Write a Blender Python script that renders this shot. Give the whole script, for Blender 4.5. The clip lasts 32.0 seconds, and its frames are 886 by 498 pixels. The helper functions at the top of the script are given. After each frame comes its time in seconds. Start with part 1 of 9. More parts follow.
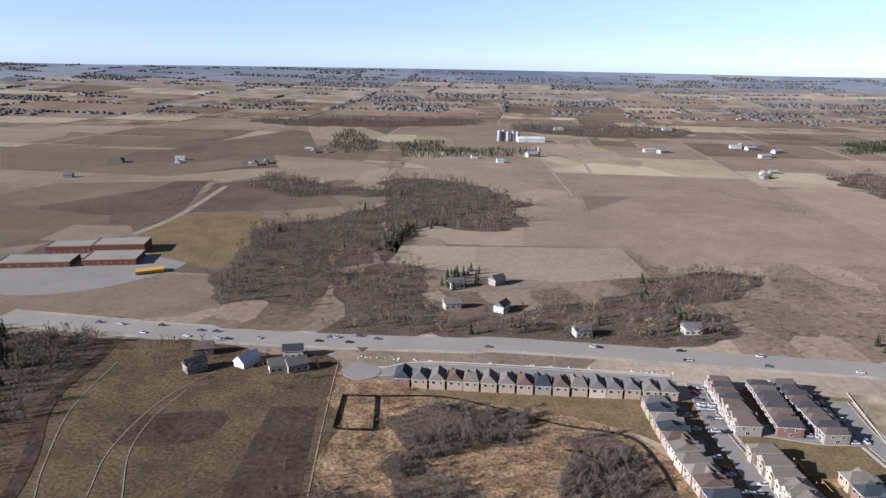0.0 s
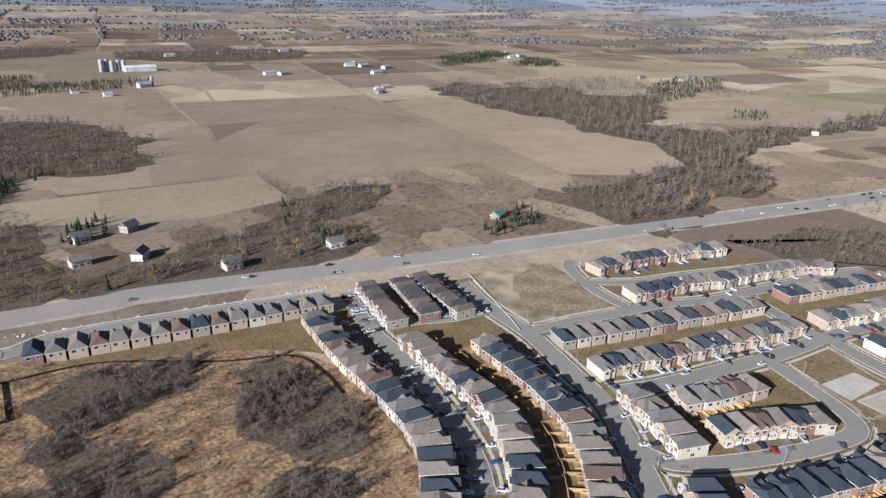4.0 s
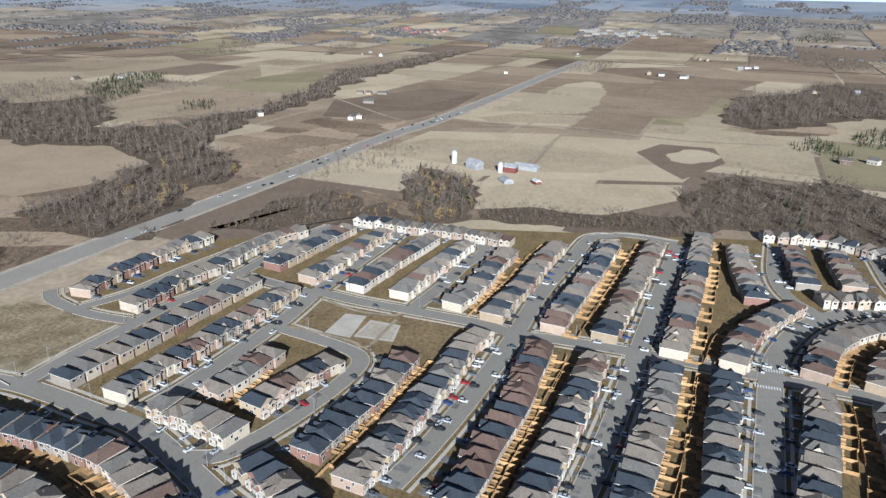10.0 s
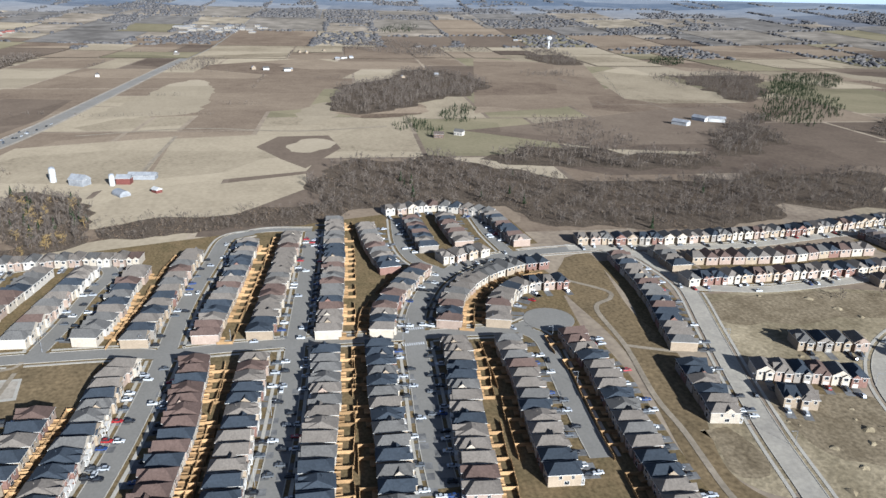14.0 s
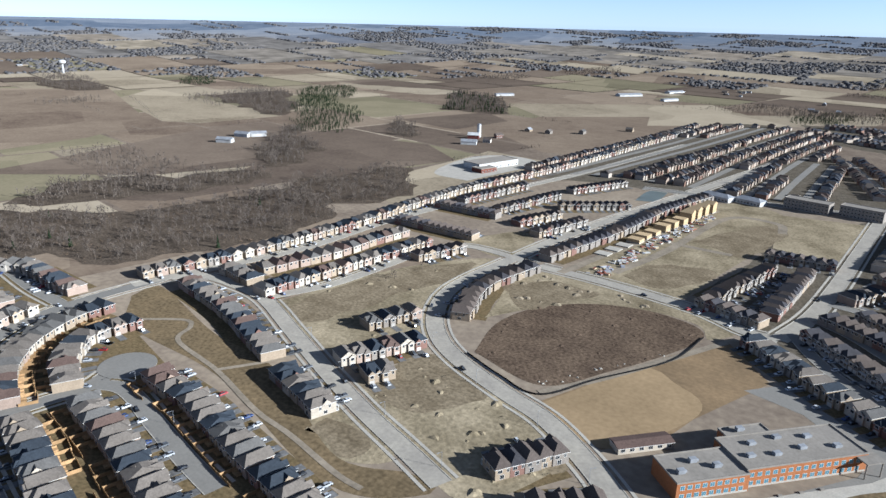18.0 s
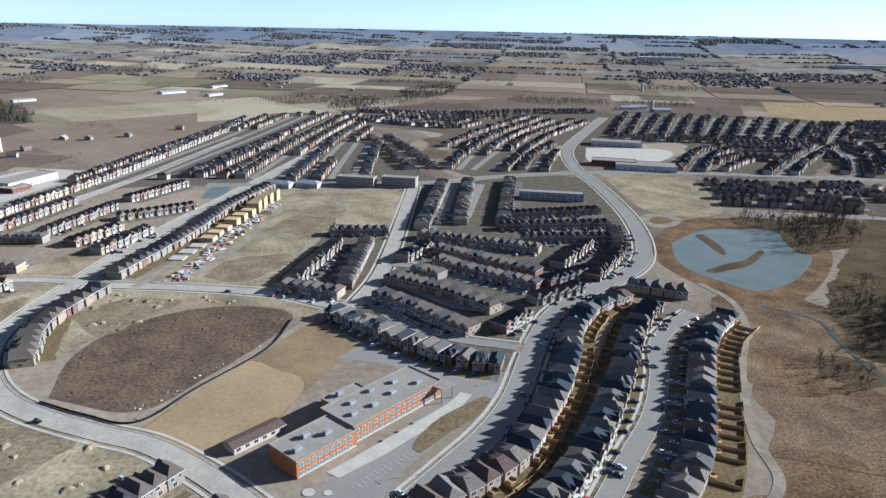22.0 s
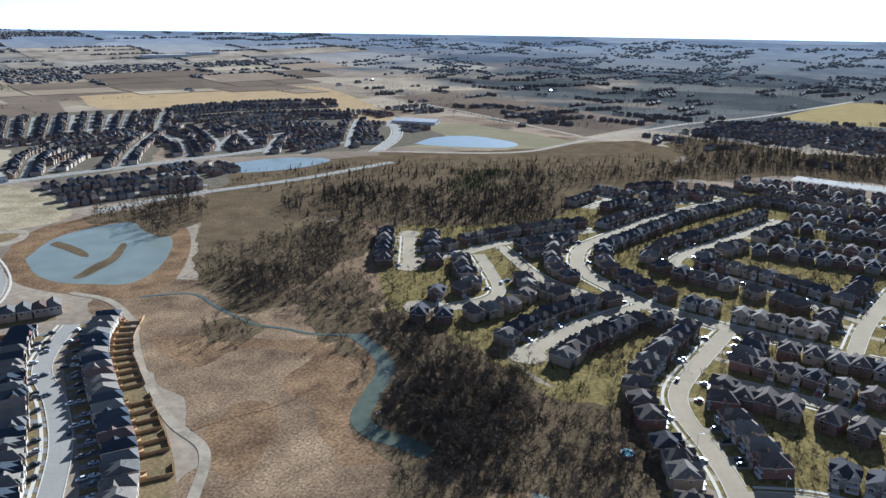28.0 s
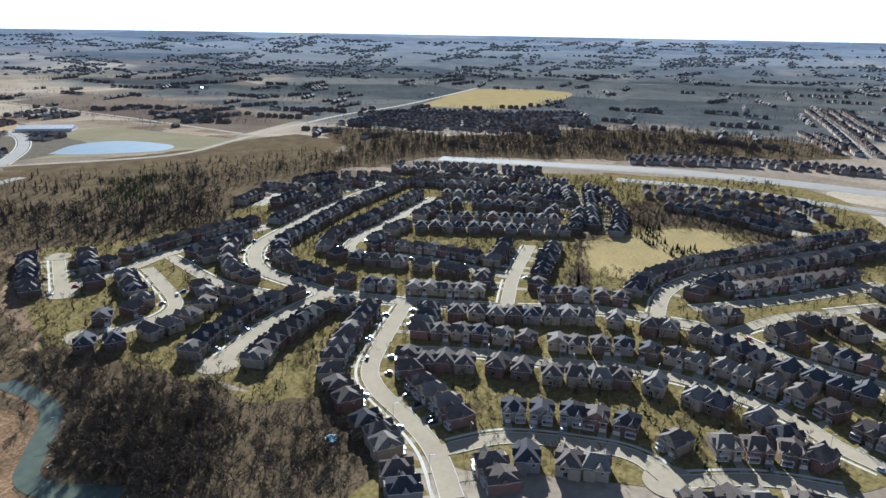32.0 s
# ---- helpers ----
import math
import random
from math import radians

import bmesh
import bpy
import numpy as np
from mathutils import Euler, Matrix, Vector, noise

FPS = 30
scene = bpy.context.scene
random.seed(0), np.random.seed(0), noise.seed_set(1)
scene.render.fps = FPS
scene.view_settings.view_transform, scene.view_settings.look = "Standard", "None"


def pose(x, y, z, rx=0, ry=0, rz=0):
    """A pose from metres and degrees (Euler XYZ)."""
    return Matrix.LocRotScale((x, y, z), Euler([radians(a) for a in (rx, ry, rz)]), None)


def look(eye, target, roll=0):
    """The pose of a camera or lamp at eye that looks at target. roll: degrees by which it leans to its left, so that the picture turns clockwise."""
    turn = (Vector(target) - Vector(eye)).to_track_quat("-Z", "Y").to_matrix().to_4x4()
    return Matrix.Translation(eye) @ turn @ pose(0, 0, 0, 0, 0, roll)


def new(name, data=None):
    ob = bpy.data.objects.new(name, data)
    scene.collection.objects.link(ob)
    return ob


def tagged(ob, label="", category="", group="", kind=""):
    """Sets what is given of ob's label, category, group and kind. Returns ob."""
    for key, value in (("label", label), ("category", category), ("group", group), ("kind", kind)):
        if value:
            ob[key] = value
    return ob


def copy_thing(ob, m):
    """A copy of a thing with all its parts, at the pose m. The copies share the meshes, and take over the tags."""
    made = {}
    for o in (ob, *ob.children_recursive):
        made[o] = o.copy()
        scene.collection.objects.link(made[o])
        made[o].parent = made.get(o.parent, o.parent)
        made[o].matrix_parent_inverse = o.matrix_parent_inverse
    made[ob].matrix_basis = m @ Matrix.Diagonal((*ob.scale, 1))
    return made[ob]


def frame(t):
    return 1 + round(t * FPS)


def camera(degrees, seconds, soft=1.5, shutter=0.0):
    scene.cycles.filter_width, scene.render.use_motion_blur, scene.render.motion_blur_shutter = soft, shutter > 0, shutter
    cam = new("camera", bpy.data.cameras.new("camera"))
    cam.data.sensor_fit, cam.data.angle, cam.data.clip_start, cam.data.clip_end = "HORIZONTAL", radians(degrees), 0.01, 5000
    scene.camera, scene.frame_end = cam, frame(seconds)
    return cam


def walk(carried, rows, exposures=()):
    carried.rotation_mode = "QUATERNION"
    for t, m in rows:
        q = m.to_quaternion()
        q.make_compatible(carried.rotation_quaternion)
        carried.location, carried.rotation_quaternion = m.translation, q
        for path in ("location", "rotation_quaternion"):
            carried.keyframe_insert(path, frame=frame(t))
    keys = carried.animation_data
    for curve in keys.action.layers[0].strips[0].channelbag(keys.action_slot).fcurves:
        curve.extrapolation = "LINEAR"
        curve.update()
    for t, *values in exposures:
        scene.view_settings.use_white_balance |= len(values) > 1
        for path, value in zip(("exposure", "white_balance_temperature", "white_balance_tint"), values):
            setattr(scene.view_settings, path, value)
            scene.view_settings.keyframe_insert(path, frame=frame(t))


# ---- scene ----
cam = camera(64.816, 32.0)
walk(cam, [
    (0.0, pose(0, 0, 180, 74.632, -0.968, 0.185)),
    (0.5, pose(0, 0, 180, 73.605, -0.944, -3.557)),
    (1.0, pose(0, 0, 180, 72.37, -1.025, -7.317)),
    (1.5, pose(0, 0, 180, 71.158, -1.058, -11.068)),
    (2.0, pose(0, 0, 180, 69.915, -1.077, -14.845)),
    (2.5, pose(0, 0, 180, 69.081, -1.153, -18.564)),
    (3.0, pose(0, 0, 180, 69.12, -1.187, -22.338)),
    (3.5, pose(0, 0, 180, 69.155, -1.244, -26.094)),
    (5.5, pose(0, 0, 180, 69.413, -0.903, -41.364)),
    (6.0, pose(0, 0, 180, 69.455, -0.874, -45.177)),
    (6.5, pose(0, 0, 180, 69.492, -0.853, -48.746)),
    (7.0, pose(0, 0, 180, 69.514, -0.914, -52.546)),
    (7.5, pose(0, 0, 180, 69.524, -0.903, -56.247)),
    (8.0, pose(0, 0, 180, 69.529, -0.843, -59.434)),
    (8.5, pose(0, 0, 180, 69.539, -0.894, -62.533)),
    (9.0, pose(0, 0, 180, 69.522, -0.899, -65.696)),
    (9.5, pose(0, 0, 180, 69.543, -0.949, -69.052)),
    (10.0, pose(0, 0, 180, 69.507, -0.934, -72.715)),
    (10.5, pose(0, 0, 180, 69.332, -0.973, -76.462)),
    (11.0, pose(0, 0, 180, 69.061, -0.958, -80.176)),
    (11.5, pose(0, 0, 180, 68.919, -0.991, -83.903)),
    (12.0, pose(0, 0, 180, 68.937, -0.969, -87.634)),
    (12.5, pose(0, 0, 180, 68.956, -0.981, -91.372)),
    (13.0, pose(0, 0, 180, 69.051, -0.976, -95.312)),
    (13.5, pose(0, 0, 180, 69.262, -0.909, -99.385)),
    (14.0, pose(0, 0, 180, 69.646, -0.98, -103.565)),
    (14.5, pose(0, 0, 180, 70.499, -0.969, -108.1)),
    (16.5, pose(0, 0, 180, 71.802, -1.248, -126.217)),
    (17.0, pose(0, 0, 180, 71.799, -1.23, -130.759)),
    (17.5, pose(0, 0, 180, 71.822, -1.309, -135.22)),
    (18.0, pose(0, 0, 180, 71.871, -1.328, -139.698)),
    (18.5, pose(0, 0, 180, 71.891, -1.42, -144.18)),
    (19.0, pose(0, 0, 180, 71.927, -1.373, -148.69)),
    (19.5, pose(0, 0, 180, 71.99, -1.386, -153.169)),
    (20.0, pose(0, 0, 180, 72.04, -1.353, -157.648)),
    (20.5, pose(0, 0, 180, 72.125, -1.299, -162.08)),
    (21.0, pose(0, 0, 180, 72.167, -1.293, -166.49)),
    (21.5, pose(0, 0, 180, 72.195, -1.143, -170.892)),
    (22.0, pose(0, 0, 180, 72.223, -1.102, -175.249)),
    (22.5, pose(0, 0, 180, 72.25, -1.064, -179.583)),
    (23.0, pose(0, 0, 180, 72.299, -0.987, 176.061)),
    (23.5, pose(0, 0, 180, 72.352, -0.897, 171.69)),
    (24.0, pose(0, 0, 180, 72.401, -0.887, 167.354)),
    (24.5, pose(0, 0, 180, 72.435, -0.86, 163.027)),
    (25.0, pose(0, 0, 180, 72.466, -0.801, 158.748)),
    (25.5, pose(0, 0, 180, 72.479, -0.783, 154.428)),
    (26.0, pose(0, 0, 180, 72.489, -0.705, 150.108)),
    (26.5, pose(0, 0, 180, 72.488, -0.718, 145.806)),
    (28.5, pose(0, 0, 180, 72.521, -0.814, 129.741)),
    (29.0, pose(0, 0, 180, 72.511, -0.828, 126.236)),
    (29.5, pose(0, 0, 180, 72.517, -0.801, 122.816)),
    (30.0, pose(0, 0, 180, 72.522, -0.866, 119.427)),
    (30.5, pose(0, 0, 180, 72.526, -0.936, 116.063)),
    (31.0, pose(0, 0, 180, 72.527, -0.978, 112.764)),
    (31.5, pose(0, 0, 180, 72.511, -0.912, 109.464)),
    (32.0, pose(0, 0, 180, 72.537, -0.916, 106.224)),
], ((0, 1.7, 5500, 16), (3, 1.76, 5500, 13), (6, 1.6, 5450, 9), (9, 1.6, 5400, 8), (14, 1.7, 5350, 8), (20, 1.75, 5200, 8), (26, 2.2, 5000, 6), (29, 2.27, 5080, 6), (32, 2.42, 5180, 5)))

# ---- world, sun, exposure ----
SUN_AZ, SUN_EL = math.atan2(-0.36, -0.93), radians(22)   # towards the sun
sun_way = Vector((math.cos(SUN_AZ) * math.cos(SUN_EL), math.sin(SUN_AZ) * math.cos(SUN_EL), math.sin(SUN_EL)))
world = bpy.data.worlds.new("world")
scene.world = world
world.use_nodes = True
wn = world.node_tree.nodes
sky = wn.new("ShaderNodeTexSky")
sky.sky_type, sky.sun_disc = "NISHITA", False
sky.sun_elevation, sky.sun_rotation = SUN_EL, math.pi / 2 - SUN_AZ
sky.air_density, sky.dust_density, sky.ozone_density = 0.75, 0.0, 2.2
wn["Background"].inputs["Strength"].default_value = 0.041
cool = wn.new("ShaderNodeMix")
cool.data_type, cool.blend_type = "RGBA", "MULTIPLY"
cool.inputs["Factor"].default_value, cool.inputs["B"].default_value = 1.0, (0.82, 0.93, 1.16, 1)
pale = wn.new("ShaderNodeHueSaturation")     # thin high haze takes the depth out of the blue
pale.inputs["Saturation"].default_value = 0.42
world.node_tree.links.new(sky.outputs["Color"], pale.inputs["Color"])
world.node_tree.links.new(pale.outputs["Color"], cool.inputs["A"])
world.node_tree.links.new(cool.outputs["Result"], wn["Background"].inputs["Color"])
sun = new("sun", bpy.data.lights.new("sun", "SUN"))
sun.data.energy, sun.data.angle, sun.data.color = 5.0, radians(0.53), (1.0, 0.94, 0.86)
sun.matrix_world = look(sun_way * 500, (0, 0, 0))


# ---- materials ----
BASE_SCALE = 0.51     # lowers every base colour alike, so shade goes deeper under the bright sky


def scaled_down(colours):
    return [tuple(q * BASE_SCALE for q in c) for c in colours]


def material(name, colour, rough=0.9, metal=0.0, grain=None, amount=0.25, coarse=None, coarse_amount=0.25, bump=0.0,
             tint=None, rand=0.0):
    """Base colour with fine and coarse noise in metres, a little bump, and a spread from piece to piece."""
    m = bpy.data.materials.new(name)
    m.use_nodes = True
    n, link = m.node_tree.nodes, m.node_tree.links.new
    b = n["Principled BSDF"]
    b.inputs["Roughness"].default_value, b.inputs["Metallic"].default_value = rough, metal
    b.inputs["Specular IOR Level"].default_value = 0.25 if rough < 0.8 else 0.03 if rough < 0.95 else 0.0
    b.inputs["Diffuse Roughness"].default_value = 0.1 if rough >= 0.95 else 0.0
    geo = n.new("ShaderNodeNewGeometry")
    base = n.new("ShaderNodeRGB")
    colour = scaled_down([colour])[0]
    tint = scaled_down([tint])[0] if tint else None
    base.outputs[0].default_value = (*colour, 1)
    out = base.outputs[0]

    def vary(out, size, amount, to, detail=4.0):
        t = n.new("ShaderNodeTexNoise")
        t.inputs["Scale"].default_value, t.inputs["Detail"].default_value = 1.0 / size, detail
        link(geo.outputs["Position"], t.inputs["Vector"])
        r = n.new("ShaderNodeMapRange")
        r.inputs["From Min"].default_value, r.inputs["From Max"].default_value = 0.32, 0.68
        link(t.outputs["Fac"], r.inputs["Value"])
        mix = n.new("ShaderNodeMix")
        mix.data_type = "RGBA"
        link(r.outputs["Result"], mix.inputs["Factor"])
        if to is None:
            lo, hi = n.new("ShaderNodeMix"), n.new("ShaderNodeMix")
            for q, f in ((lo, 1 - amount), (hi, 1 + amount)):
                q.data_type, q.blend_type = "RGBA", "MULTIPLY"
                q.inputs["Factor"].default_value = 1
                link(out, q.inputs["A"])
                q.inputs["B"].default_value = (f, f, f, 1)
            link(lo.outputs["Result"], mix.inputs["A"])
            link(hi.outputs["Result"], mix.inputs["B"])
        else:
            link(out, mix.inputs["A"])
            mix.inputs["B"].default_value = (*to, 1)
        return mix.outputs["Result"], t

    if coarse:
        out, t = vary(out, coarse, coarse_amount, tint, 9.0)
        t.inputs["Roughness"].default_value = 0.66
    if grain:
        out, t = vary(out, grain, amount, None)
        if bump:
            bn = n.new("ShaderNodeBump")
            bn.inputs["Strength"].default_value, bn.inputs["Distance"].default_value = bump, grain * 0.3
            link(t.outputs["Fac"], bn.inputs["Height"])
            link(bn.outputs["Normal"], b.inputs["Normal"])
    if rand:
        info = n.new("ShaderNodeObjectInfo")
        r = n.new("ShaderNodeMapRange")
        r.inputs["To Min"].default_value, r.inputs["To Max"].default_value = 1 - rand, 1 + rand
        link(info.outputs["Random"], r.inputs["Value"])
        hsv = n.new("ShaderNodeHueSaturation")
        link(r.outputs["Result"], hsv.inputs["Value"])
        link(out, hsv.inputs["Color"])
        out = hsv.outputs["Color"]
    link(out, b.inputs["Base Color"])
    return m


def island_material(name, colours, rough=0.9, grain=0.5):
    """Each loose piece of the mesh takes one of the colours."""
    colours = scaled_down(colours)
    m = bpy.data.materials.new(name)
    m.use_nodes = True
    n, link = m.node_tree.nodes, m.node_tree.links.new
    b = n["Principled BSDF"]
    b.inputs["Roughness"].default_value, b.inputs["Specular IOR Level"].default_value = rough, 0.0
    geo, ramp = n.new("ShaderNodeNewGeometry"), n.new("ShaderNodeValToRGB")
    ramp.color_ramp.interpolation = "CONSTANT"
    while len(ramp.color_ramp.elements) < len(colours):
        ramp.color_ramp.elements.new(0.5)
    for i, c in enumerate(colours):
        ramp.color_ramp.elements[i].position = i / len(colours)
        ramp.color_ramp.elements[i].color = (*c, 1)
    link(geo.outputs["Random Per Island"], ramp.inputs["Fac"])
    link(ramp.outputs["Color"], b.inputs["Base Color"])
    return m


def field_material(name, scale, angle, colours, grain=25.0, beyond=None, wooded=False):
    """A patchwork of fields with soft blotches inside each."""
    colours = [tuple(q * 0.82 + 0.18 * 0.97 * (0.3 * c[0] + 0.6 * c[1] + 0.1 * c[2]) for q in c) for c in scaled_down(colours)]
    m = bpy.data.materials.new(name)
    m.use_nodes = True
    n, link = m.node_tree.nodes, m.node_tree.links.new
    b = n["Principled BSDF"]
    b.inputs["Roughness"].default_value, b.inputs["Specular IOR Level"].default_value = 1.0, 0.0
    b.inputs["Diffuse Roughness"].default_value = 0.12
    geo, mp, vor = n.new("ShaderNodeNewGeometry"), n.new("ShaderNodeMapping"), n.new("ShaderNodeTexVoronoi")
    mp.inputs["Rotation"].default_value = (0, 0, radians(angle))
    mp.inputs["Scale"].default_value = (1 / scale, 0.55 / scale, 0.0)
    vor.distance, vor.voronoi_dimensions = "CHEBYCHEV", "2D"
    vor.inputs["Randomness"].default_value, vor.inputs["Scale"].default_value = 0.7, 1.0
    link(geo.outputs["Position"], mp.inputs["Vector"])
    link(mp.outputs["Vector"], vor.inputs["Vector"])
    sep = n.new("ShaderNodeSeparateColor")
    link(vor.outputs["Color"], sep.inputs["Color"])
    big, fine = n.new("ShaderNodeTexNoise"), n.new("ShaderNodeTexNoise")
    for t, s, d in ((big, 1 / 105.0, 5.0), (fine, 1 / grain, 8.0)):
        t.inputs["Scale"].default_value, t.inputs["Detail"].default_value = s, d
        t.inputs["Roughness"].default_value = 0.62
        link(geo.outputs["Position"], t.inputs["Vector"])

    def math_node(op, a, bb):
        q = n.new("ShaderNodeMath")
        q.operation = op
        for i, v in enumerate((a, bb)):
            if isinstance(v, float):
                q.inputs[i].default_value = v
            else:
                link(v, q.inputs[i])
        return q.outputs[0]
    tiny = n.new("ShaderNodeTexNoise")
    tiny.inputs["Scale"].default_value, tiny.inputs["Detail"].default_value = 1 / 4.5, 6.0
    link(geo.outputs["Position"], tiny.inputs["Vector"])
    speck = math_node("MULTIPLY", math_node("SUBTRACT", tiny.outputs["Fac"], 0.5), 0.75)
    wide = math_node("MULTIPLY", math_node("SUBTRACT", big.outputs["Fac"], 0.5), 0.85)
    thin = math_node("MULTIPLY", math_node("SUBTRACT", fine.outputs["Fac"], 0.5), 0.6)
    fac = math_node("ADD", math_node("ADD", math_node("MULTIPLY", sep.outputs["Red"], 0.62), 0.19), math_node("ADD", math_node("ADD", wide, thin), speck))
    ramp = n.new("ShaderNodeValToRGB")
    while len(ramp.color_ramp.elements) < len(colours):
        ramp.color_ramp.elements.new(0.5)
    for i, c in enumerate(colours):
        ramp.color_ramp.elements[i].position = i / (len(colours) - 1)
        ramp.color_ramp.elements[i].color = (*c, 1)
    link(fac, ramp.inputs["Fac"])
    last = ramp.outputs["Color"]
    if beyond:       # haze put into the colour: a bluish palette mixed in towards the skyline
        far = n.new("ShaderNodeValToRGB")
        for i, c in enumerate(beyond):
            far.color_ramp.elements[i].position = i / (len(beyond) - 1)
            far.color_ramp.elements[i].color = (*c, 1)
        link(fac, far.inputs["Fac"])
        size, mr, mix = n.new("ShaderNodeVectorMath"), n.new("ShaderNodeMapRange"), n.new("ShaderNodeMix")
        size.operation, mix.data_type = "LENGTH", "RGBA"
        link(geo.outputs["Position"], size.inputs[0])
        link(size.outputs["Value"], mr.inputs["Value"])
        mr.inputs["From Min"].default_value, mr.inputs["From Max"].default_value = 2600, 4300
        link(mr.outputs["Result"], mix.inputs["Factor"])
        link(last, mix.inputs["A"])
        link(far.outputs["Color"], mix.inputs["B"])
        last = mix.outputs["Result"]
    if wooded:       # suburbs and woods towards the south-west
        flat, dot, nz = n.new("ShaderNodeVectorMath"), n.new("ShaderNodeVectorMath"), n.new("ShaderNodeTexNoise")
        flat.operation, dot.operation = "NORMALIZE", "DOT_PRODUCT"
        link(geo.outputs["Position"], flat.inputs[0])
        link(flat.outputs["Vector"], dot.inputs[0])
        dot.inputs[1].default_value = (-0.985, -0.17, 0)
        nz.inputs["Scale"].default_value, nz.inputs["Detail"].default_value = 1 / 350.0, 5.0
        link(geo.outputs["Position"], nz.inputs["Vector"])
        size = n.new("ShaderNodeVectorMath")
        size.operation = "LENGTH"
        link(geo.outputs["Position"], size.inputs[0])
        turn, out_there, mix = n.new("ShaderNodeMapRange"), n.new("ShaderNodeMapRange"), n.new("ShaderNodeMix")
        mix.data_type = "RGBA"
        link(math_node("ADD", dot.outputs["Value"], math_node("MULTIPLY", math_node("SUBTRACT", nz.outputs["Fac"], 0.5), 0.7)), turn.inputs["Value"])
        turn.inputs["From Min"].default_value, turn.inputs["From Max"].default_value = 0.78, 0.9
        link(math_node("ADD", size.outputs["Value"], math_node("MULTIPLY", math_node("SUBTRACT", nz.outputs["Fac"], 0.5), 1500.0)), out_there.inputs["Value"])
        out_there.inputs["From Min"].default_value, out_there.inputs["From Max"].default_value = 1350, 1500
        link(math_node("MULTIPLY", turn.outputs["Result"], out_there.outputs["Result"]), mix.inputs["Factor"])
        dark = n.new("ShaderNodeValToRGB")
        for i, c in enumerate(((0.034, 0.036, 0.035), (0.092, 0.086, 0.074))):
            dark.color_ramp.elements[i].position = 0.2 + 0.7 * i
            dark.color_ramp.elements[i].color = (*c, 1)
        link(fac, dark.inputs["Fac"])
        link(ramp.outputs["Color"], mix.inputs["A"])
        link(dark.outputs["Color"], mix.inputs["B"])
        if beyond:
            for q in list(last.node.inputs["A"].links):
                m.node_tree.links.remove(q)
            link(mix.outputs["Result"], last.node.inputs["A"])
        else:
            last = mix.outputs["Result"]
    link(last, b.inputs["Base Color"])
    return m


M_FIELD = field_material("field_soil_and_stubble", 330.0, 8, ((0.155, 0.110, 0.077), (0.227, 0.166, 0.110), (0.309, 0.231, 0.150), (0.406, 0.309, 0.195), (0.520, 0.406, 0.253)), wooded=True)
FIELD_TONES = ((0.155, 0.110, 0.077), (0.227, 0.166, 0.110), (0.309, 0.231, 0.150), (0.406, 0.309, 0.195), (0.520, 0.406, 0.253))
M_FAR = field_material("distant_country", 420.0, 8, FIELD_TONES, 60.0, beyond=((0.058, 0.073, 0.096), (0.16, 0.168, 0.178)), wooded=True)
M_F_TAN = field_material("stubble_field", 160.0, 20, ((0.235, 0.175, 0.102), (0.365, 0.283, 0.168), (0.455, 0.355, 0.212), (0.52, 0.41, 0.245)), 18.0)
M_F_PALE = field_material("pale_stubble_field", 160.0, 5, ((0.325, 0.252, 0.152), (0.415, 0.325, 0.196), (0.5, 0.395, 0.245)), 18.0)
M_F_BROWN = field_material("brown_field", 190.0, 12, ((0.16, 0.108, 0.07), (0.25, 0.177, 0.11), (0.315, 0.228, 0.14), (0.385, 0.282, 0.173)), 22.0)
M_F_DARK = field_material("dark_ploughed_field", 210.0, 8, ((0.115, 0.08, 0.056), (0.165, 0.118, 0.078), (0.21, 0.15, 0.098), (0.26, 0.19, 0.122)), 22.0)
M_F_OLIVE = field_material("olive_winter_field", 210.0, 8, ((0.188, 0.155, 0.081), (0.269, 0.222, 0.114), (0.349, 0.276, 0.148)), 30.0)
M_F_MID = field_material("dry_grass_field", 160.0, 5, ((0.2, 0.148, 0.09), (0.31, 0.235, 0.14), (0.4, 0.308, 0.185)), 18.0)
M_F_SCRUB = field_material("scrubby_meadow", 40.0, 8, ((0.105, 0.07, 0.044), (0.2, 0.138, 0.084), (0.31, 0.22, 0.133), (0.43, 0.315, 0.19)), 6.0)
# asphalt and dead grass, darkened to include the shade between close houses
M_COURT = material("shaded_yard_asphalt_and_grass", (0.19, 0.16, 0.12), 1.0, grain=2.0, amount=0.3, coarse=9, tint=(0.11, 0.09, 0.06))
M_GRAVEL = material("gravel_shoulder", (0.39, 0.335, 0.26), 1.0, grain=2, amount=0.15, coarse=20, coarse_amount=0.2)
M_PAINT = material("road_marking_paint", (0.75, 0.74, 0.7), 0.7)
M_ASPHALT = material("asphalt", (0.285, 0.262, 0.222), 0.8, grain=1.5, amount=0.07, coarse=30, coarse_amount=0.08)
M_HIGHWAY = material("worn_highway_asphalt", (0.335, 0.302, 0.25), 0.85, grain=2, amount=0.06, coarse=40, coarse_amount=0.1)
# asphalt warmed in colour to carry the tan glare of backlit streets
M_OLDROAD = material("sun_bleached_asphalt", (0.33, 0.272, 0.185), 0.9, grain=2.5, amount=0.05, coarse=30, coarse_amount=0.12)
M_DUST = material("dusty_site_road", (0.51, 0.455, 0.355), 0.95, grain=2, amount=0.1, coarse=18, tint=(0.36, 0.32, 0.26))
M_SPORT = material("olive_sports_turf", (0.37, 0.275, 0.122), 1.0, grain=2.5, amount=0.15, coarse=35, tint=(0.28, 0.215, 0.1))
M_CONCRETE = material("pale_concrete", (0.52, 0.47, 0.38), 0.85, grain=0.8, amount=0.1, coarse=9, coarse_amount=0.12)
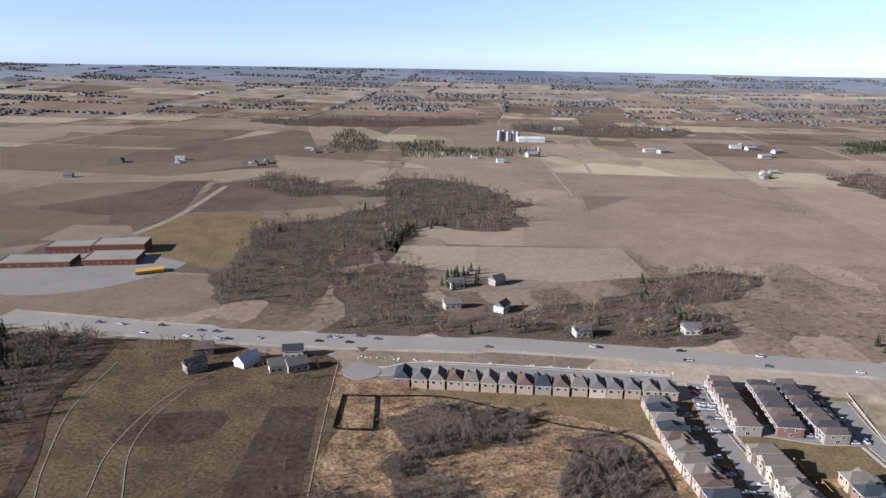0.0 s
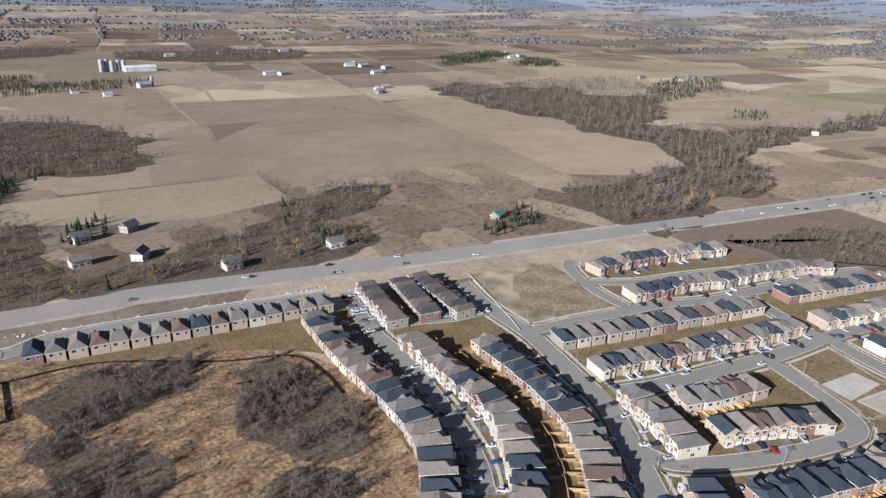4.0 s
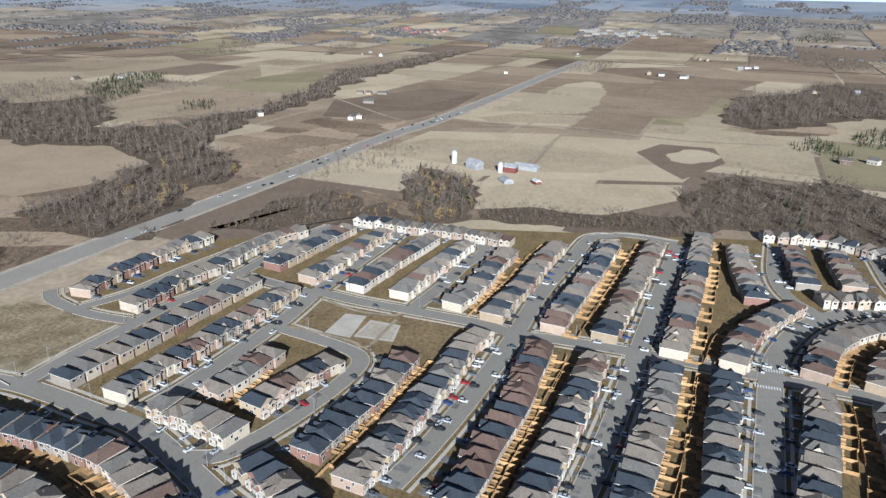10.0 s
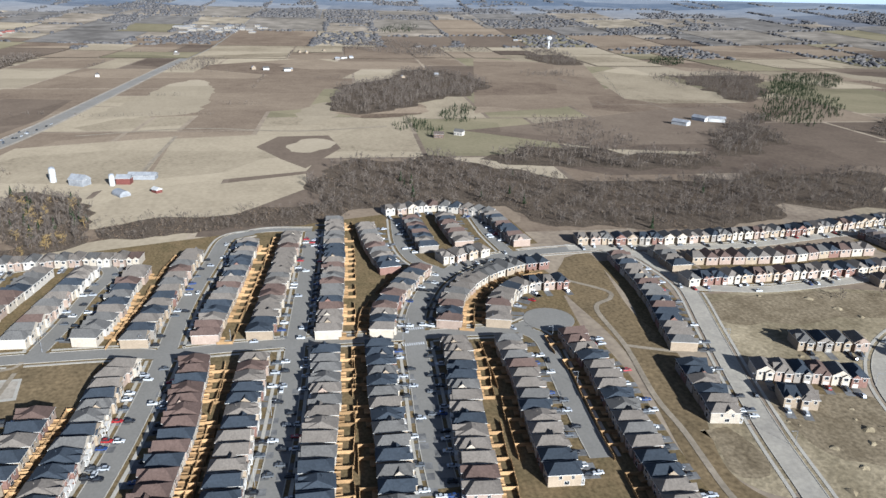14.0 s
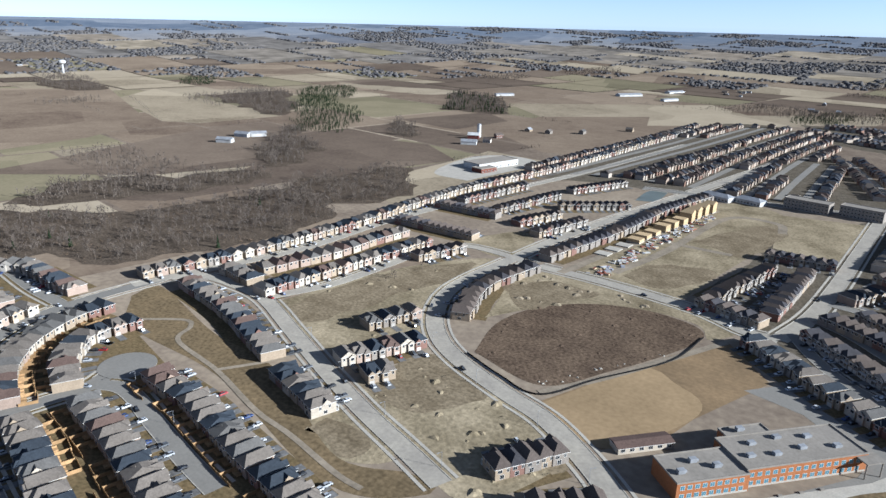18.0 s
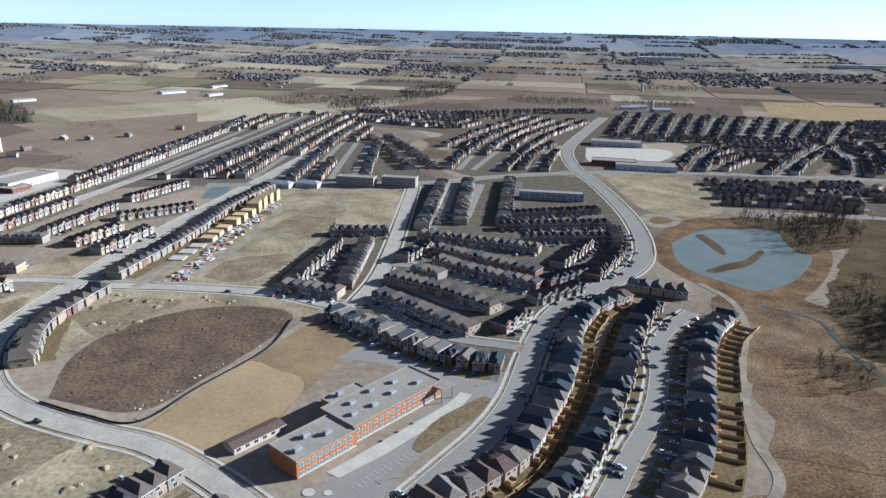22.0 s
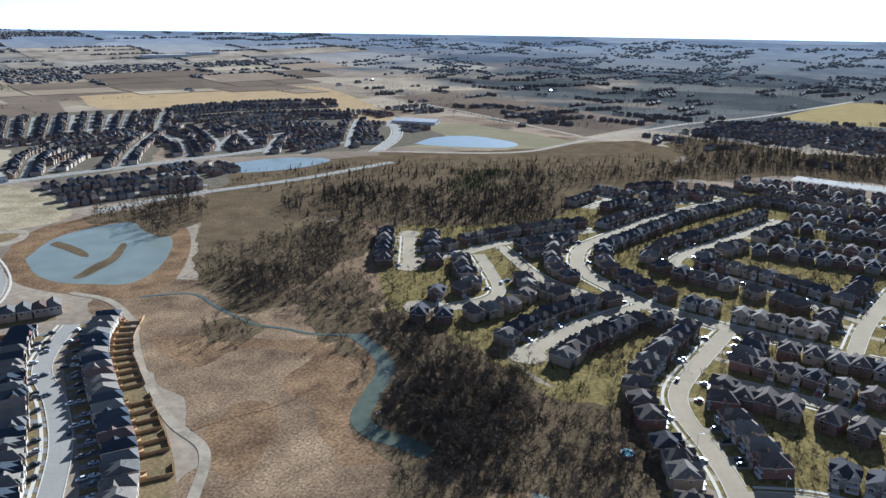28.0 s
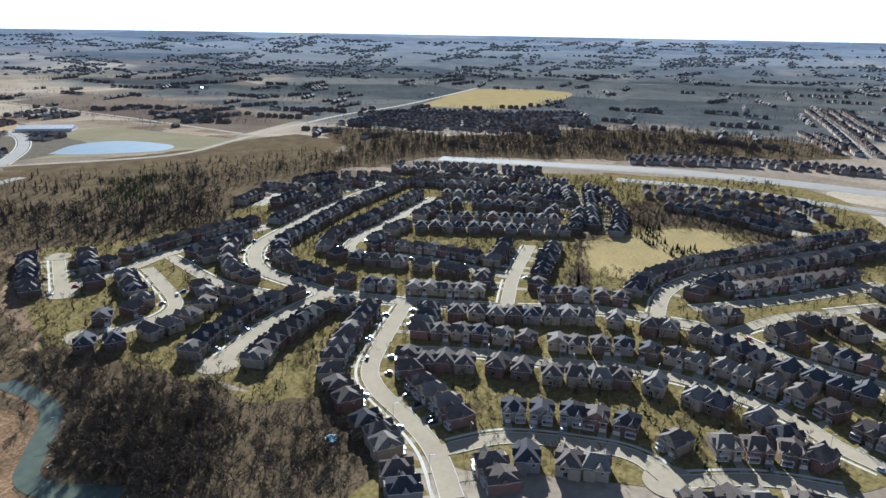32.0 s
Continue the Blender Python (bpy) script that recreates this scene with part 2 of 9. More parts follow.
M_DRIVE = material("driveway_asphalt", (0.2, 0.19, 0.175), 0.9, grain=1, amount=0.12, coarse=7, coarse_amount=0.45)
M_LAWN = material("dormant_lawn", (0.235, 0.165, 0.085), 1.0, grain=1.6, amount=0.3, coarse=11, coarse_amount=0.5, tint=(0.14, 0.108, 0.054))
M_GARDEN = material("winter_garden_grass", (0.14, 0.108, 0.04), 1.0, grain=2.5, amount=0.35, coarse=12, tint=(0.235, 0.18, 0.073))
M_PARK = material("dry_park_grass", (0.25, 0.18, 0.097), 1.0, grain=2.2, amount=0.3, coarse=26, tint=(0.155, 0.115, 0.064))
M_ROUGH = material("dark_rough_grass", (0.085, 0.062, 0.037), 1.0, grain=1.8, amount=0.4, coarse=28, tint=(0.17, 0.122, 0.069))
M_PINE = island_material("young_pine_needles", ((0.085, 0.1, 0.042), (0.11, 0.125, 0.055), (0.07, 0.082, 0.036)))
M_TAN = material("pale_dry_turf", (0.44, 0.31, 0.168), 1.0, grain=2.5, amount=0.1, coarse=45, tint=(0.33, 0.232, 0.125))
M_TURF = material("worn_sports_turf", (0.35, 0.24, 0.13), 1.0, grain=2.5, amount=0.12, coarse=38, tint=(0.22, 0.155, 0.088))
M_DIRT = material("graded_clay_soil", (0.5, 0.4, 0.27), 1.0, grain=3.0, amount=0.15, coarse=24, tint=(0.13, 0.107, 0.062), bump=0.3)
M_MUD = material("bare_construction_soil", (0.48, 0.388, 0.245), 1.0, grain=2.4, amount=0.25, coarse=40, tint=(0.19, 0.15, 0.088), bump=0.4)
M_WEEDY = material("weedy_site_soil", (0.17, 0.13, 0.078), 1.0, grain=2.0, amount=0.3, coarse=15, tint=(0.33, 0.26, 0.165), bump=0.3)
M_BASIN = material("dark_rough_soil", (0.2, 0.142, 0.092), 1.0, grain=2.0, amount=0.4, coarse=22, tint=(0.1, 0.07, 0.048), bump=0.6)
M_SCRUB = material("dry_reed_meadow", (0.43, 0.285, 0.155), 1.0, grain=1.8, amount=0.5, coarse=13, tint=(0.11, 0.07, 0.041), bump=0.6)
M_BROWN = material("brown_meadow", (0.1, 0.066, 0.042), 1.0, grain=1.3, amount=0.5, coarse=34, tint=(0.31, 0.213, 0.125), bump=0.1)
M_MEADOW = material("rough_dry_meadow", (0.265, 0.168, 0.09), 1.0, grain=1.6, amount=0.45, coarse=22, tint=(0.105, 0.066, 0.039), bump=0.4)
M_PLOUGH = material("ploughed_earth", (0.062, 0.045, 0.033), 1.0, grain=3.0, amount=0.3, coarse=18, tint=(0.1, 0.072, 0.05), bump=0.4)
M_PATH = material("limestone_path", (0.32, 0.262, 0.187), 1.0, grain=2, amount=0.12, coarse=15)
M_WATER = material("pond_water", (0.15, 0.165, 0.13), 0.3, grain=20, amount=0.12)
M_CREEK = material("creek_water", (0.075, 0.085, 0.058), 0.3, grain=8, amount=0.2)
M_WATER.node_tree.nodes["Principled BSDF"].inputs["Specular IOR Level"].default_value = 0.05
M_CREEK.node_tree.nodes["Principled BSDF"].inputs["Specular IOR Level"].default_value = 0.05
M_FLOOR = material("leaf_litter", (0.15, 0.115, 0.082), 1.0, grain=1.8, amount=0.4, coarse=14, tint=(0.09, 0.07, 0.051))
# darker copy of the leaf litter, for the south-west woods
M_DARKFLOOR = material("darker_leaf_litter", (0.075, 0.055, 0.033), 1.0, grain=1.8, amount=0.4, coarse=16, tint=(0.15, 0.108, 0.062))
M_BARE = island_material("bare_branches", ((0.15, 0.12, 0.095), (0.19, 0.157, 0.126), (0.115, 0.094, 0.076), (0.225, 0.187, 0.15), (0.165, 0.13, 0.1)))
M_SHRUB = island_material("dry_shrub_twigs", ((0.16, 0.112, 0.078), (0.21, 0.15, 0.105), (0.13, 0.095, 0.068), (0.27, 0.2, 0.125)))
# far woods greyed and suburb trees paled: distance haze in their colours
M_CANOPY = island_material("haze_grey_far_woods", ((0.115, 0.108, 0.104), (0.14, 0.13, 0.122), (0.095, 0.092, 0.092), (0.16, 0.145, 0.13)))
M_SUBURB = island_material("haze_paled_far_trees", ((0.2, 0.192, 0.175), (0.25, 0.235, 0.21), (0.165, 0.16, 0.15)))
# bare twigs with backlit shade put into the colour, for woods toward the sun
M_BACKLIT_TWIGS = island_material("backlit_shade_twigs", ((0.1, 0.078, 0.056), (0.135, 0.105, 0.078), (0.08, 0.064, 0.048), (0.16, 0.125, 0.09)))
M_WILLOW = island_material("willow_twigs", ((0.38, 0.26, 0.1), (0.33, 0.22, 0.09), (0.42, 0.3, 0.13)))
M_FIR = island_material("conifer_needles", ((0.035, 0.05, 0.025), (0.05, 0.065, 0.03), (0.028, 0.04, 0.022)))
M_WOOD = material("cedar_fence_boards", (0.44, 0.275, 0.13), 0.85, grain=0.4, amount=0.2, coarse=9, coarse_amount=0.3, rand=0.3)
M_LUMBER = material("new_framing_lumber", (0.55, 0.4, 0.22), 0.85, grain=0.8, amount=0.2, rand=0.15)
M_GLASS = material("window_glass", (0.03, 0.035, 0.04), 0.22)
M_GLASS.node_tree.nodes["Principled BSDF"].inputs["Specular IOR Level"].default_value = 0.6
M_TRIM = material("white_trim_paint", (0.72, 0.68, 0.6), 0.6, grain=1.0, amount=0.05)
M_GARAGE = material("garage_door_paint", (0.56, 0.51, 0.43), 0.6, grain=1.0, amount=0.06, rand=0.3)
M_DOOR = material("dark_entry_door", (0.06, 0.04, 0.035), 0.5)
M_RUBBER = material("black_rubber", (0.02, 0.02, 0.02), 0.9)
M_STEEL = material("galvanised_steel", (0.36, 0.36, 0.355), 0.6, 0.15, grain=2, amount=0.1, coarse=6)
M_WHITE = material("white_painted_metal", (0.62, 0.6, 0.55), 0.6, grain=3, amount=0.08, coarse=9)
M_BRICKROOF = material("red_tile_roof", (0.36, 0.13, 0.1), 0.85, grain=2, amount=0.2)
M_REDBARN = material("red_barn_boards", (0.2, 0.075, 0.06), 0.85, grain=1, amount=0.2)
M_FLATROOF = material("grey_gravel_roof", (0.34, 0.3, 0.245), 0.95, grain=1.5, amount=0.1, coarse=15, coarse_amount=0.12)
M_SCHOOLBRICK = material("orange_brick", (0.42, 0.17, 0.07), 0.85, grain=0.6, amount=0.15, coarse=6, coarse_amount=0.1)
M_REDBRICK = material("red_brick_wall", (0.2, 0.075, 0.05), 0.85, grain=0.5, amount=0.2)
M_BLUEGLASS = material("blue_window_glass", (0.12, 0.25, 0.3), 0.1)
M_BUS = material("school_bus_yellow", (0.7, 0.36, 0.03), 0.4)
M_DARKFENCE = material("black_silt_fence", (0.02, 0.019, 0.018), 0.9)

ROOFS = {}
for key, c in {"charcoal": (0.048, 0.056, 0.066), "grey": (0.145, 0.135, 0.12), "taupe": (0.19, 0.162, 0.132), "brown": (0.135, 0.092, 0.073), "dark": (0.068, 0.064, 0.066), "umber": (0.125, 0.1, 0.082)}.items():
    ROOFS[key] = material(key + "_asphalt_shingles", c, 0.92, grain=0.7, amount=0.18, coarse=5, coarse_amount=0.12, rand=0.12)
WALLS = {}
for key, c in {"tan": (0.41, 0.32, 0.22), "cream": (0.55, 0.47, 0.36), "red": (0.25, 0.145, 0.11), "stone": (0.31, 0.268, 0.22), "pink": (0.42, 0.315, 0.24), "white": (0.62, 0.555, 0.46), "umber": (0.2, 0.135, 0.098)}.items():
    WALLS[key] = material(key + "_brick", c, 0.88, grain=0.5, amount=0.14, coarse=4, coarse_amount=0.1, rand=0.12)


for q in (M_ASPHALT, M_OLDROAD, M_DUST, M_HIGHWAY, M_DRIVE, M_CONCRETE, M_PATH):
    q.node_tree.nodes["Principled BSDF"].inputs["Specular IOR Level"].default_value = 0.008


# ---- building blocks ----
def raw_mesh(name, verts, faces, mats, index=None):
    me = bpy.data.meshes.new(name)
    me.from_pydata(verts, [], faces)
    for m in mats:
        me.materials.append(m)
    if index is not None:
        me.polygons.foreach_set("material_index", index)
    me.update()
    return me


def part(name, me, parent, label="", at=None):
    ob = new(name, me)
    ob.parent = parent
    if at is not None:
        ob.matrix_basis = at
    return tagged(ob, label) if label else ob


def tri_mesh(name, v, f, mat):
    """A large mesh of triangles from arrays."""
    me = bpy.data.meshes.new(name)
    me.vertices.add(len(v))
    me.vertices.foreach_set("co", np.asarray(v, dtype=np.float32).ravel())
    me.loops.add(f.size)
    me.loops.foreach_set("vertex_index", f.astype(np.int32).ravel())
    me.polygons.add(len(f))
    me.polygons.foreach_set("loop_start", np.arange(0, f.size, 3, dtype=np.int32))
    me.polygons.foreach_set("loop_total", np.full(len(f), 3, dtype=np.int32))
    me.materials.append(mat)
    me.update(calc_edges=True)
    return me


class Shape:
    """Collects faces with material numbers."""

    def __init__(self):
        self.v, self.f, self.i = [], [], []

    def add(self, verts, faces, m=0):
        k = len(self.v)
        self.v += [tuple(q) for q in verts]
        for f in faces:
            self.f.append(tuple(a + k for a in f))
            self.i.append(m if isinstance(m, int) else 0)

    def box(self, x0, x1, y0, y1, z0, z1, m=0, top=None):
        self.add([(x0, y0, z0), (x1, y0, z0), (x1, y1, z0), (x0, y1, z0), (x0, y0, z1), (x1, y0, z1), (x1, y1, z1), (x0, y1, z1)],
                 [(0, 1, 5, 4), (1, 2, 6, 5), (2, 3, 7, 6), (3, 0, 4, 7), (3, 2, 1, 0)], m)
        self.add([(x0, y0, z1), (x1, y0, z1), (x1, y1, z1), (x0, y1, z1)], [(0, 1, 2, 3)], m if top is None else top)

    def prism(self, x0, x1, y0, y1, z, rise, axis, hip0=0.0, hip1=0.0, fascia=0.22, roof=0, gable=1):
        """A roof over a rectangle: ridge along an axis, each end a gable or drawn in as a hip."""
        if axis == "y":
            c = (x0 + x1) / 2
            r0, r1 = (c, y0 + hip0, z + rise), (c, y1 - hip1, z + rise)
            sides = [(1, 2, 9, 8), (3, 0, 8, 9)]
            e0, e1 = (0, 1, 8), (2, 3, 9)
        else:
            c = (y0 + y1) / 2
            r0, r1 = (x0 + hip0, c, z + rise), (x1 - hip1, c, z + rise)
            sides = [(0, 1, 9, 8), (2, 3, 8, 9)]
            e0, e1 = (3, 0, 8), (1, 2, 9)
        k = len(self.v)
        self.v += [(x0, y0, z), (x1, y0, z), (x1, y1, z), (x0, y1, z)] + [(x0, y0, z - fascia), (x1, y0, z - fascia), (x1, y1, z - fascia), (x0, y1, z - fascia)] + [r0, r1]
        for f, m in [(s, roof) for s in sides] + [(e0, gable if hip0 == 0 else roof), (e1, gable if hip1 == 0 else roof)] + \
                    [((4, 5, 1, 0), 1), ((5, 6, 2, 1), 1), ((6, 7, 3, 2), 1), ((7, 4, 0, 3), 1), ((7, 6, 5, 4), 1)]:
            self.f.append(tuple(a + k for a in f))
            self.i.append(m)

    def tube(self, x, y, z0, z1, r0, r1, n=8, m=0, cap=True):
        k = len(self.v)
        for z, r in ((z0, r0), (z1, r1)):
            self.v += [(x + r * math.cos(6.2832 * a / n), y + r * math.sin(6.2832 * a / n), z) for a in range(n)]
        for a in range(n):
            b = (a + 1) % n
            self.f.append((k + a, k + b, k + n + b, k + n + a))
            self.i.append(m)
        if cap:
            self.f.append(tuple(k + n + a for a in range(n)))
            self.i.append(m)

    def mesh(self, name, *mats):
        return raw_mesh(name, self.v, self.f, mats, self.i)


def box_mesh(name, mat, *b):
    s = Shape()
    s.box(*b)
    return s.mesh(name, mat)


def rises(x, y):
    """Bends the land beyond the near plain up to fit the camera's skyline, less so to the north."""
    d = np.hypot(x, y)
    north = np.clip((np.asarray(y) / np.maximum(d, 1.0) - 0.55) / 0.35, 0.0, 1.0)
    return (146.0 - 44.0 * north) * (np.maximum(d - 2300.0, 0.0) / 2600.0) ** 1.25


def rise(x, y):
    return 0.0 if x * x + y * y < 2300 ** 2 else float(rises(x, y))


def smooth(points, step=4.0):
    """A curve through the points, resampled at even steps."""
    p = [Vector((x, y)) for x, y in points]
    if len(p) == 2:
        dense = [p[0].lerp(p[1], k / 40) for k in range(41)]
    else:
        q = [p[0] * 2 - p[1]] + p + [p[-1] * 2 - p[-2]]
        dense = []
        for i in range(1, len(q) - 2):
            a, b, c, d = q[i - 1:i + 3]
            for k in range(16):
                t = k / 16
                dense.append(0.5 * ((2 * b) + (c - a) * t + (2 * a - 5 * b + 4 * c - d) * t * t + (3 * b - a - 3 * c + d) * t ** 3))
        dense.append(p[-1])
    out, carry = [dense[0]], 0.0
    for a, b in zip(dense, dense[1:]):
        l = (b - a).length
        while carry + l >= step:
            k = (step - carry) / l
            a = a.lerp(b, k)
            out.append(a)
            l, carry = (b - a).length, 0.0
        carry += l
    if (dense[-1] - out[-1]).length > 0.5:
        out.append(dense[-1])
    return out


def sides_of(curve):
    n = []
    for i in range(len(curve)):
        d = curve[min(i + 1, len(curve) - 1)] - curve[max(i - 1, 0)]
        d.normalize()
        n.append(Vector((-d.y, d.x)))
    return n


def ribbon(name, curve, lo, hi, z, mat, thick=0.0, shape=None, m=0):
    """A strip between two offsets to the left of a curve."""
    n = sides_of(curve)
    s = shape or Shape()
    k = len(s.v)
    for c, q in zip(curve, n):
        h = z + rise(c.x, c.y)
        s.v += [(*(c + q * lo), h), (*(c + q * hi), h)]
        if thick:
            s.v += [(*(c + q * lo), h - thick), (*(c + q * hi), h - thick)]
    w = 4 if thick else 2
    for i in range(len(curve) - 1):
        a, b = k + i * w, k + (i + 1) * w
        s.f.append((a, b, b + 1, a + 1))
        s.i.append(m)
        if thick:
            s.f += [(a + 2, b + 2, b, a), (a + 1, b + 1, b + 3, a + 3)]
            s.i += [m, m]
    return s if shape is not None else new(name, s.mesh(name, mat))


STREETS = []   # (points, half width)
WALKED = []    # streets with kerbs and pavements: curve, width, height, object
level = [0.05]


def street(name, width, *points, label="", walks=True, mat=None):
    curve = smooth(points)
    level[0] += 0.0012
    z = level[0]
    ob = ribbon(name, curve, -width / 2, width / 2, z, mat or M_ASPHALT)
    tagged(ob, label or "grey asphalt residential street with pale concrete kerbs", "road", kind="structure")
    STREETS.append((np.array([tuple(c) for c in curve]), width / 2))
    if walks:
        WALKED.append((curve, width, z, ob))
    return curve


def open_runs(curve, offset, own):
    """Stretches of a line beside a street that no other street crosses."""
    n = sides_of(curve)
    p = np.array([tuple(c + q * offset) for c, q in zip(curve, n)])
    ok = np.ones(len(p), bool)
    for k, (c, h) in enumerate(STREETS):
        lo, hi = c.min(0) - h, c.max(0) + h
        if k == own or (p.max(0) < lo).any() or (p.min(0) > hi).any():
            continue
        ok &= ((p[:, None] - c[None]) ** 2).sum(2).min(1) > (h + 0.3) ** 2
    runs, run = [], []
    for c, keep in zip(curve, ok):
        if keep:
            run.append(c)
        elif run:
            runs.append(run)
            run = []
    runs.append(run)
    return [r for r in runs if len(r) > 2]


def kerbs_and_walks():
    for curve, width, z, ob in WALKED:
        me = [k for k, (c, h) in enumerate(STREETS) if len(c) == len(curve) and tuple(c[0]) == tuple(curve[0]) and tuple(c[-1]) == tuple(curve[-1])][0]
        s = Shape()
        for side in (-1, 1):
            a, b = sorted((side * (width / 2 - 0.05), side * (width / 2 + 0.35)))
            for r in open_runs(curve, side * width / 2, me):
                ribbon("", r, a, b, z + 0.14, None, 0.16, s)
        if s.v:
            new("kerb", s.mesh("kerb", M_CONCRETE)).parent = ob
        s = Shape()
        for side in ((-1, 1) if width > 9.6 else (1,)):
            a, b = sorted((side * (width / 2 + 2.2), side * (width / 2 + 3.8)))
            for r in open_runs(curve, side * (width / 2 + 3), me):
                ribbon("", r, a, b, 0.19, None, 0.16, s)
        if s.v:
            tagged(new("pavement", s.mesh("pavement", M_CONCRETE)), "pale concrete sidewalk beside the street", "sidewalk", kind="structure")


def area(name, mat, label, *points, z=0.03, soft=True, category="ground"):
    """A patch of ground with a rounded outline."""
    level[0] += 0.0006
    ring = smooth(list(points) + [points[0]], 6.0)[:-1] if soft else [Vector(p) for p in points]
    bm = bmesh.new()
    f = bm.faces.new([bm.verts.new((p.x, p.y, z + level[0] * 0.3 + rise(p.x, p.y))) for p in ring])
    if f.normal.z < 0:
        f.normal_flip()
    f.normal_update()
    if f.normal.z < 0:
        f.normal_flip()
    bmesh.ops.triangulate(bm, faces=bm.faces)
    me = bpy.data.meshes.new(name)
    bm.to_mesh(me)
    me.materials.append(mat)
    return tagged(new(name, me), label, category, kind="structure")


def ragged(points, depth=9.0, step=7.0):
    """The outline of a wood or rough patch: broken by bays and spurs."""
    c = smooth(list(points) + [points[0]], step)[:-1]
    q = sides_of(c)
    out = []
    for p, s in zip(c, q):
        f = noise.noise(Vector((p.x / 45, p.y / 45, 0.3))) * 1.5 + noise.noise(Vector((p.x / 14, p.y / 14, 4.3))) * 0.9
        p = p + s * depth * f
        out.append((round(p.x, 1), round(p.y, 1)))
    return out


def inside(poly, x, y):
    hit = np.zeros(x.shape, bool)
    for (x0, y0), (x1, y1) in zip(poly, poly[1:] + poly[:1]):
        if y0 != y1:
            hit ^= ((y0 > y) != (y1 > y)) & (x < (x1 - x0) * (y - y0) / (y1 - y0) + x0)
    return hit


def clear_of_streets(x, y, extra=0.0):
    for c, h in STREETS:
        if ((c[:, 0] - x) ** 2 + (c[:, 1] - y) ** 2).min() < (h + extra) ** 2:
            return False
    return True


# ---- ground ----
def ground_ring(name, r0, r1, rings, mat, label, kind="structure", arc=None, up=0.0):
    v, f, n = [], [], 180
    a0, a1 = [radians(q) for q in (arc or (0, 360))]
    for k in range(rings + 1):
        r = r0 + (r1 - r0) * k / rings
        v += [(r * math.cos(a0 + (a1 - a0) * a / (n if arc is None else n - 1)), r * math.sin(a0 + (a1 - a0) * a / (n if arc is None else n - 1)), 0.0) for a in range(n)]
    v = [(x, y, rise(x, y) + up) for x, y, z in v]
    for k in range(rings):
        for a in range(n if arc is None else n - 1):
            b = (a + 1) % n
            f.append((k * n + a, (k + 1) * n + a, (k + 1) * n + b, k * n + b))
    if r0 == 0:
        v, f = v[n - 1:], [tuple(max(q - n + 1, 0) for q in q4) for q4 in f]
        f = [tuple(dict.fromkeys(q)) for q in f]
    return tagged(new(name, raw_mesh(name, v, f, [mat])), label, "ground", kind=kind)


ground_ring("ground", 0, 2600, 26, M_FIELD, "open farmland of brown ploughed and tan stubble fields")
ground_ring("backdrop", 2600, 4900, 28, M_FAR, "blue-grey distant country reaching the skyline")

# ---- plan: ground patches ----
area("ground", M_F_MID, "dry grass field in the farmland", (-63, 664), (178, 669), (180, 576), (103, 556), (43, 568), (-11, 590), (-47, 606), z=0.012, soft=False)
area("ground", M_F_BROWN, "brown bare field in the farmland", (-34, 763), (136, 790), (334, 1030), (630, 990), (414, 624), (185, 610), (178, 669), (-58, 675), z=0.012, soft=False)
area("ground", M_F_BROWN, "brown bare field in the farmland", (-88, 1280), (106, 1384), (183, 1291), (178, 937), (105, 942), (14, 1099), z=0.012, soft=False)
area("ground", M_F_DARK, "dark ploughed field in the farmland", (-852, 1341), (-527, 1342), (-373, 1748), (-131, 1542), (-142, 1203), (-332, 1119), (-413, 1043), (-690, 1079), z=0.012, soft=False)
area("ground", M_F_DARK, "dark ploughed field in the farmland", (-569, 881), (-543, 967), (-343, 1011), (-302, 785), (-319, 703), (-415, 630), z=0.012, soft=False)
area("ground", M_F_BROWN, "brown bare field in the farmland", (-396, 663), (-396, 728), (-335, 727), (-314, 691), (-353, 655), z=0.012, soft=False)
area("ground", M_F_DARK, "dark ploughed field in the farmland", (-327, 988), (-286, 1016), (-176, 958), (-83, 967), (-74, 869), (-192, 819), (-262, 804), (-298, 792), z=0.012, soft=False)
area("ground", M_F_MID, "dry grass field in the farmland", *ragged(((-309, 1290), (-103, 1208), (-84, 1089), (-157, 1039), (-255, 1098)), 7.0, 9.0), z=0.012, soft=False)
area("ground", M_F_MID, "dry grass field in the farmland", (-84, 1873), (134, 1995), (412, 1745), (95, 1383), (-57, 1553), z=0.012, soft=False)
area("ground", M_F_DARK, "dark ploughed field in the farmland", (338, 943), (427, 951), (432, 877), (435, 798), (282, 816), z=0.012, soft=False)
area("ground", M_F_BROWN, "brown bare field in the farmland", (-173, 413), (-123, 390), (-104, 346), (-106, 263), (-171, 253), (-204, 330), (-193, 379), z=0.012, soft=False)
area("ground", M_F_MID, "dry grass field in the farmland", (-390, 1983), (-216, 1849), (-128, 1658), (-259, 1424), z=0.012, soft=False)
area("ground", M_F_MID, "dry grass field in the farmland", (1030, 1545), (1622, 1257), (1481, 1074), (1007, 1105), (826, 1205), z=0.012, soft=False)
area("ground", M_F_MID, "dry grass field in the farmland", *ragged(((938, 1167), (1133, 1131), (1029, 964), (867, 952), (809, 1108)), 7.0, 9.0), z=0.012, soft=False)
area("ground", M_F_MID, "dry grass field in the farmland", (853, 787), (946, 742), (862, 664), (773, 713), z=0.012, soft=False)
area("ground", M_F_MID, "dry grass field in the farmland", (1088, 854), (1594, 978), (1333, 815), (1065, 770), z=0.012, soft=False)
area("ground", M_F_BROWN, "brown bare field in the farmland", (275, 945), (577, 1047), (660, 968), (682, 800), (701, 657), (673, 483), (510, 510), (361, 596), (259, 616), (189, 617), (191, 686), z=0.012, soft=False)
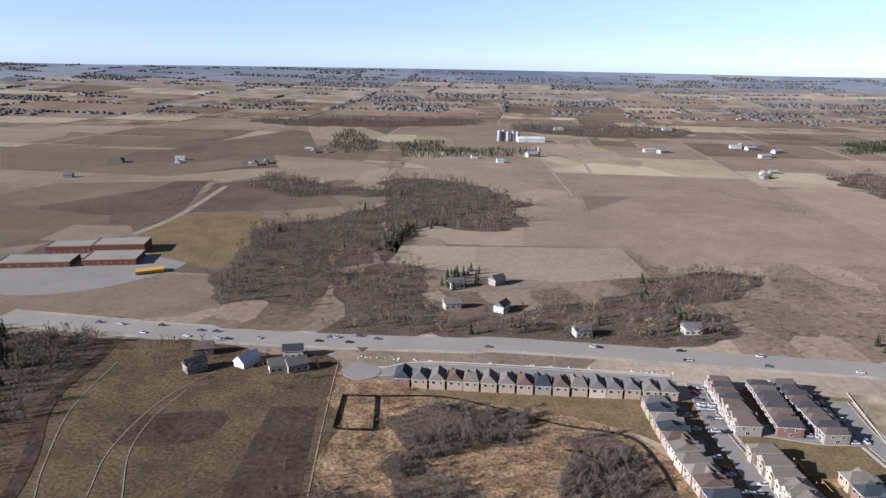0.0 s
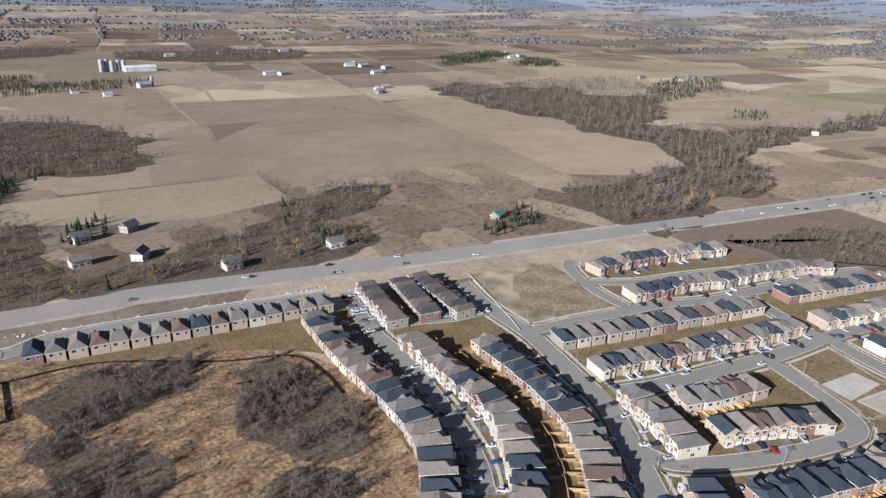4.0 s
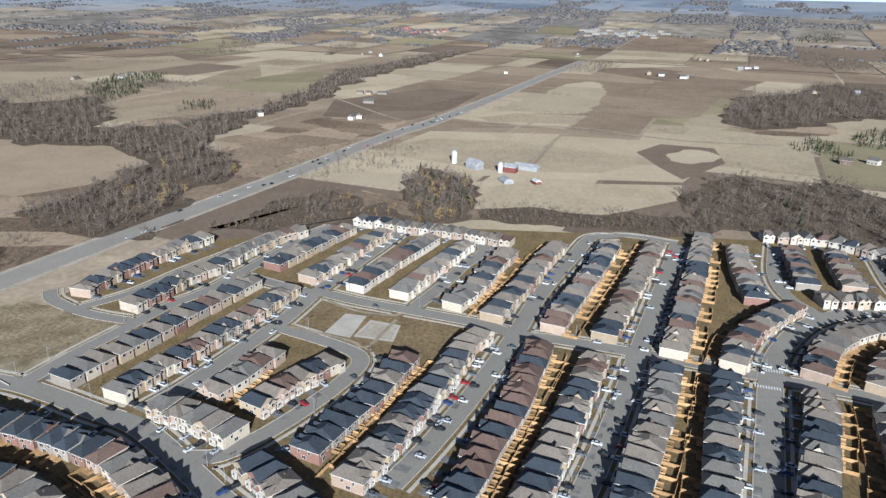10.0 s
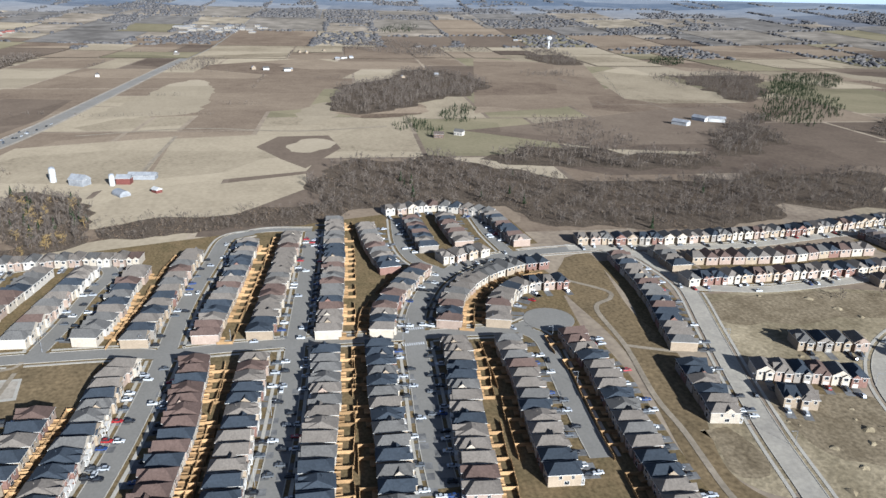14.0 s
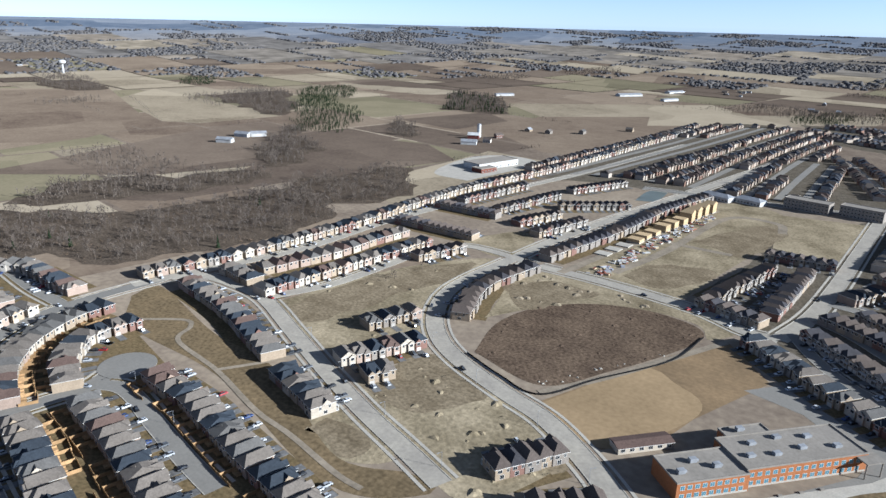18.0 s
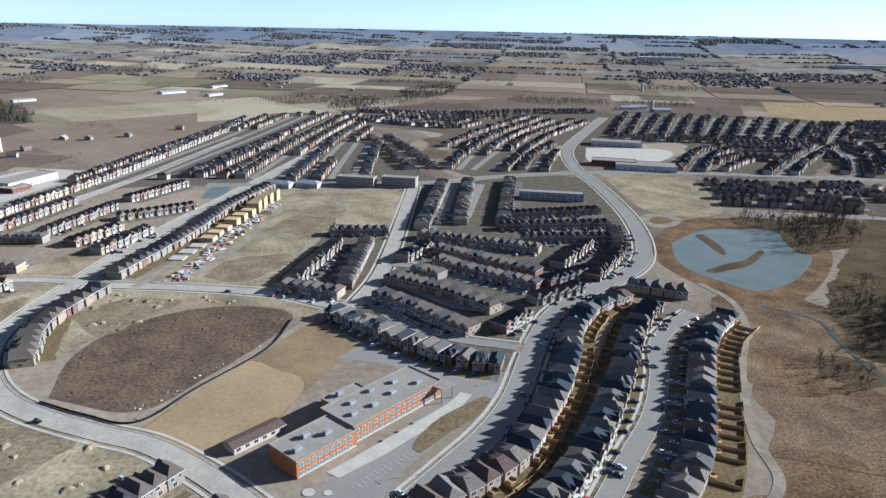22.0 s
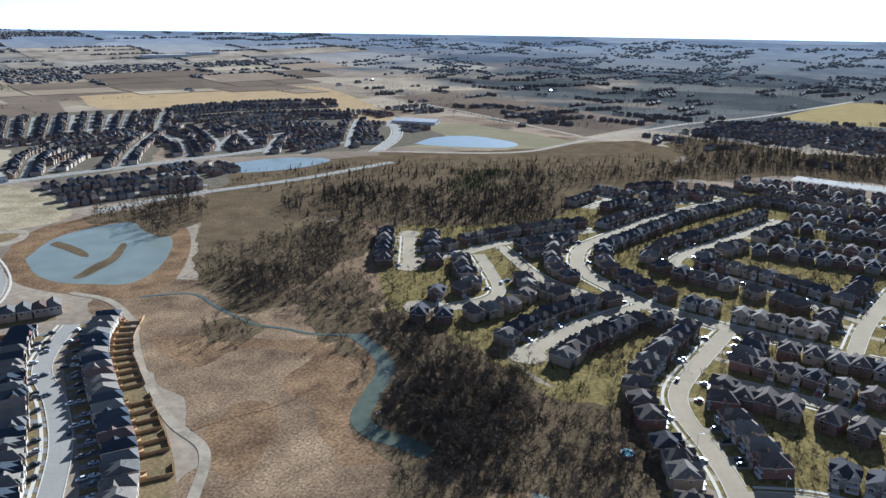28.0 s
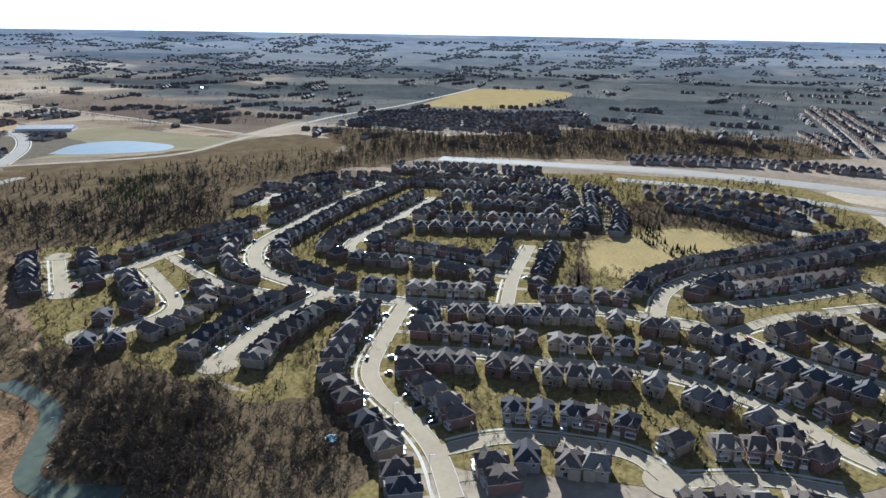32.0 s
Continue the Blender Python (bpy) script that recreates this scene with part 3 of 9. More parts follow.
area("ground", M_F_SCRUB, "rough brown meadow with scrub in the farmland", *ragged(((202, 561), (312, 616), (381, 607), (422, 533), (399, 472), (410, 411), (352, 384), (271, 398), (197, 484)), 7.0, 9.0), z=0.012, soft=False)
area("ground", M_F_SCRUB, "rough brown meadow with scrub in the farmland", *ragged(((727, 516), (917, 469), (983, 352), (756, 356), (590, 380), (620, 427)), 7.0, 9.0), z=0.012, soft=False)
area("ground", M_F_TAN, "tan stubble field in the farmland", (666, 318), (888, 291), (932, 123), (712, 129), (679, 164), (652, 275), z=0.012, soft=False)
area("ground", M_F_TAN, "tan stubble field in the farmland", (713, 123), (920, 121), (934, -5), (879, -75), (726, -31), (706, 50), z=0.012, soft=False)
area("ground", M_F_DARK, "dark ploughed field in the farmland", (855, 21), (915, -6), (913, -70), (832, -78), (738, -31), (785, -7), z=0.012, soft=False)
area("ground", M_F_PALE, "pale straw-coloured field in the farmland", *ragged(((863, -13), (895, -41), (877, -68), (838, -66), (813, -39), (825, -13)), 7.0, 9.0), z=0.012, soft=False)
area("ground", M_F_TAN, "tan stubble field in the farmland", (654, 170), (714, -30), (659, -29), (579, 40), (565, 137), z=0.012, soft=False)
area("ground", M_F_BROWN, "brown bare field in the farmland", (1209, 210), (1827, 145), (1996, -116), (1758, -235), (1417, -109), (1132, -56), (1094, 83), (1086, 171), z=0.012, soft=False)
area("ground", M_F_PALE, "pale straw-coloured field in the farmland", *ragged(((1072, 258), (1515, 167), (1436, 112), (1144, 106), (1087, 207)), 7.0, 9.0), z=0.012, soft=False)
area("ground", M_F_PALE, "pale straw-coloured field in the farmland", *ragged(((1395, 698), (1622, 539), (1260, 542), (1201, 604)), 7.0, 9.0), z=0.012, soft=False)
area("ground", M_F_DARK, "dark ploughed field in the farmland", (1084, 527), (1297, 422), (1272, 317), (1084, 316), (947, 343), (935, 474), z=0.012, soft=False)
area("ground", M_F_PALE, "pale straw-coloured field in the farmland", *ragged(((1141, -48), (1201, -95), (1093, -105), (986, -51), (1050, -37)), 7.0, 9.0), z=0.012, soft=False)
area("ground", M_F_SCRUB, "rough brown meadow with scrub in the farmland", *ragged(((1089, -88), (1180, -226), (1082, -242), (1034, -148)), 7.0, 9.0), z=0.012, soft=False)
area("ground", M_F_SCRUB, "rough brown meadow with scrub in the farmland", *ragged(((591, 261), (565, 137), (594, -28), (562, -27), (534, 129), (523, 233)), 7.0, 9.0), z=0.012, soft=False)
area("ground", M_F_TAN, "tan stubble field in the farmland", (1566, -736), (1715, -903), (1245, -851), (1099, -830), (1112, -661), (1176, -627), z=0.012, soft=False)
area("ground", M_F_BROWN, "brown bare field in the farmland", (1976, -569), (1761, -813), (1187, -610), (1086, -458), (1057, -309), z=0.012, soft=False)
area("ground", M_F_DARK, "dark ploughed field in the farmland", (948, -350), (1052, -625), (875, -730), (741, -513), (778, -396), (920, -253), z=0.012, soft=False)
area("ground", M_F_DARK, "dark ploughed field in the farmland", (737, -274), (723, -476), (894, -755), (702, -798), (591, -730), (609, -640), (605, -587), (640, -483), (654, -344), z=0.012, soft=False)
area("ground", M_F_BROWN, "brown bare field in the farmland", (738, -997), (767, -1215), (594, -1418), (518, -1338), (478, -894), (543, -871), z=0.012, soft=False)
area("ground", M_F_DARK, "dark ploughed field in the farmland", (923, -964), (882, -1187), (771, -1109), (771, -946), z=0.012, soft=False)
area("ground", M_F_TAN, "tan stubble field in the farmland", (948, -1357), (606, -1731), (483, -1594), (453, -1502), (594, -1418), (767, -1215), z=0.012, soft=False)
area("ground", M_F_PALE, "pale straw-coloured field in the farmland", *ragged(((1562, -1387), (1228, -1495), (1190, -1362), (1396, -1342)), 7.0, 9.0), z=0.012, soft=False)
area("ground", M_F_TAN, "tan stubble field in the farmland", (578, -544), (591, -730), (603, -821), (488, -813), (483, -652), (485, -497), z=0.012, soft=False)
area("ground", M_F_TAN, "tan stubble field in the farmland", (623, -1414), (477, -1596), (237, -1844), (243, -1595), (383, -1451), (561, -1266), z=0.012, soft=False)
area("ground", M_F_DARK, "dark ploughed field in the farmland", (361, -1496), (-33, -1924), (-608, -1857), (-518, -1535), (-204, -1592), (-1, -1540), z=0.012, soft=False)
area("ground", M_F_OLIVE, "olive-tan winter field in the farmland", (-600, -1783), (-977, -1946), (-1085, -1529), (-1070, -1245), (-983, -1139), (-1020, -1475), (-661, -1589), z=0.012, soft=False)
area("ground", M_F_SCRUB, "rough brown meadow with scrub in the farmland", *ragged(((165, -1052), (76, -1215), (34, -1045), (36, -845), (107, -960)), 7.0, 9.0), z=0.012, soft=False)
area("ground", M_F_PALE, "pale straw-coloured field in the farmland", *ragged(((-215, -1204), (-397, -1197), (-495, -1207), (-367, -1104), (-264, -1070)), 7.0, 9.0), z=0.012, soft=False)
area("ground", M_F_SCRUB, "rough brown meadow with scrub in the farmland", *ragged(((-461, -1071), (-524, -1127), (-433, -905), (-385, -888)), 7.0, 9.0), z=0.012, soft=False)
area("ground", M_F_SCRUB, "rough brown meadow with scrub in the farmland", *ragged(((-1109, -1343), (-1143, -942), (-1077, -680), (-860, -667), (-1060, -834), (-979, -987)), 7.0, 9.0), z=0.012, soft=False)
area("ground", M_F_SCRUB, "rough brown meadow with scrub in the farmland", *ragged(((-382, -637), (-460, -642), (-463, -551), (-425, -532), (-348, -522), (-295, -577), (-343, -662)), 7.0, 9.0), z=0.012, soft=False)
area("ground", M_F_SCRUB, "rough brown meadow with scrub in the farmland", *ragged(((-381, -500), (-454, -488), (-371, -428), (-333, -488)), 7.0, 9.0), z=0.012, soft=False)
area("ground", M_F_SCRUB, "rough brown meadow with scrub in the farmland", *ragged(((-1120, -445), (-1410, 77), (-1306, 74), (-1187, -223)), 7.0, 9.0), z=0.012, soft=False)
area("ground", M_F_BROWN, "brown bare field in the farmland", (-936, -39), (-937, 115), (-851, 262), (-808, 250), (-851, 106), (-873, -8), z=0.012, soft=False)
area("ground", M_F_SCRUB, "rough brown meadow with scrub in the farmland", *ragged(((-845, -477), (-1037, -364), (-1038, -192), (-1067, 66), (-1025, 65), (-984, -181), (-966, -338)), 7.0, 9.0), z=0.012, soft=False)
area("ground", M_F_OLIVE, "olive-tan winter field in the farmland", (-964, -1086), (-1067, -937), (-1026, -675), (-1112, -551), (-956, -610), (-826, -732), (-736, -839), z=0.012, soft=False)
area("ground", M_F_DARK, "dark ploughed field in the farmland", (-1306, -1457), (-1190, -1042), (-1076, -674), (-1373, -678), (-1459, -953), (-1585, -1470), z=0.012, soft=False)
area("ground", M_F_SCRUB, "rough brown meadow with scrub in the farmland", *ragged(((-800, -504), (-910, -331), (-893, -260), (-772, -281), (-712, -355)), 7.0, 9.0), z=0.012, soft=False)
area("ground", M_LAWN, "dormant lawns and trodden soil across the estate", (103, 175), (181, -138), (390, -175), (469, -176), (531, -174), (541, -172), (556, -156), (569, -130), (564, -91), (493, 219), (414, 312), (386, 319), (194, 362), (159, 364), (116, 338), z=0.016, soft=False)
area("ground", M_ROUGH, "olive-brown rough grass before the woods", *ragged(((-350, -466), (-419, -441), (-489, -420), (-558, -376), (-372, -354), (-321, -339), (-300, -363)), 6.0), z=0.022, soft=False)
area("ground", M_ROUGH, "olive-brown rough grass before the woods", *ragged(((-458, -866), (-679, -776), (-911, -661), (-1065, -579), (-1064, -472), (-817, -444), (-664, -483), (-543, -563), (-387, -523), (-269, -450), (-203, -415)), 6.0), z=0.022, soft=False)
area("ground", M_BROWN, "rough brown meadow beside the old quarter", *ragged(((-249, -387), (-338, -484), (-473, -544), (-433, -456), (-316, -325), (-250, -298), (-225, -353)), 6.0), z=0.022, soft=False)
area("ground", M_SCRUB, "dry reedy meadow with brown scrub", *ragged(((-72, 383), (-6, 353), (50, 339), (88, 318), (111, 279), (114, 237), (98, 182), (-86, 253), (-103, 337)), 6.0), z=0.022, soft=False)
area("ground", M_COURT, "asphalt courts and trodden grass, darkened for shade between close houses", *ragged(((-251, -894), (-457, -896), (-443, -785), (-390, -742), (-229, -762)), 6.0), z=0.022, soft=False)
area("ground", M_COURT, "asphalt courts and trodden grass, darkened for shade between close houses", *ragged(((-624, -1395), (-776, -1534), (-1152, -1465), (-944, -927), (-809, -805), (-494, -925), (-498, -1028)), 6.0), z=0.022, soft=False)
area("ground", M_COURT, "asphalt courts and trodden grass, darkened for shade between close houses", *ragged(((-235, -1592), (-659, -1588), (-543, -1211), (-412, -948), (-245, -931), (-306, -1181), (-179, -1196)), 6.0), z=0.022, soft=False)
area("ground", M_COURT, "asphalt courts and trodden grass, darkened for shade between close houses", *ragged(((352, -1515), (-223, -1646), (-103, -957), (50, -883), (86, -1193), (240, -1299)), 6.0), z=0.022, soft=False)
area("ground", M_COURT, "asphalt courts and trodden grass, darkened for shade between close houses", *ragged(((462, -722), (481, -1343), (359, -1443), (199, -1118), (96, -878), (100, -820)), 6.0), z=0.022, soft=False)
area("ground", M_COURT, "asphalt courts and trodden grass, darkened for shade between close houses", *ragged(((151, -451), (152, -587), (153, -633), (98, -627), (97, -796), (-96, -886), (-127, -589), (-105, -520), (-44, -436), (-24, -411), (-15, -355), (7, -354), (81, -410)), 6.0), z=0.022, soft=False)
area("ground", M_GARDEN, "rough olive grass behind the old gardens", *ragged(((-299, -338), (-293, -258), (-282, -190), (-300, -154), (-268, -109), (-219, -76), (-178, -207), (-220, -259)), 6.0), z=0.022, soft=False)
area("ground", M_BROWN, "rough brown meadow beside the creek", *ragged(((-151, -468), (-174, -496), (-213, -488), (-237, -457), (-274, -418), (-318, -376), (-299, -335), (-254, -299), (-256, -261), (-235, -191), (-200, -145), (-87, -220), (-121, -259), (-135, -315), (-147, -398)), 6.0), z=0.022, soft=False)
area("ground", M_F_SCRUB, "rough brown meadow with reeds and scrub", *ragged(((-83, 436), (-31, 444), (84, 437), (152, 425), (281, 406), (403, 606), (262, 598), (176, 560), (101, 541), (31, 530), (-37, 541), (-84, 546), (-192, 463), (-231, 461)), 6.0), z=0.022, soft=False)
area("ground", M_ROUGH, "rough straw-brown meadow beside a ditch", *ragged(((-284, 418), (-231, 420), (-164, 418), (-106, 403), (-63, 399), (-58, 348), (-55, 255), (-228, 251), (-329, 381)), 6.0), z=0.022, soft=False)
area("ground", M_DIRT, "vacant levelled lot of pale clay soil", (232, 359), (301, 356), (283, 273), (219, 278), soft=False)
area("ground", M_PARK, "dry brown park lawn", (306, 186), (349, 187), (347, 97), (294, 100), (292, 123))
area("ground", M_CONCRETE, "pale concrete park plaza", (312, 163), (338, 162), (339, 149), (311, 147), soft=False)
area("ground", M_CONCRETE, "pale border of a playground", (313, 146), (335, 145), (334, 126), (314, 123), z=0.032, soft=False)
area("ground", M_MUD, "bare construction ground with clay tracks", (359, -258), (346, -363), (307, -431), (291, -373), (265, -317), (247, -290), (274, -236))
area("ground", M_MUD, "bare construction ground with clay tracks", (242, -221), (222, -264), (174, -259), (130, -246), (122, -236), (133, -191), (157, -185))
area("ground", M_MUD, "bare construction ground with clay tracks", (242, -333), (267, -427), (160, -437), (114, -432), (122, -399), (136, -417), (173, -416), (207, -398), (228, -366))
area("ground", M_MUD, "bare construction ground with clay tracks", (245, -450), (242, -742), (163, -724), (160, -494), (165, -448), (208, -445))
area("ground", M_MUD, "bare construction ground with clay tracks", (178, -746), (100, -767), (97, -618), (150, -623), soft=False)
area("ground", M_MUD, "bare construction ground with clay tracks", (357, -452), (333, -511), (293, -468), (311, -437))
area("ground", M_MUD, "bare construction ground with clay tracks", (-132, -912), (-233, -913), (-237, -730), (-158, -721))
area("ground", M_MUD, "bare construction ground with clay tracks", (235, -177), (229, -198), (180, -187), (198, -169))
area("ground", M_BASIN, "dark rough soil of a fenced stormwater basin", (217, -290), (231, -330), (228, -366), (207, -398), (173, -416), (139, -415), (126, -400), (132, -367), (148, -322), (168, -283))
area("ground", M_TURF, "tan school sports field", (159, -270), (131, -364), (113, -405), (78, -368), (95, -305), (98, -282), (116, -252), soft=False)
area("ground", M_ASPHALT, "grey asphalt school yard and parking lot", (72, -227), (25, -308), (24, -322), (56, -346), (86, -351), (73, -370), (38, -350), (9, -331), (-10, -339), (-3, -314), (33, -254), (41, -230), soft=False)
area("ground", M_MEADOW, "bare clay bank round the pond", (-141, -615), (-180, -681), (-233, -703), (-289, -684), (-293, -612), (-267, -547), (-222, -482), (-186, -459), (-159, -491), (-140, -526), (-133, -564))
area("water", M_WATER, "still grey-green stormwater pond", (-156, -605), (-192, -649), (-231, -663), (-264, -656), (-272, -612), (-261, -568), (-225, -515), (-192, -493), (-171, -511), (-155, -532), (-150, -561), category="pond", z=0.05)
area("water", M_WATER, "narrow blue pond among houses", (-447, -847), (-506, -863), (-576, -849), (-610, -797), (-544, -775), (-468, -797), category="pond", z=0.05)
area("water", M_WATER, "pale blue roadside pond", (-801, -822), (-877, -847), (-938, -813), (-933, -714), (-882, -695), (-821, -766), category="pond", z=0.05)
area("water", M_WATER, "small blue pond on the building site", (313, -697), (321, -747), (305, -763), (295, -710), category="pond", z=0.05)
area("ground", M_BROWN, "rough brown meadow beside the creek", (-158, -402), (-187, -431), (-209, -404), (-211, -346), (-240, -298), (-232, -277), (-200, -251), (-185, -223), (-185, -191), (-171, -169), (-110, -208), (-143, -251), (-154, -327))
area("ground", M_LAWN, "sloping yellow-brown grass bank", (-28, 356), (116, 351), (116, 301), (100, 311), (66, 330), (7, 347))
area("ground", M_SCRUB, "dry reedy meadow with brown scrub", (-27, 341), (7, 342), (65, 324), (99, 309), (100, 260), (-42, 256), (-50, 312))
area("ground", M_PLOUGH, "dark ploughed plot", (-89, 334), (-64, 335), (-58, 255), (-91, 254), soft=False)
area("ground", M_PLOUGH, "dark ploughed plot", (-159, 323), (-111, 327), (-116, 299), (-155, 295))
area("ground", M_PARK, "dry grass park strip with a path", (437, -199), (438, -221), (347, -204), (299, -204), (257, -192), (199, -170), (167, -183), (152, -179), (189, -155), (300, -176), (390, -175))
area("ground", M_SPORT, "yellow-tan sports field in the old quarter", (-612, -45), (-693, 55), (-624, 100), (-526, 10), (-546, -34), z=0.09)
area("ground", M_SPORT, "distant tan field", (-1649, -547), (-2226, -520), (-2212, -232), (-1707, -299))
area("ground", M_TAN, "long tan field behind far houses", (-693, -1966), (-1390, -1988), (-1059, -1163), (-929, -1122), (-1089, -1582), (-645, -1602))
area("ground", M_CONCRETE, "pale parking lot before a flat store", (-137, -1115), (-256, -1121), (-253, -1047), (-182, -965), (-130, -996))
area("ground", M_ASPHALT, "pale parking lot of a brick school", (-382, 577), (-291, 638), (-227, 595), (-268, 522), (-337, 504))
area("ground", M_PARK, "tan running field beside a school", (-313, 703), (-296, 786), (-202, 778), (-190, 588), (-227, 595), (-291, 638))
area("ground", M_TAN, "pale raked turf of the school field", (158, -268), (137, -337), (115, -333), (97, -322), (97, -297), (117, -253))
area("ground", M_GRAVEL, "grey sand of a small playground", (315, 145), (332, 143), (332, 127), (316, 125), z=0.05, soft=False)
area("ground", M_ROUGH, "muddy spit in the pond", (-183, -632), (-192, -638), (-198, -602), (-195, -577), (-190, -583), (-187, -610), z=0.09)
area("ground", M_ROUGH, "muddy spit in the pond", (-166, -533), (-188, -553), (-206, -565), (-229, -596), (-229, -586), (-207, -553), (-186, -537), (-171, -528), z=0.09)

area("ground", M_MEADOW, "pale straw grass beside the creek", *ragged(((-216, -303), (-241, -303), (-227, -264), (-193, -244), (-181, -221), (-179, -200), (-156, -204), (-166, -236), (-188, -260), (-184, -280)), 5.0), z=0.028, soft=False)
area("ground", M_MEADOW, "pale straw grass on the brown meadow", *ragged(((-161, -392), (-190, -367), (-214, -336), (-234, -319), (-210, -305), (-193, -335), (-160, -335), (-158, -356)), 5.0), z=0.028, soft=False)
area("ground", M_MEADOW, "pale straw grass on the brown meadow", *ragged(((-128, -273), (-156, -284), (-164, -263), (-144, -239), (-122, -229), (-118, -244)), 5.0), z=0.028, soft=False)

area("water", M_CREEK, "small green garden pond", (-208, -143), (-216, -140), (-216, -129), (-209, -122), (-197, -133), category="pond", z=0.06)
area("ground", M_MEADOW, "pale reedy bank of a garden pond", (-207, -158), (-246, -164), (-260, -154), (-229, -122), (-205, -113), (-193, -144), z=0.03)
area("ground", M_PATH, "pale gravel turning loop at the pond", (-142, -688), (-156, -708), (-179, -703), (-184, -686), (-171, -662), (-150, -657), z=0.06)
area("ground", M_LAWN, "grass island of a gravel loop", (-151, -682), (-162, -697), (-174, -693), (-175, -682), (-165, -671), (-154, -669), z=0.075)
area("ground", M_MEADOW, "tan grass strip beside the motorway", (-914, -40), (-870, 59), (-829, 148), (-869, 107), (-921, 61), (-952, -43), z=0.03)

area("ground", M_WEEDY, "dark weedy soil on the building site", *ragged(((347, -253), (350, -304), (340, -361), (312, -415), (303, -375), (310, -311), (317, -253)), 5.0), z=0.034, soft=False)
area("ground", M_WEEDY, "dark weedy soil on the building site", *ragged(((241, -214), (240, -248), (230, -276), (184, -261), (181, -238), (205, -215)), 5.0), z=0.034, soft=False)
area("ground", M_WEEDY, "dark weedy soil on the building site", *ragged(((267, -392), (244, -423), (206, -422), (222, -385), (234, -362)), 5.0), z=0.034, soft=False)
area("ground", M_WEEDY, "dark weedy soil on the building site", *ragged(((207, -594), (180, -691), (155, -686), (159, -578)), 5.0), z=0.034, soft=False)
area("ground", M_WEEDY, "dark weedy soil on the building site", *ragged(((217, -465), (201, -520), (162, -523), (178, -462)), 5.0), z=0.034, soft=False)
area("ground", M_WEEDY, "dark weedy soil on the building site", *ragged(((139, -228), (118, -242), (122, -218)), 5.0), z=0.034, soft=False)
area("ground", M_WEEDY, "dark weedy soil on the building site", *ragged(((228, -174), (223, -190), (192, -184), (197, -170)), 5.0), z=0.034, soft=False)
area("ground", M_ROUGH, "dark rough grass between ponds and woods", *ragged(((-487, -712), (-552, -802), (-659, -736), (-778, -633), (-892, -578), (-987, -492), (-780, -506), (-643, -543), (-576, -597)), 6.0), z=0.03, soft=False)

area("ground", M_WEEDY, "dark damp soil on the vacant lot", *ragged(((258, 348), (291, 351), (286, 313), (283, 280), (263, 276), (236, 294), (241, 323)), 4.0), z=0.05, soft=False)
area("ground", M_ROUGH, "dark grass and leaf litter west of the ponds", *ragged(((-714, -815), (-484, -565), (-571, -514), (-724, -481), (-927, -337), (-1027, -318), (-927, -516), (-803, -665)), 6.0), z=0.018, soft=False)
area("ground", M_ROUGH, "dark grass and leaf litter west of the ponds", *ragged(((-648, -711), (-1117, -580), (-712, -356), (-594, -441), (-525, -528)), 6.0), z=0.018, soft=False)

# ---- plan: streets ----
ribbon("ground", smooth([(-308, 457), (-142, 431), (8, 422), (48, 423), (253, 395), (408, 377), (626, 351), (839, 331), (1049, 298), (1994, 213), (3233, 71)]), -15.0, 15.0, 0.045, M_GRAVEL)
street("highway", 21.0, (-308, 457), (-142, 431), (8, 422), (48, 423), (253, 395), (408, 377), (626, 351), (839, 331), (1049, 298), (1994, 213), (3233, 71), label="wide grey four-lane highway with gravel shoulders", walks=False, mat=M_HIGHWAY)
street("road", 9.0, (-46, 378), (-30, 378), (-6, 386), (74, 380), (136, 373))
street("road", 9.0, (147, 370), (141, 318), (142, 283), (139, 241), (135, 211), (130, 191), (123, 175))
street("road", 10.5, (220, 351), (215, 314), (216, 271), (210, 227), (206, 199), (192, 168), (180, 144), (174, 131))
street("road", 8.5, (141, 320), (164, 316), (189, 309), (212, 309))
street("road", 9.0, (218, 275), (250, 273), (283, 269), (312, 266), (341, 257), (388, 252), (452, 246), (482, 239))
street("road", 8.0, (308, 349), (297, 335), (289, 303), (289, 270))
street("road", 8.0, (291, 314), (324, 298), (362, 291), (403, 281), (450, 271))
street("road", 10.0, (216, 206), (242, 200), (276, 196), (317, 192), (358, 192), (402, 189), (462, 184), (486, 184))
street("road", 9.0, (358, 127), (393, 121), (432, 117), (469, 111), (490, 128), (492, 158), (486, 184))
street("road", 9.0, (310, 193), (300, 147), (291, 132), (273, 131), (247, 136), (221, 144), (201, 154), (195, 166))
street("road", 10.0, (361, 192), (356, 160), (354, 123), (351, 83), (345, 63), (346, 38), (345, -3), (343, -34), (340, -68), (338, -101), (336, -124), (344, -143))
street("road", 10.0, (205, 82), (232, 76), (274, 69), (329, 63), (404, 58), (477, 47), (523, 39), (534, 21))
street("road", 10.0, (209, 13), (252, 6), (310, -1), (350, -5), (429, -14), (529, -25))
street("road", 11.5, (213, -55), (241, -57), (283, -62), (339, -69), (374, -78), (412, -97), (438, -124), (448, -153), (452, -185), (452, -223), (452, -243))
street("road", 8.5, (427, -107), (450, -92), (489, -88), (549, -95))
street("road", 8.5, (453, -162), (495, -160), (541, -162))
street("road", 9.5, (338, -128), (319, -137), (278, -131), (245, -126), (217, -123))
street("road", 10.0, (450, -236), (436, -253), (404, -258), (368, -256), (314, -237), (264, -219), (218, -204), (181, -194), (153, -186), label="dusty pale street of the building site", mat=M_DUST)
street("road", 9.0, (455, -209), (450, -243), (443, -281), (435, -349), (444, -453), (440, -577), (434, -667), (424, -800), (418, -1105), label="dusty pale street of the building site", mat=M_DUST)
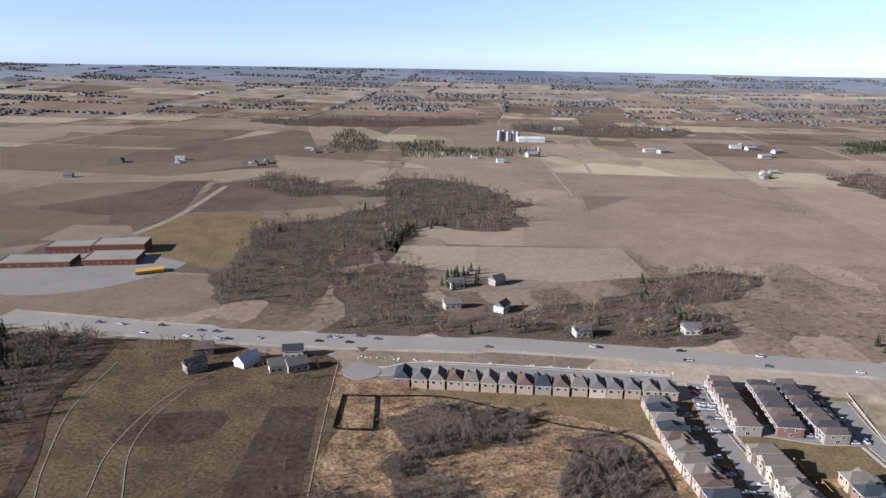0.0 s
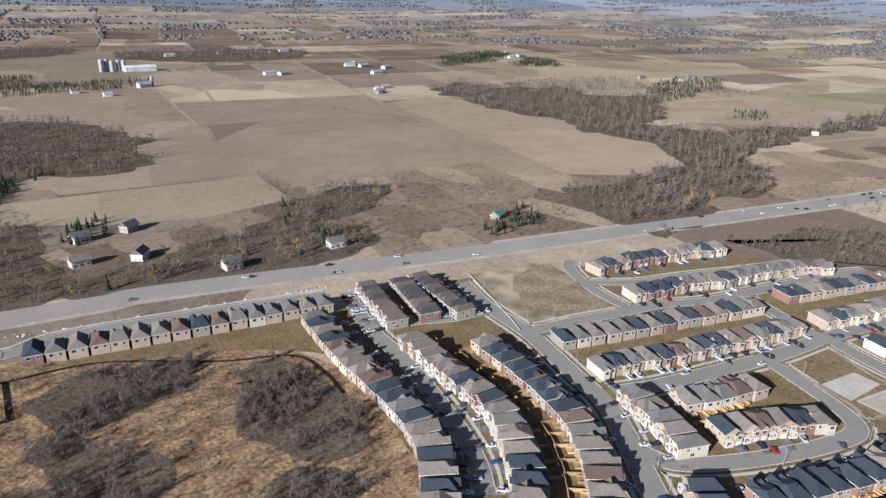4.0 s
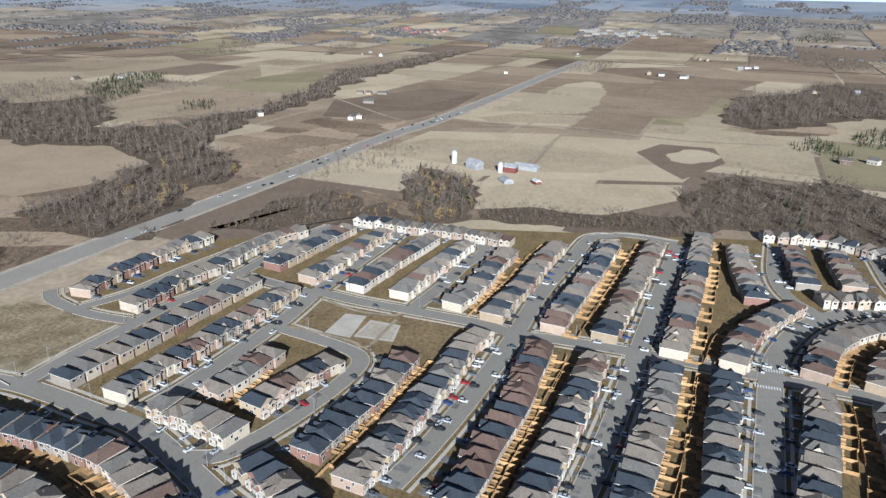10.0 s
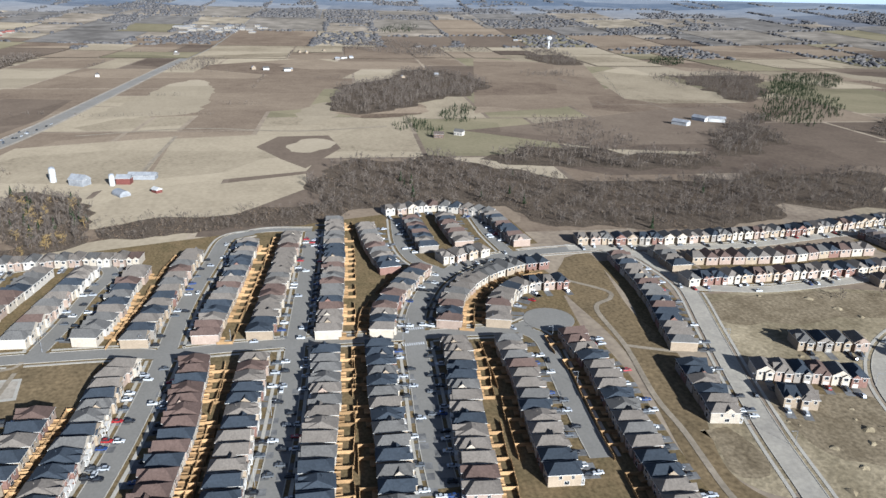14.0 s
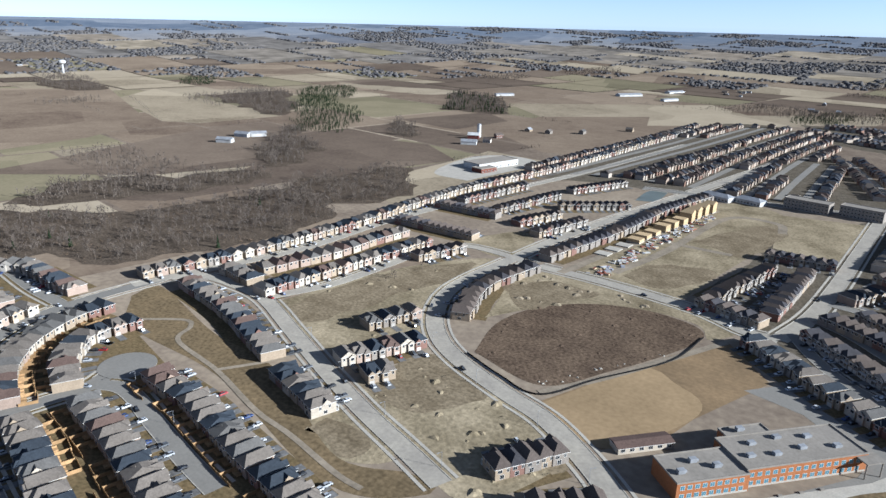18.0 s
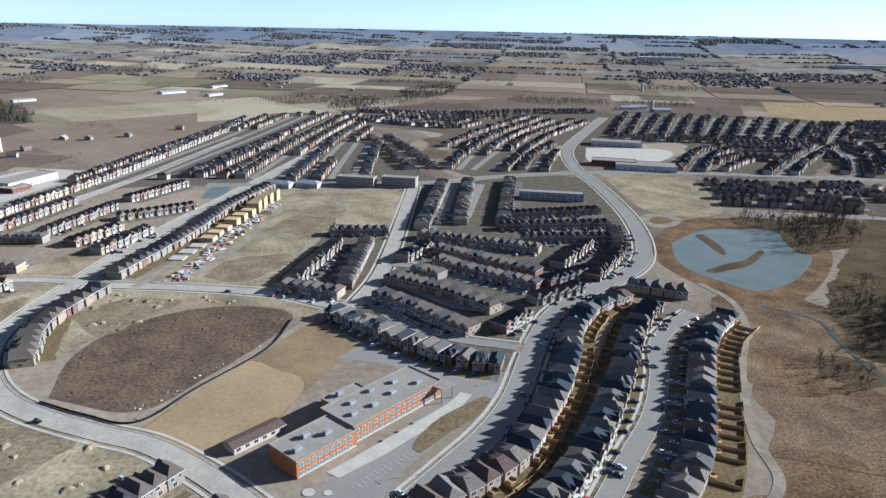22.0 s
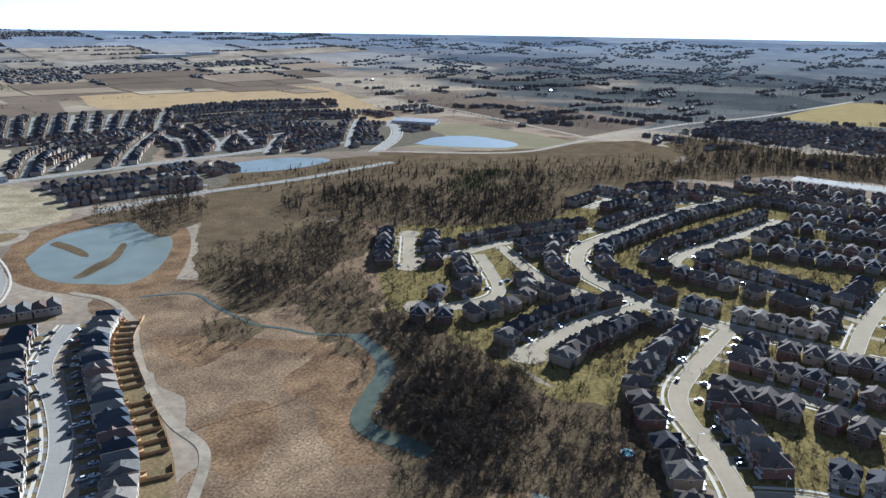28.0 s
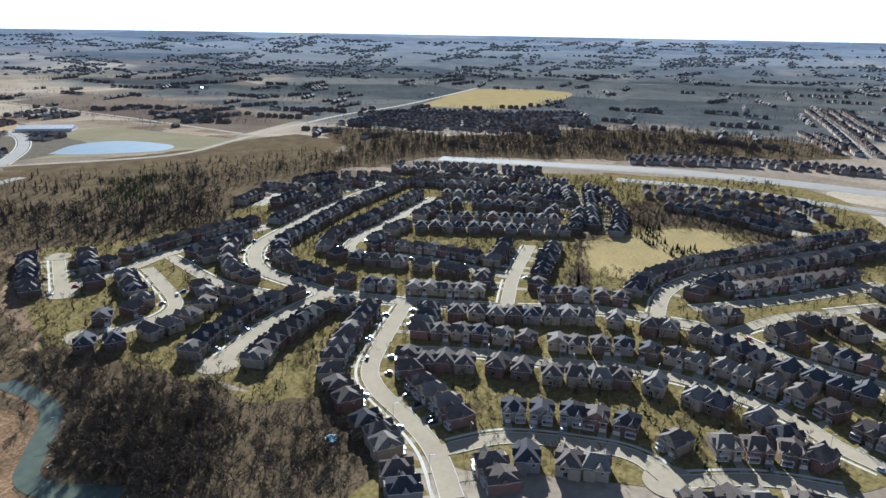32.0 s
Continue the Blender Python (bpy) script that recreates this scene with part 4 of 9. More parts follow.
street("road", 9.0, (370, -258), (357, -307), (358, -363), (359, -403), (347, -439), (317, -446), (276, -442), label="dusty pale street of the building site", mat=M_DUST)
street("road", 11.0, (88, -220), (112, -237), (146, -256), (177, -264), (216, -276), (244, -291), (268, -315), (287, -349), (294, -385), (296, -439), (298, -504), (296, -586), (288, -691), (279, -825), (266, -1031), label="dusty pale street of the building site", mat=M_DUST)
street("road", 11.0, (271, -442), (211, -445), (147, -441), (110, -428), (91, -429), label="dusty pale street of the building site", mat=M_DUST)
street("road", 11.0, (91, -429), (85, -483), (86, -558), (91, -669), (97, -796), label="dusty pale street of the building site", mat=M_DUST)
street("road", 13.0, (30, -228), (15, -254), (-2, -285), (-14, -318), (-23, -363), (-31, -398), (-44, -436), (-73, -480), (-111, -530), (-129, -589), (-134, -686), (-123, -816), (-103, -957), (-108, -1099), (-157, -1295), (-218, -1517))
street("road", 9.5, (-48, -237), (-63, -270), (-81, -309), (-93, -352), (-99, -389), (-112, -415), (-134, -445))
street("road", 8.0, (87, -444), (67, -416), (46, -395), (21, -384), (-16, -377))
street("road", 8.0, (82, -477), (58, -465), (24, -437), (-2, -433))
street("road", 8.0, (82, -515), (55, -510), (10, -481), (-34, -461))
street("road", 8.0, (71, -575), (12, -563), (-36, -566))
street("road", 8.0, (29, -663), (19, -818))
street("road", 8.0, (53, -650), (49, -816))
street("road", 11.0, (333, -760), (99, -811), (6, -862), (-98, -905), (-261, -933), (-585, -927))
street("road", 8.0, (221, -469), (214, -550), (213, -693), (170, -708), (156, -675), label="pale gravel road", walks=False, mat=M_PATH)
street("road", 7.0, (250, -572), (169, -577), label="pale gravel road", walks=False, mat=M_PATH)
street("road", 7.0, (251, -440), (247, -498), (237, -617), (231, -716), label="pale gravel road", walks=False, mat=M_PATH)
street("road", 12.0, (-705, -805), (-855, -658), (-1036, -649), (-1393, -635), (-1678, -579), (-2294, -536), label="pale gravel road", walks=False, mat=M_PATH)
street("road", 10.0, (-1325, -1478), (-1205, -1055), (-1082, -677), label="pale gravel road", walks=False, mat=M_PATH)
street("road", 14.0, (-702, -805), (-813, -883), (-903, -975), (-962, -1073))
street("road", 9.0, (-257, -718), (-350, -727), (-501, -713), (-661, -721))
ribbon("ground", smooth([(-976, -285), (-984, -104), (-990, 48), (-963, 185), (-932, 284)]), -20.5, 20.5, 0.045, M_GRAVEL)
street("highway", 32.0, (-976, -285), (-984, -104), (-990, 48), (-963, 185), (-932, 284), label="wide grey four-lane highway with gravel shoulders", walks=False, mat=M_ASPHALT)
street("road", 9.5, (-230, -60), (-259, -76), (-282, -97), (-304, -121), (-326, -134), (-364, -140), (-409, -145), (-425, -146), label="asphalt street, backlit tan glare in its colour, with pale kerbs", mat=M_OLDROAD)
street("road", 9.5, (-306, 115), (-319, 99), (-340, 83), (-355, 58), (-366, 30), (-370, 0), (-363, -44), (-363, -80), (-353, -127), label="asphalt street, backlit tan glare in its colour, with pale kerbs", mat=M_OLDROAD)
street("road", 10.5, (-785, -293), (-671, -309), (-553, -312), (-500, -307), (-455, -278), (-435, -238), (-423, -201), (-425, -147), (-437, -78), (-450, -22), (-448, 19), (-438, 60), (-408, 94), (-387, 137), label="asphalt street, backlit tan glare in its colour, with pale kerbs", mat=M_OLDROAD)
street("road", 9.0, (-303, -216), (-338, -218), (-376, -215), (-422, -205), label="asphalt street, backlit tan glare in its colour, with pale kerbs", mat=M_OLDROAD)
street("road", 9.0, (-310, -312), (-325, -296), (-366, -290), (-404, -330), (-427, -360), label="asphalt street, backlit tan glare in its colour, with pale kerbs", mat=M_OLDROAD)
street("road", 9.0, (-363, -379), (-428, -445), label="asphalt street, backlit tan glare in its colour, with pale kerbs", mat=M_OLDROAD)
street("road", 9.0, (-372, -390), (-416, -372), (-463, -366), (-518, -348), (-564, -330), label="asphalt street, backlit tan glare in its colour, with pale kerbs", mat=M_OLDROAD)
street("road", 9.0, (-436, -79), (-500, -86), (-585, -87), label="asphalt street, backlit tan glare in its colour, with pale kerbs", mat=M_OLDROAD)
street("road", 8.5, (-514, -217), (-526, -233), (-560, -237), (-626, -228), (-732, -219), label="asphalt street, backlit tan glare in its colour, with pale kerbs", mat=M_OLDROAD)
street("road", 8.5, (-514, -217), (-516, -159), (-497, -87), label="asphalt street, backlit tan glare in its colour, with pale kerbs", mat=M_OLDROAD)
street("road", 9.5, (-448, 19), (-500, 26), (-547, 52), (-592, 99), (-702, 222), label="asphalt street, backlit tan glare in its colour, with pale kerbs", mat=M_OLDROAD)
street("road", 9.0, (-259, -76), (-280, -47), (-285, -9), (-282, 11), (-268, 25), label="asphalt street, backlit tan glare in its colour, with pale kerbs", mat=M_OLDROAD)
street("road", 8.5, (-771, 76), (-737, 117), (-707, 153), label="asphalt street, backlit tan glare in its colour, with pale kerbs", mat=M_OLDROAD)
street("road", 8.5, (-616, -224), (-634, -144), (-651, -65), label="asphalt street, backlit tan glare in its colour, with pale kerbs", mat=M_OLDROAD)
street("road", 8.5, (-717, -221), (-730, -148), (-727, -68), label="asphalt street, backlit tan glare in its colour, with pale kerbs", mat=M_OLDROAD)
street("road", 8.5, (-810, -272), (-815, -166), (-830, -79), label="asphalt street, backlit tan glare in its colour, with pale kerbs", mat=M_OLDROAD)
street("road", 8.5, (-497, 133), (-521, 173), label="asphalt street, backlit tan glare in its colour, with pale kerbs", mat=M_OLDROAD)
street("road", 8.5, (-632, -383), (-684, -385), label="asphalt street, backlit tan glare in its colour, with pale kerbs", mat=M_OLDROAD)
street("road", 5.0, (733, 133), (810, 129), (936, 120), label="pale gravel road", walks=False, mat=M_PATH)
street("road", 6.0, (955, 242), (986, 105), (949, -30), (965, -155), label="pale gravel road", walks=False, mat=M_PATH)
street("road", 4.0, (183, 1291), (179, 1063), (178, 937), label="pale gravel road", walks=False, mat=M_PATH)
street("road", 8.0, (-314, 691), (-302, 785), (-305, 968), label="pale gravel road", walks=False, mat=M_PATH)
street("path", 3, (401, -180), (376, -202), (364, -199), (352, -184), (305, -179), (256, -169), (227, -167), (191, -162), (175, -162), label="winding pale park path", walks=False, mat=M_PATH)
street("path", 3, (305, -179), (294, -201), (289, -215), label="winding pale park path", walks=False, mat=M_PATH)
street("path", 5, (-86, -215), (-106, -235), (-124, -261), (-125, -295), (-138, -354), (-154, -400), (-162, -418), (-167, -468), (-154, -503), label="gravel trail behind the yards", walks=False, mat=M_PATH)
ribbon("ground", smooth([(-249, -305), (-245, -284), (-234, -262), (-207, -244), (-190, -232), (-186, -217), (-190, -202), (-192, -187)]), -7.5, 7.0, 0.115, M_MEADOW)
street("water", 10.0, (-250, -308), (-245, -284), (-234, -262), (-207, -244), (-190, -232), (-186, -217), (-190, -202), (-192, -187), label="grey-green creek winding past the meadow", walks=False, mat=M_CREEK)
street("water", 2.6, (-185, -462), (-213, -442), (-213, -408), (-215, -367), (-226, -344), (-232, -328), (-250, -308), label="narrow dark creek in the meadow", walks=False, mat=M_CREEK)
street("path", 2.2, (-128, -280), (-146, -277), (-174, -270), (-198, -275), (-223, -286), label="pale trodden track across the meadow", walks=False, mat=M_MEADOW)
street("road", 5.0, (1104, 534), (957, 367), (959, 333), label="pale gravel road", walks=False, mat=M_PATH)
street("road", 9.0, (357, 190), (365, 232), (370, 249))
street("road", 8.0, (523, 39), (538, 12), (533, -25))
street("road", 8.5, (-474, 43), (-514, 111), (-573, 187), label="asphalt street, backlit tan glare in its colour, with pale kerbs", mat=M_OLDROAD)
street("road", 8.5, (-268, 25), (-281, 62), (-282, 95), label="asphalt street, backlit tan glare in its colour, with pale kerbs", mat=M_OLDROAD)
street("road", 8.5, (-457, -362), (-417, -293), (-408, -246), label="asphalt street, backlit tan glare in its colour, with pale kerbs", mat=M_OLDROAD)
street("road", 8.5, (-735, -381), (-789, -347), (-785, -293), label="asphalt street, backlit tan glare in its colour, with pale kerbs", mat=M_OLDROAD)
street("road", 8.5, (-871, -317), (-893, -228), (-896, -123), label="asphalt street, backlit tan glare in its colour, with pale kerbs", mat=M_OLDROAD)
street("road", 8.5, (-688, -421), (-699, -349), (-744, -313), label="asphalt street, backlit tan glare in its colour, with pale kerbs", mat=M_OLDROAD)
street("road", 8.5, (-461, 157), (-492, 136), (-482, 106), (-439, 63), label="asphalt street, backlit tan glare in its colour, with pale kerbs", mat=M_OLDROAD)
street("road", 12.0, (-908, -30), (-899, 79), (-868, 169), (-822, 254))
street("path", 5, (164, -276), (145, -317), (120, -385), (110, -412), label="gravel berm beside the basin", walks=False, mat=M_PATH)
street("path", 2.4, (350, 180), (343, 155), (345, 134), (351, 131), label="pale park path", walks=False, mat=M_PATH)
street("path", 2.4, (312, 184), (310, 162), (307, 143), (304, 134), (340, 131), label="pale park path", walks=False, mat=M_PATH)
street("ground", 7, (-209, 410), (-208, 378), (-209, 349), (-202, 318), (-189, 287), (-180, 257), (-178, 238), label="dark drainage ditch", walks=False, mat=M_PLOUGH)
street("ground", 0.5, (-123, 390), (-147, 345), (-154, 293), (-147, 253), label="pale tyre rut across the meadow", walks=False, mat=M_PATH)
street("ground", 0.5, (-140, 352), (-146, 320), (-144, 288), (-132, 253), label="pale tyre rut across the meadow", walks=False, mat=M_PATH)
street("ground", 0.5, (-194, 387), (-192, 330), (-178, 278), (-168, 252), label="pale tyre rut across the meadow", walks=False, mat=M_PATH)
street("ground", 0.6, (-62, 392), (-59, 323), (-55, 256), label="pale tyre rut across the meadow", walks=False, mat=M_PATH)

kerbs_and_walks()


# ---- houses ----
LABELS = {"charcoal": "charcoal", "grey": "grey", "taupe": "taupe", "brown": "brown", "dark": "near-black", "umber": "dark umber"}
first_house = {}


def window_mesh(w, h):
    s = Shape()
    s.box(-w / 2 - 0.12, w / 2 + 0.12, -0.02, 0.05, -0.12, h + 0.12, 0)
    s.add([(-w / 2, 0.055, 0), (w / 2, 0.055, 0), (w / 2, 0.055, h), (-w / 2, 0.055, h)], [(1, 0, 3, 2)], 1)
    s.box(-0.03, 0.03, 0.05, 0.075, 0, h, 0)
    return s.mesh("window", M_TRIM, M_GLASS)


WINDOWS = {"tall": window_mesh(1.1, 1.5), "wide": window_mesh(1.9, 1.5), "patio": window_mesh(1.8, 2.0), "small": window_mesh(0.8, 1.1)}


def house_list(form, roof, wall, w, d, detail, end=False):
    """The parts of a house: name, shape, materials, label, pose. The front looks along +y."""
    out = []
    hw, hd, e = w / 2, d / 2, 5.7
    s = Shape()
    s.box(-hw, hw, -hd, hd, 0, e)
    flip = -1 if form % 2 else 1
    gx0, gx1 = sorted((flip * (-hw + 0.15), flip * (-hw + 3.9)))
    s.box(gx0, gx1, hd, hd + 1.1, 0, e - 0.3)
    if w > 9:
        s.box(min(0, flip * hw * 0.9), max(0, flip * hw * 0.9), -hd - 1.2, -hd, 0, e - 0.4)
    out.append(("body", s, (WALLS[wall],), "", None))
    s, o = Shape(), 0.45
    up = 0.36 * w
    kind = form // 2
    if kind == 0:      # long hip, one street gable
        s.prism(-hw - o, hw + o, -hd - o, hd + o, e, up, "y", hw * 0.95, hw * 0.95)
        s.prism(gx0 - 0.3, gx1 + 0.3, hd - 3.5, hd + 1.5, e - 0.25, 1.9, "y", 0.0, 0.0)
    elif kind == 1:    # hip with a cross gable to one side
        s.prism(-hw - o, hw + o, -hd - o, hd + o, e, up, "y", hw * 0.9, hw * 0.9)
        s.prism(min(0, flip * (hw + o)), max(0, flip * (hw + o)), -1.0, 4.2, e, up * 0.86, "x", 0.0, 0.0)
        s.prism(gx0 - 0.3, gx1 + 0.3, hd - 3.0, hd + 1.5, e - 0.25, 1.7, "y", 0.0, 1.6)
    elif kind == 2:    # gable to the street with a hipped rear
        s.prism(-hw - o, hw + o, -hd - o, hd + o, e, up, "y", hw * 0.9, 0.0)
        s.prism(gx0 - 0.3, gx1 + 0.3, hd - 2.5, hd + 1.5, e - 0.35, 1.5, "y", 0.0, 0.0)
    else:              # ridge along the street, two gables
        s.prism(-hw - o, hw + o, -hd - o, hd + o, e, up * 0.95, "x", hw * 0.55, hw * 0.55)
        s.prism(gx0 - 0.3, gx1 + 0.3, 0, hd + 1.5, e - 0.1, 2.0, "y", 0.0, 0.0)
        q0, q1 = sorted((flip * 0.6, flip * (hw - 0.1)))
        s.prism(q0, q1, 0, hd + 0.6, e - 0.1, 1.5, "y", 0.0, 0.0)
    if detail:
        s.box(-0.12, 0.12, -2.1, -1.86, e + up - 0.5, e + up + 0.3, 0)
    s.i = [2 if i == 1 and len(f) == 3 else i for f, i in zip(s.f, s.i)]    # gable faces in brick
    out.append(("roof", s, (ROOFS[roof], M_TRIM, WALLS[wall]), LABELS[roof] + " asphalt shingle roof", None))
    if w > 10.5:       # twin street gables, a rear gable and a cross gable
        for box, up_by, axis in (((-hw + 0.2, -0.6, hd - 4.5, hd + 1.4, e - 0.1), 2.5, "y"), ((0.4, hw - 0.4, hd - 4.0, hd + 0.9, e - 0.2), 2.0, "y"),
                                 ((-flip * 1.5 - 2.6, -flip * 1.5 + 2.6, -hd - 0.9, -hd + 4.0, e - 0.1), 2.2, "y"), ((-hw - 0.8, hw + 0.8, -1.6, 2.6, e - 0.1), 2.1, "x")):
            s = Shape()
            s.prism(*box, up_by, axis, 0.0, 0.0)
            s.i = [2 if i == 1 and len(f) == 3 else i for f, i in zip(s.f, s.i)]
            out.append(("gable_roof", s, (ROOFS[roof], M_TRIM, WALLS[wall]), "", None))
    gc, gw = flip * (-hw + 2.05), (2.6 if w < 9 else 3.3)
    s = Shape()
    s.box(gc - gw / 2, gc + gw / 2, hd + 1.1, hd + 1.16, 0, 2.2)
    if detail:
        for k in range(1, 4):
            s.box(gc - gw / 2 + 0.1, gc + gw / 2 - 0.1, hd + 1.16, hd + 1.18, 0.55 * k - 0.06, 0.55 * k + 0.36)
    out.append(("garage_door", s, (M_GARAGE,), "pale panelled garage door", None))
    up_z = 3.4
    turn = pose(0, 0, 0, 0, 0, 180)

    def win(size, at, label=""):
        out.append(("window", size, (M_TRIM, M_GLASS), label, at))
    win("wide", pose(flip * (-hw + 2.0), hd + 1.1, up_z))
    win("tall", pose(flip * (hw - 1.6), hd, up_z))
    win("wide", pose(-hw * 0.45, -hd, up_z) @ turn)
    win("tall", pose(hw * 0.5, -hd, up_z) @ turn)
    if detail:
        win("patio", pose(-hw * 0.2, -hd, 0.5) @ turn, "sliding patio door")
        s = Shape()
        px0, px1 = sorted((flip * 0.5, flip * (hw - 0.1)))
        s.box(px0, px1, hd, hd + 1.5, 0, 0.45)
        s.box(px0, px1, hd, hd + 1.5, 2.75, 2.95)
        for q in (px0 + 0.15, px1 - 0.15):
            s.box(q - 0.12, q + 0.12, hd + 1.2, hd + 1.44, 0.45, 2.75)
        out.append(("porch", s, (M_TRIM,), "white front porch with posts", None))
        s = Shape()
        s.box(flip * 1.4 - 0.48, flip * 1.4 + 0.48, hd, hd + 0.06, 0.45, 2.55)
        out.append(("front_door", s, (M_DOOR,), "dark entry door", None))
        if end:
            for side in (-1, 1):
                win("tall", pose(side * hw, 3.2, up_z, 0, 0, -90 * side))
                win("tall", pose(side * hw, -1.8, up_z, 0, 0, -90 * side))
                win("wide", pose(side * hw, 0.9, 0.9, 0, 0, -90 * side))
        else:
            win("small", pose(flip * hw, 1.0, up_z, 0, 0, -90 * flip))
        s = Shape()
        dl = 8.2
        s.box(gc - 2.1, gc + 2.1, hd + 1.1, hd + 1.1 + dl, 0.0, 0.13)
        out.append(("driveway", s, (M_DRIVE if w < 10.5 else M_OLDROAD,), "short driveway before the garage", None))
    return out


def house(kind, m, w, d, form, roof, wall, group, end=False):
    key = (kind, round(w, 1), d, form, roof, wall, end)
    if key in first_house:
        return copy_thing(first_house[key], m)
    base = new("townhouse" if kind == "town" else "house")
    porch = None
    for name, s, mats, label, at in house_list(form, roof, wall, w, d, 1, end):
        ob = part(name, WINDOWS[s] if isinstance(s, str) else s.mesh(name, *mats), porch if name == "front_door" else base, label, at)
        porch = ob if name == "porch" else porch
    base.matrix_basis = m
    what = {"town": "attached two-storey townhouse", "old": "large two-storey house"}.get(kind, "two-storey house")
    tagged(base, f"{what} of {wall} brick with {LABELS[roof]} shingle roof", "house", group)
    first_house[key] = base
    return base


class Joined:
    """Many small buildings in one mesh, with a slot for each material."""

    def __init__(self):
        self.v, self.f, self.i, self.mats = [], [], [], []

    def add(self, m, v, f, i, mats):
        slots = []
        for q in mats:
            if q not in self.mats:
                self.mats.append(q)
            slots.append(self.mats.index(q))
        k = len(self.v)
        a = np.array(v) @ np.array(m.to_3x3()).T + np.array(m.translation)
        self.v += a.tolist()
        self.f += [tuple(q + k for q in t) for t in f]
        self.i += [slots[q] for q in i]

    def done(self, name, label, category):
        if self.v:
            tagged(new(name, raw_mesh(name, self.v, self.f, self.mats, self.i)), label, category, kind="stuff")


WINDOW_SHAPES = {}
for key, (ww, wh) in {"tall": (1.1, 1.5), "wide": (1.9, 1.5), "patio": (1.8, 2.0), "small": (0.8, 1.1)}.items():
    q = Shape()
    q.box(-ww / 2 - 0.12, ww / 2 + 0.12, -0.02, 0.05, -0.12, wh + 0.12, 0)
    q.add([(-ww / 2, 0.055, 0), (ww / 2, 0.055, 0), (ww / 2, 0.055, wh), (-ww / 2, 0.055, wh)], [(1, 0, 3, 2)], 1)
    WINDOW_SHAPES[key] = q
house_cache = {}


def house_into(rest, m, w, d, form, roof, wall):
    key = (round(w, 1), d, form, roof, wall)
    if key not in house_cache:
        j = Joined()
        for name, s, mats, label, at in house_list(form, roof, wall, w, d, 0):
            s = WINDOW_SHAPES[s] if isinstance(s, str) else s
            j.add(at or Matrix(), s.v, s.f, s.i, mats)
        house_cache[key] = j
    j = house_cache[key]
    rest.add(m, j.v, j.f, j.i, j.mats)


PALETTES = {
    "detached": (("charcoal", "tan"), ("grey", "cream"), ("taupe", "tan"), ("charcoal", "stone"), ("taupe", "pink"), ("taupe", "cream"), ("charcoal", "red"), ("grey", "tan"), ("brown", "pink")),
    "pale": (("grey", "white"), ("taupe", "white"), ("charcoal", "white"), ("grey", "cream"), ("brown", "cream"), ("taupe", "pink")),
    "brown": (("brown", "pink"), ("brown", "cream"), ("brown", "pink"), ("charcoal", "cream")),
    "town": (("dark", "stone"), ("umber", "tan"), ("dark", "red"), ("umber", "stone")),
    "old": (("umber", "umber"), ("dark", "umber"), ("umber", "red"), ("taupe", "tan"), ("dark", "stone"), ("umber", "tan")),
}
NEAR = {"detached": 304, "pale": 380, "brown": 320, "town": 450, "old": 376}    # metres from the middle of the plan
HOUSES = []          # x, y, angle, width, depth, kind, form
count = {}
fence_first = {}
lawn_level = [-0.03]
lots = Shape()
drives, old_drives = Shape(), Shape()


def place(kind, x, y, angle, w, d, rng, rest, group, end=False):
    roof, wall = rng.choice(PALETTES[kind])
    form = rng.choice((0, 1, 4, 5)) if kind == "town" else rng.randrange(8)
    m = pose(x, y, 0.02, 0, 0, angle)
    near = math.hypot(x, y) < NEAR[kind]
    if near:
        house(kind, m, w, d, form, roof, wall, group, end)
        count[kind] = count.get(kind, 0) + 1
    else:
        house_into(rest, m, w, d, form, roof, wall)
    HOUSES.append((x, y, angle, w, d, kind, form))
    return near


def quad(shape, m, x0, x1, y0, y1, z, k=0):
    c = [m @ Vector((a, b, z)) for a, b in ((x0, y0), (x1, y0), (x1, y1), (x0, y1))]
    shape.add(c, [(0, 1, 2, 3)], k)


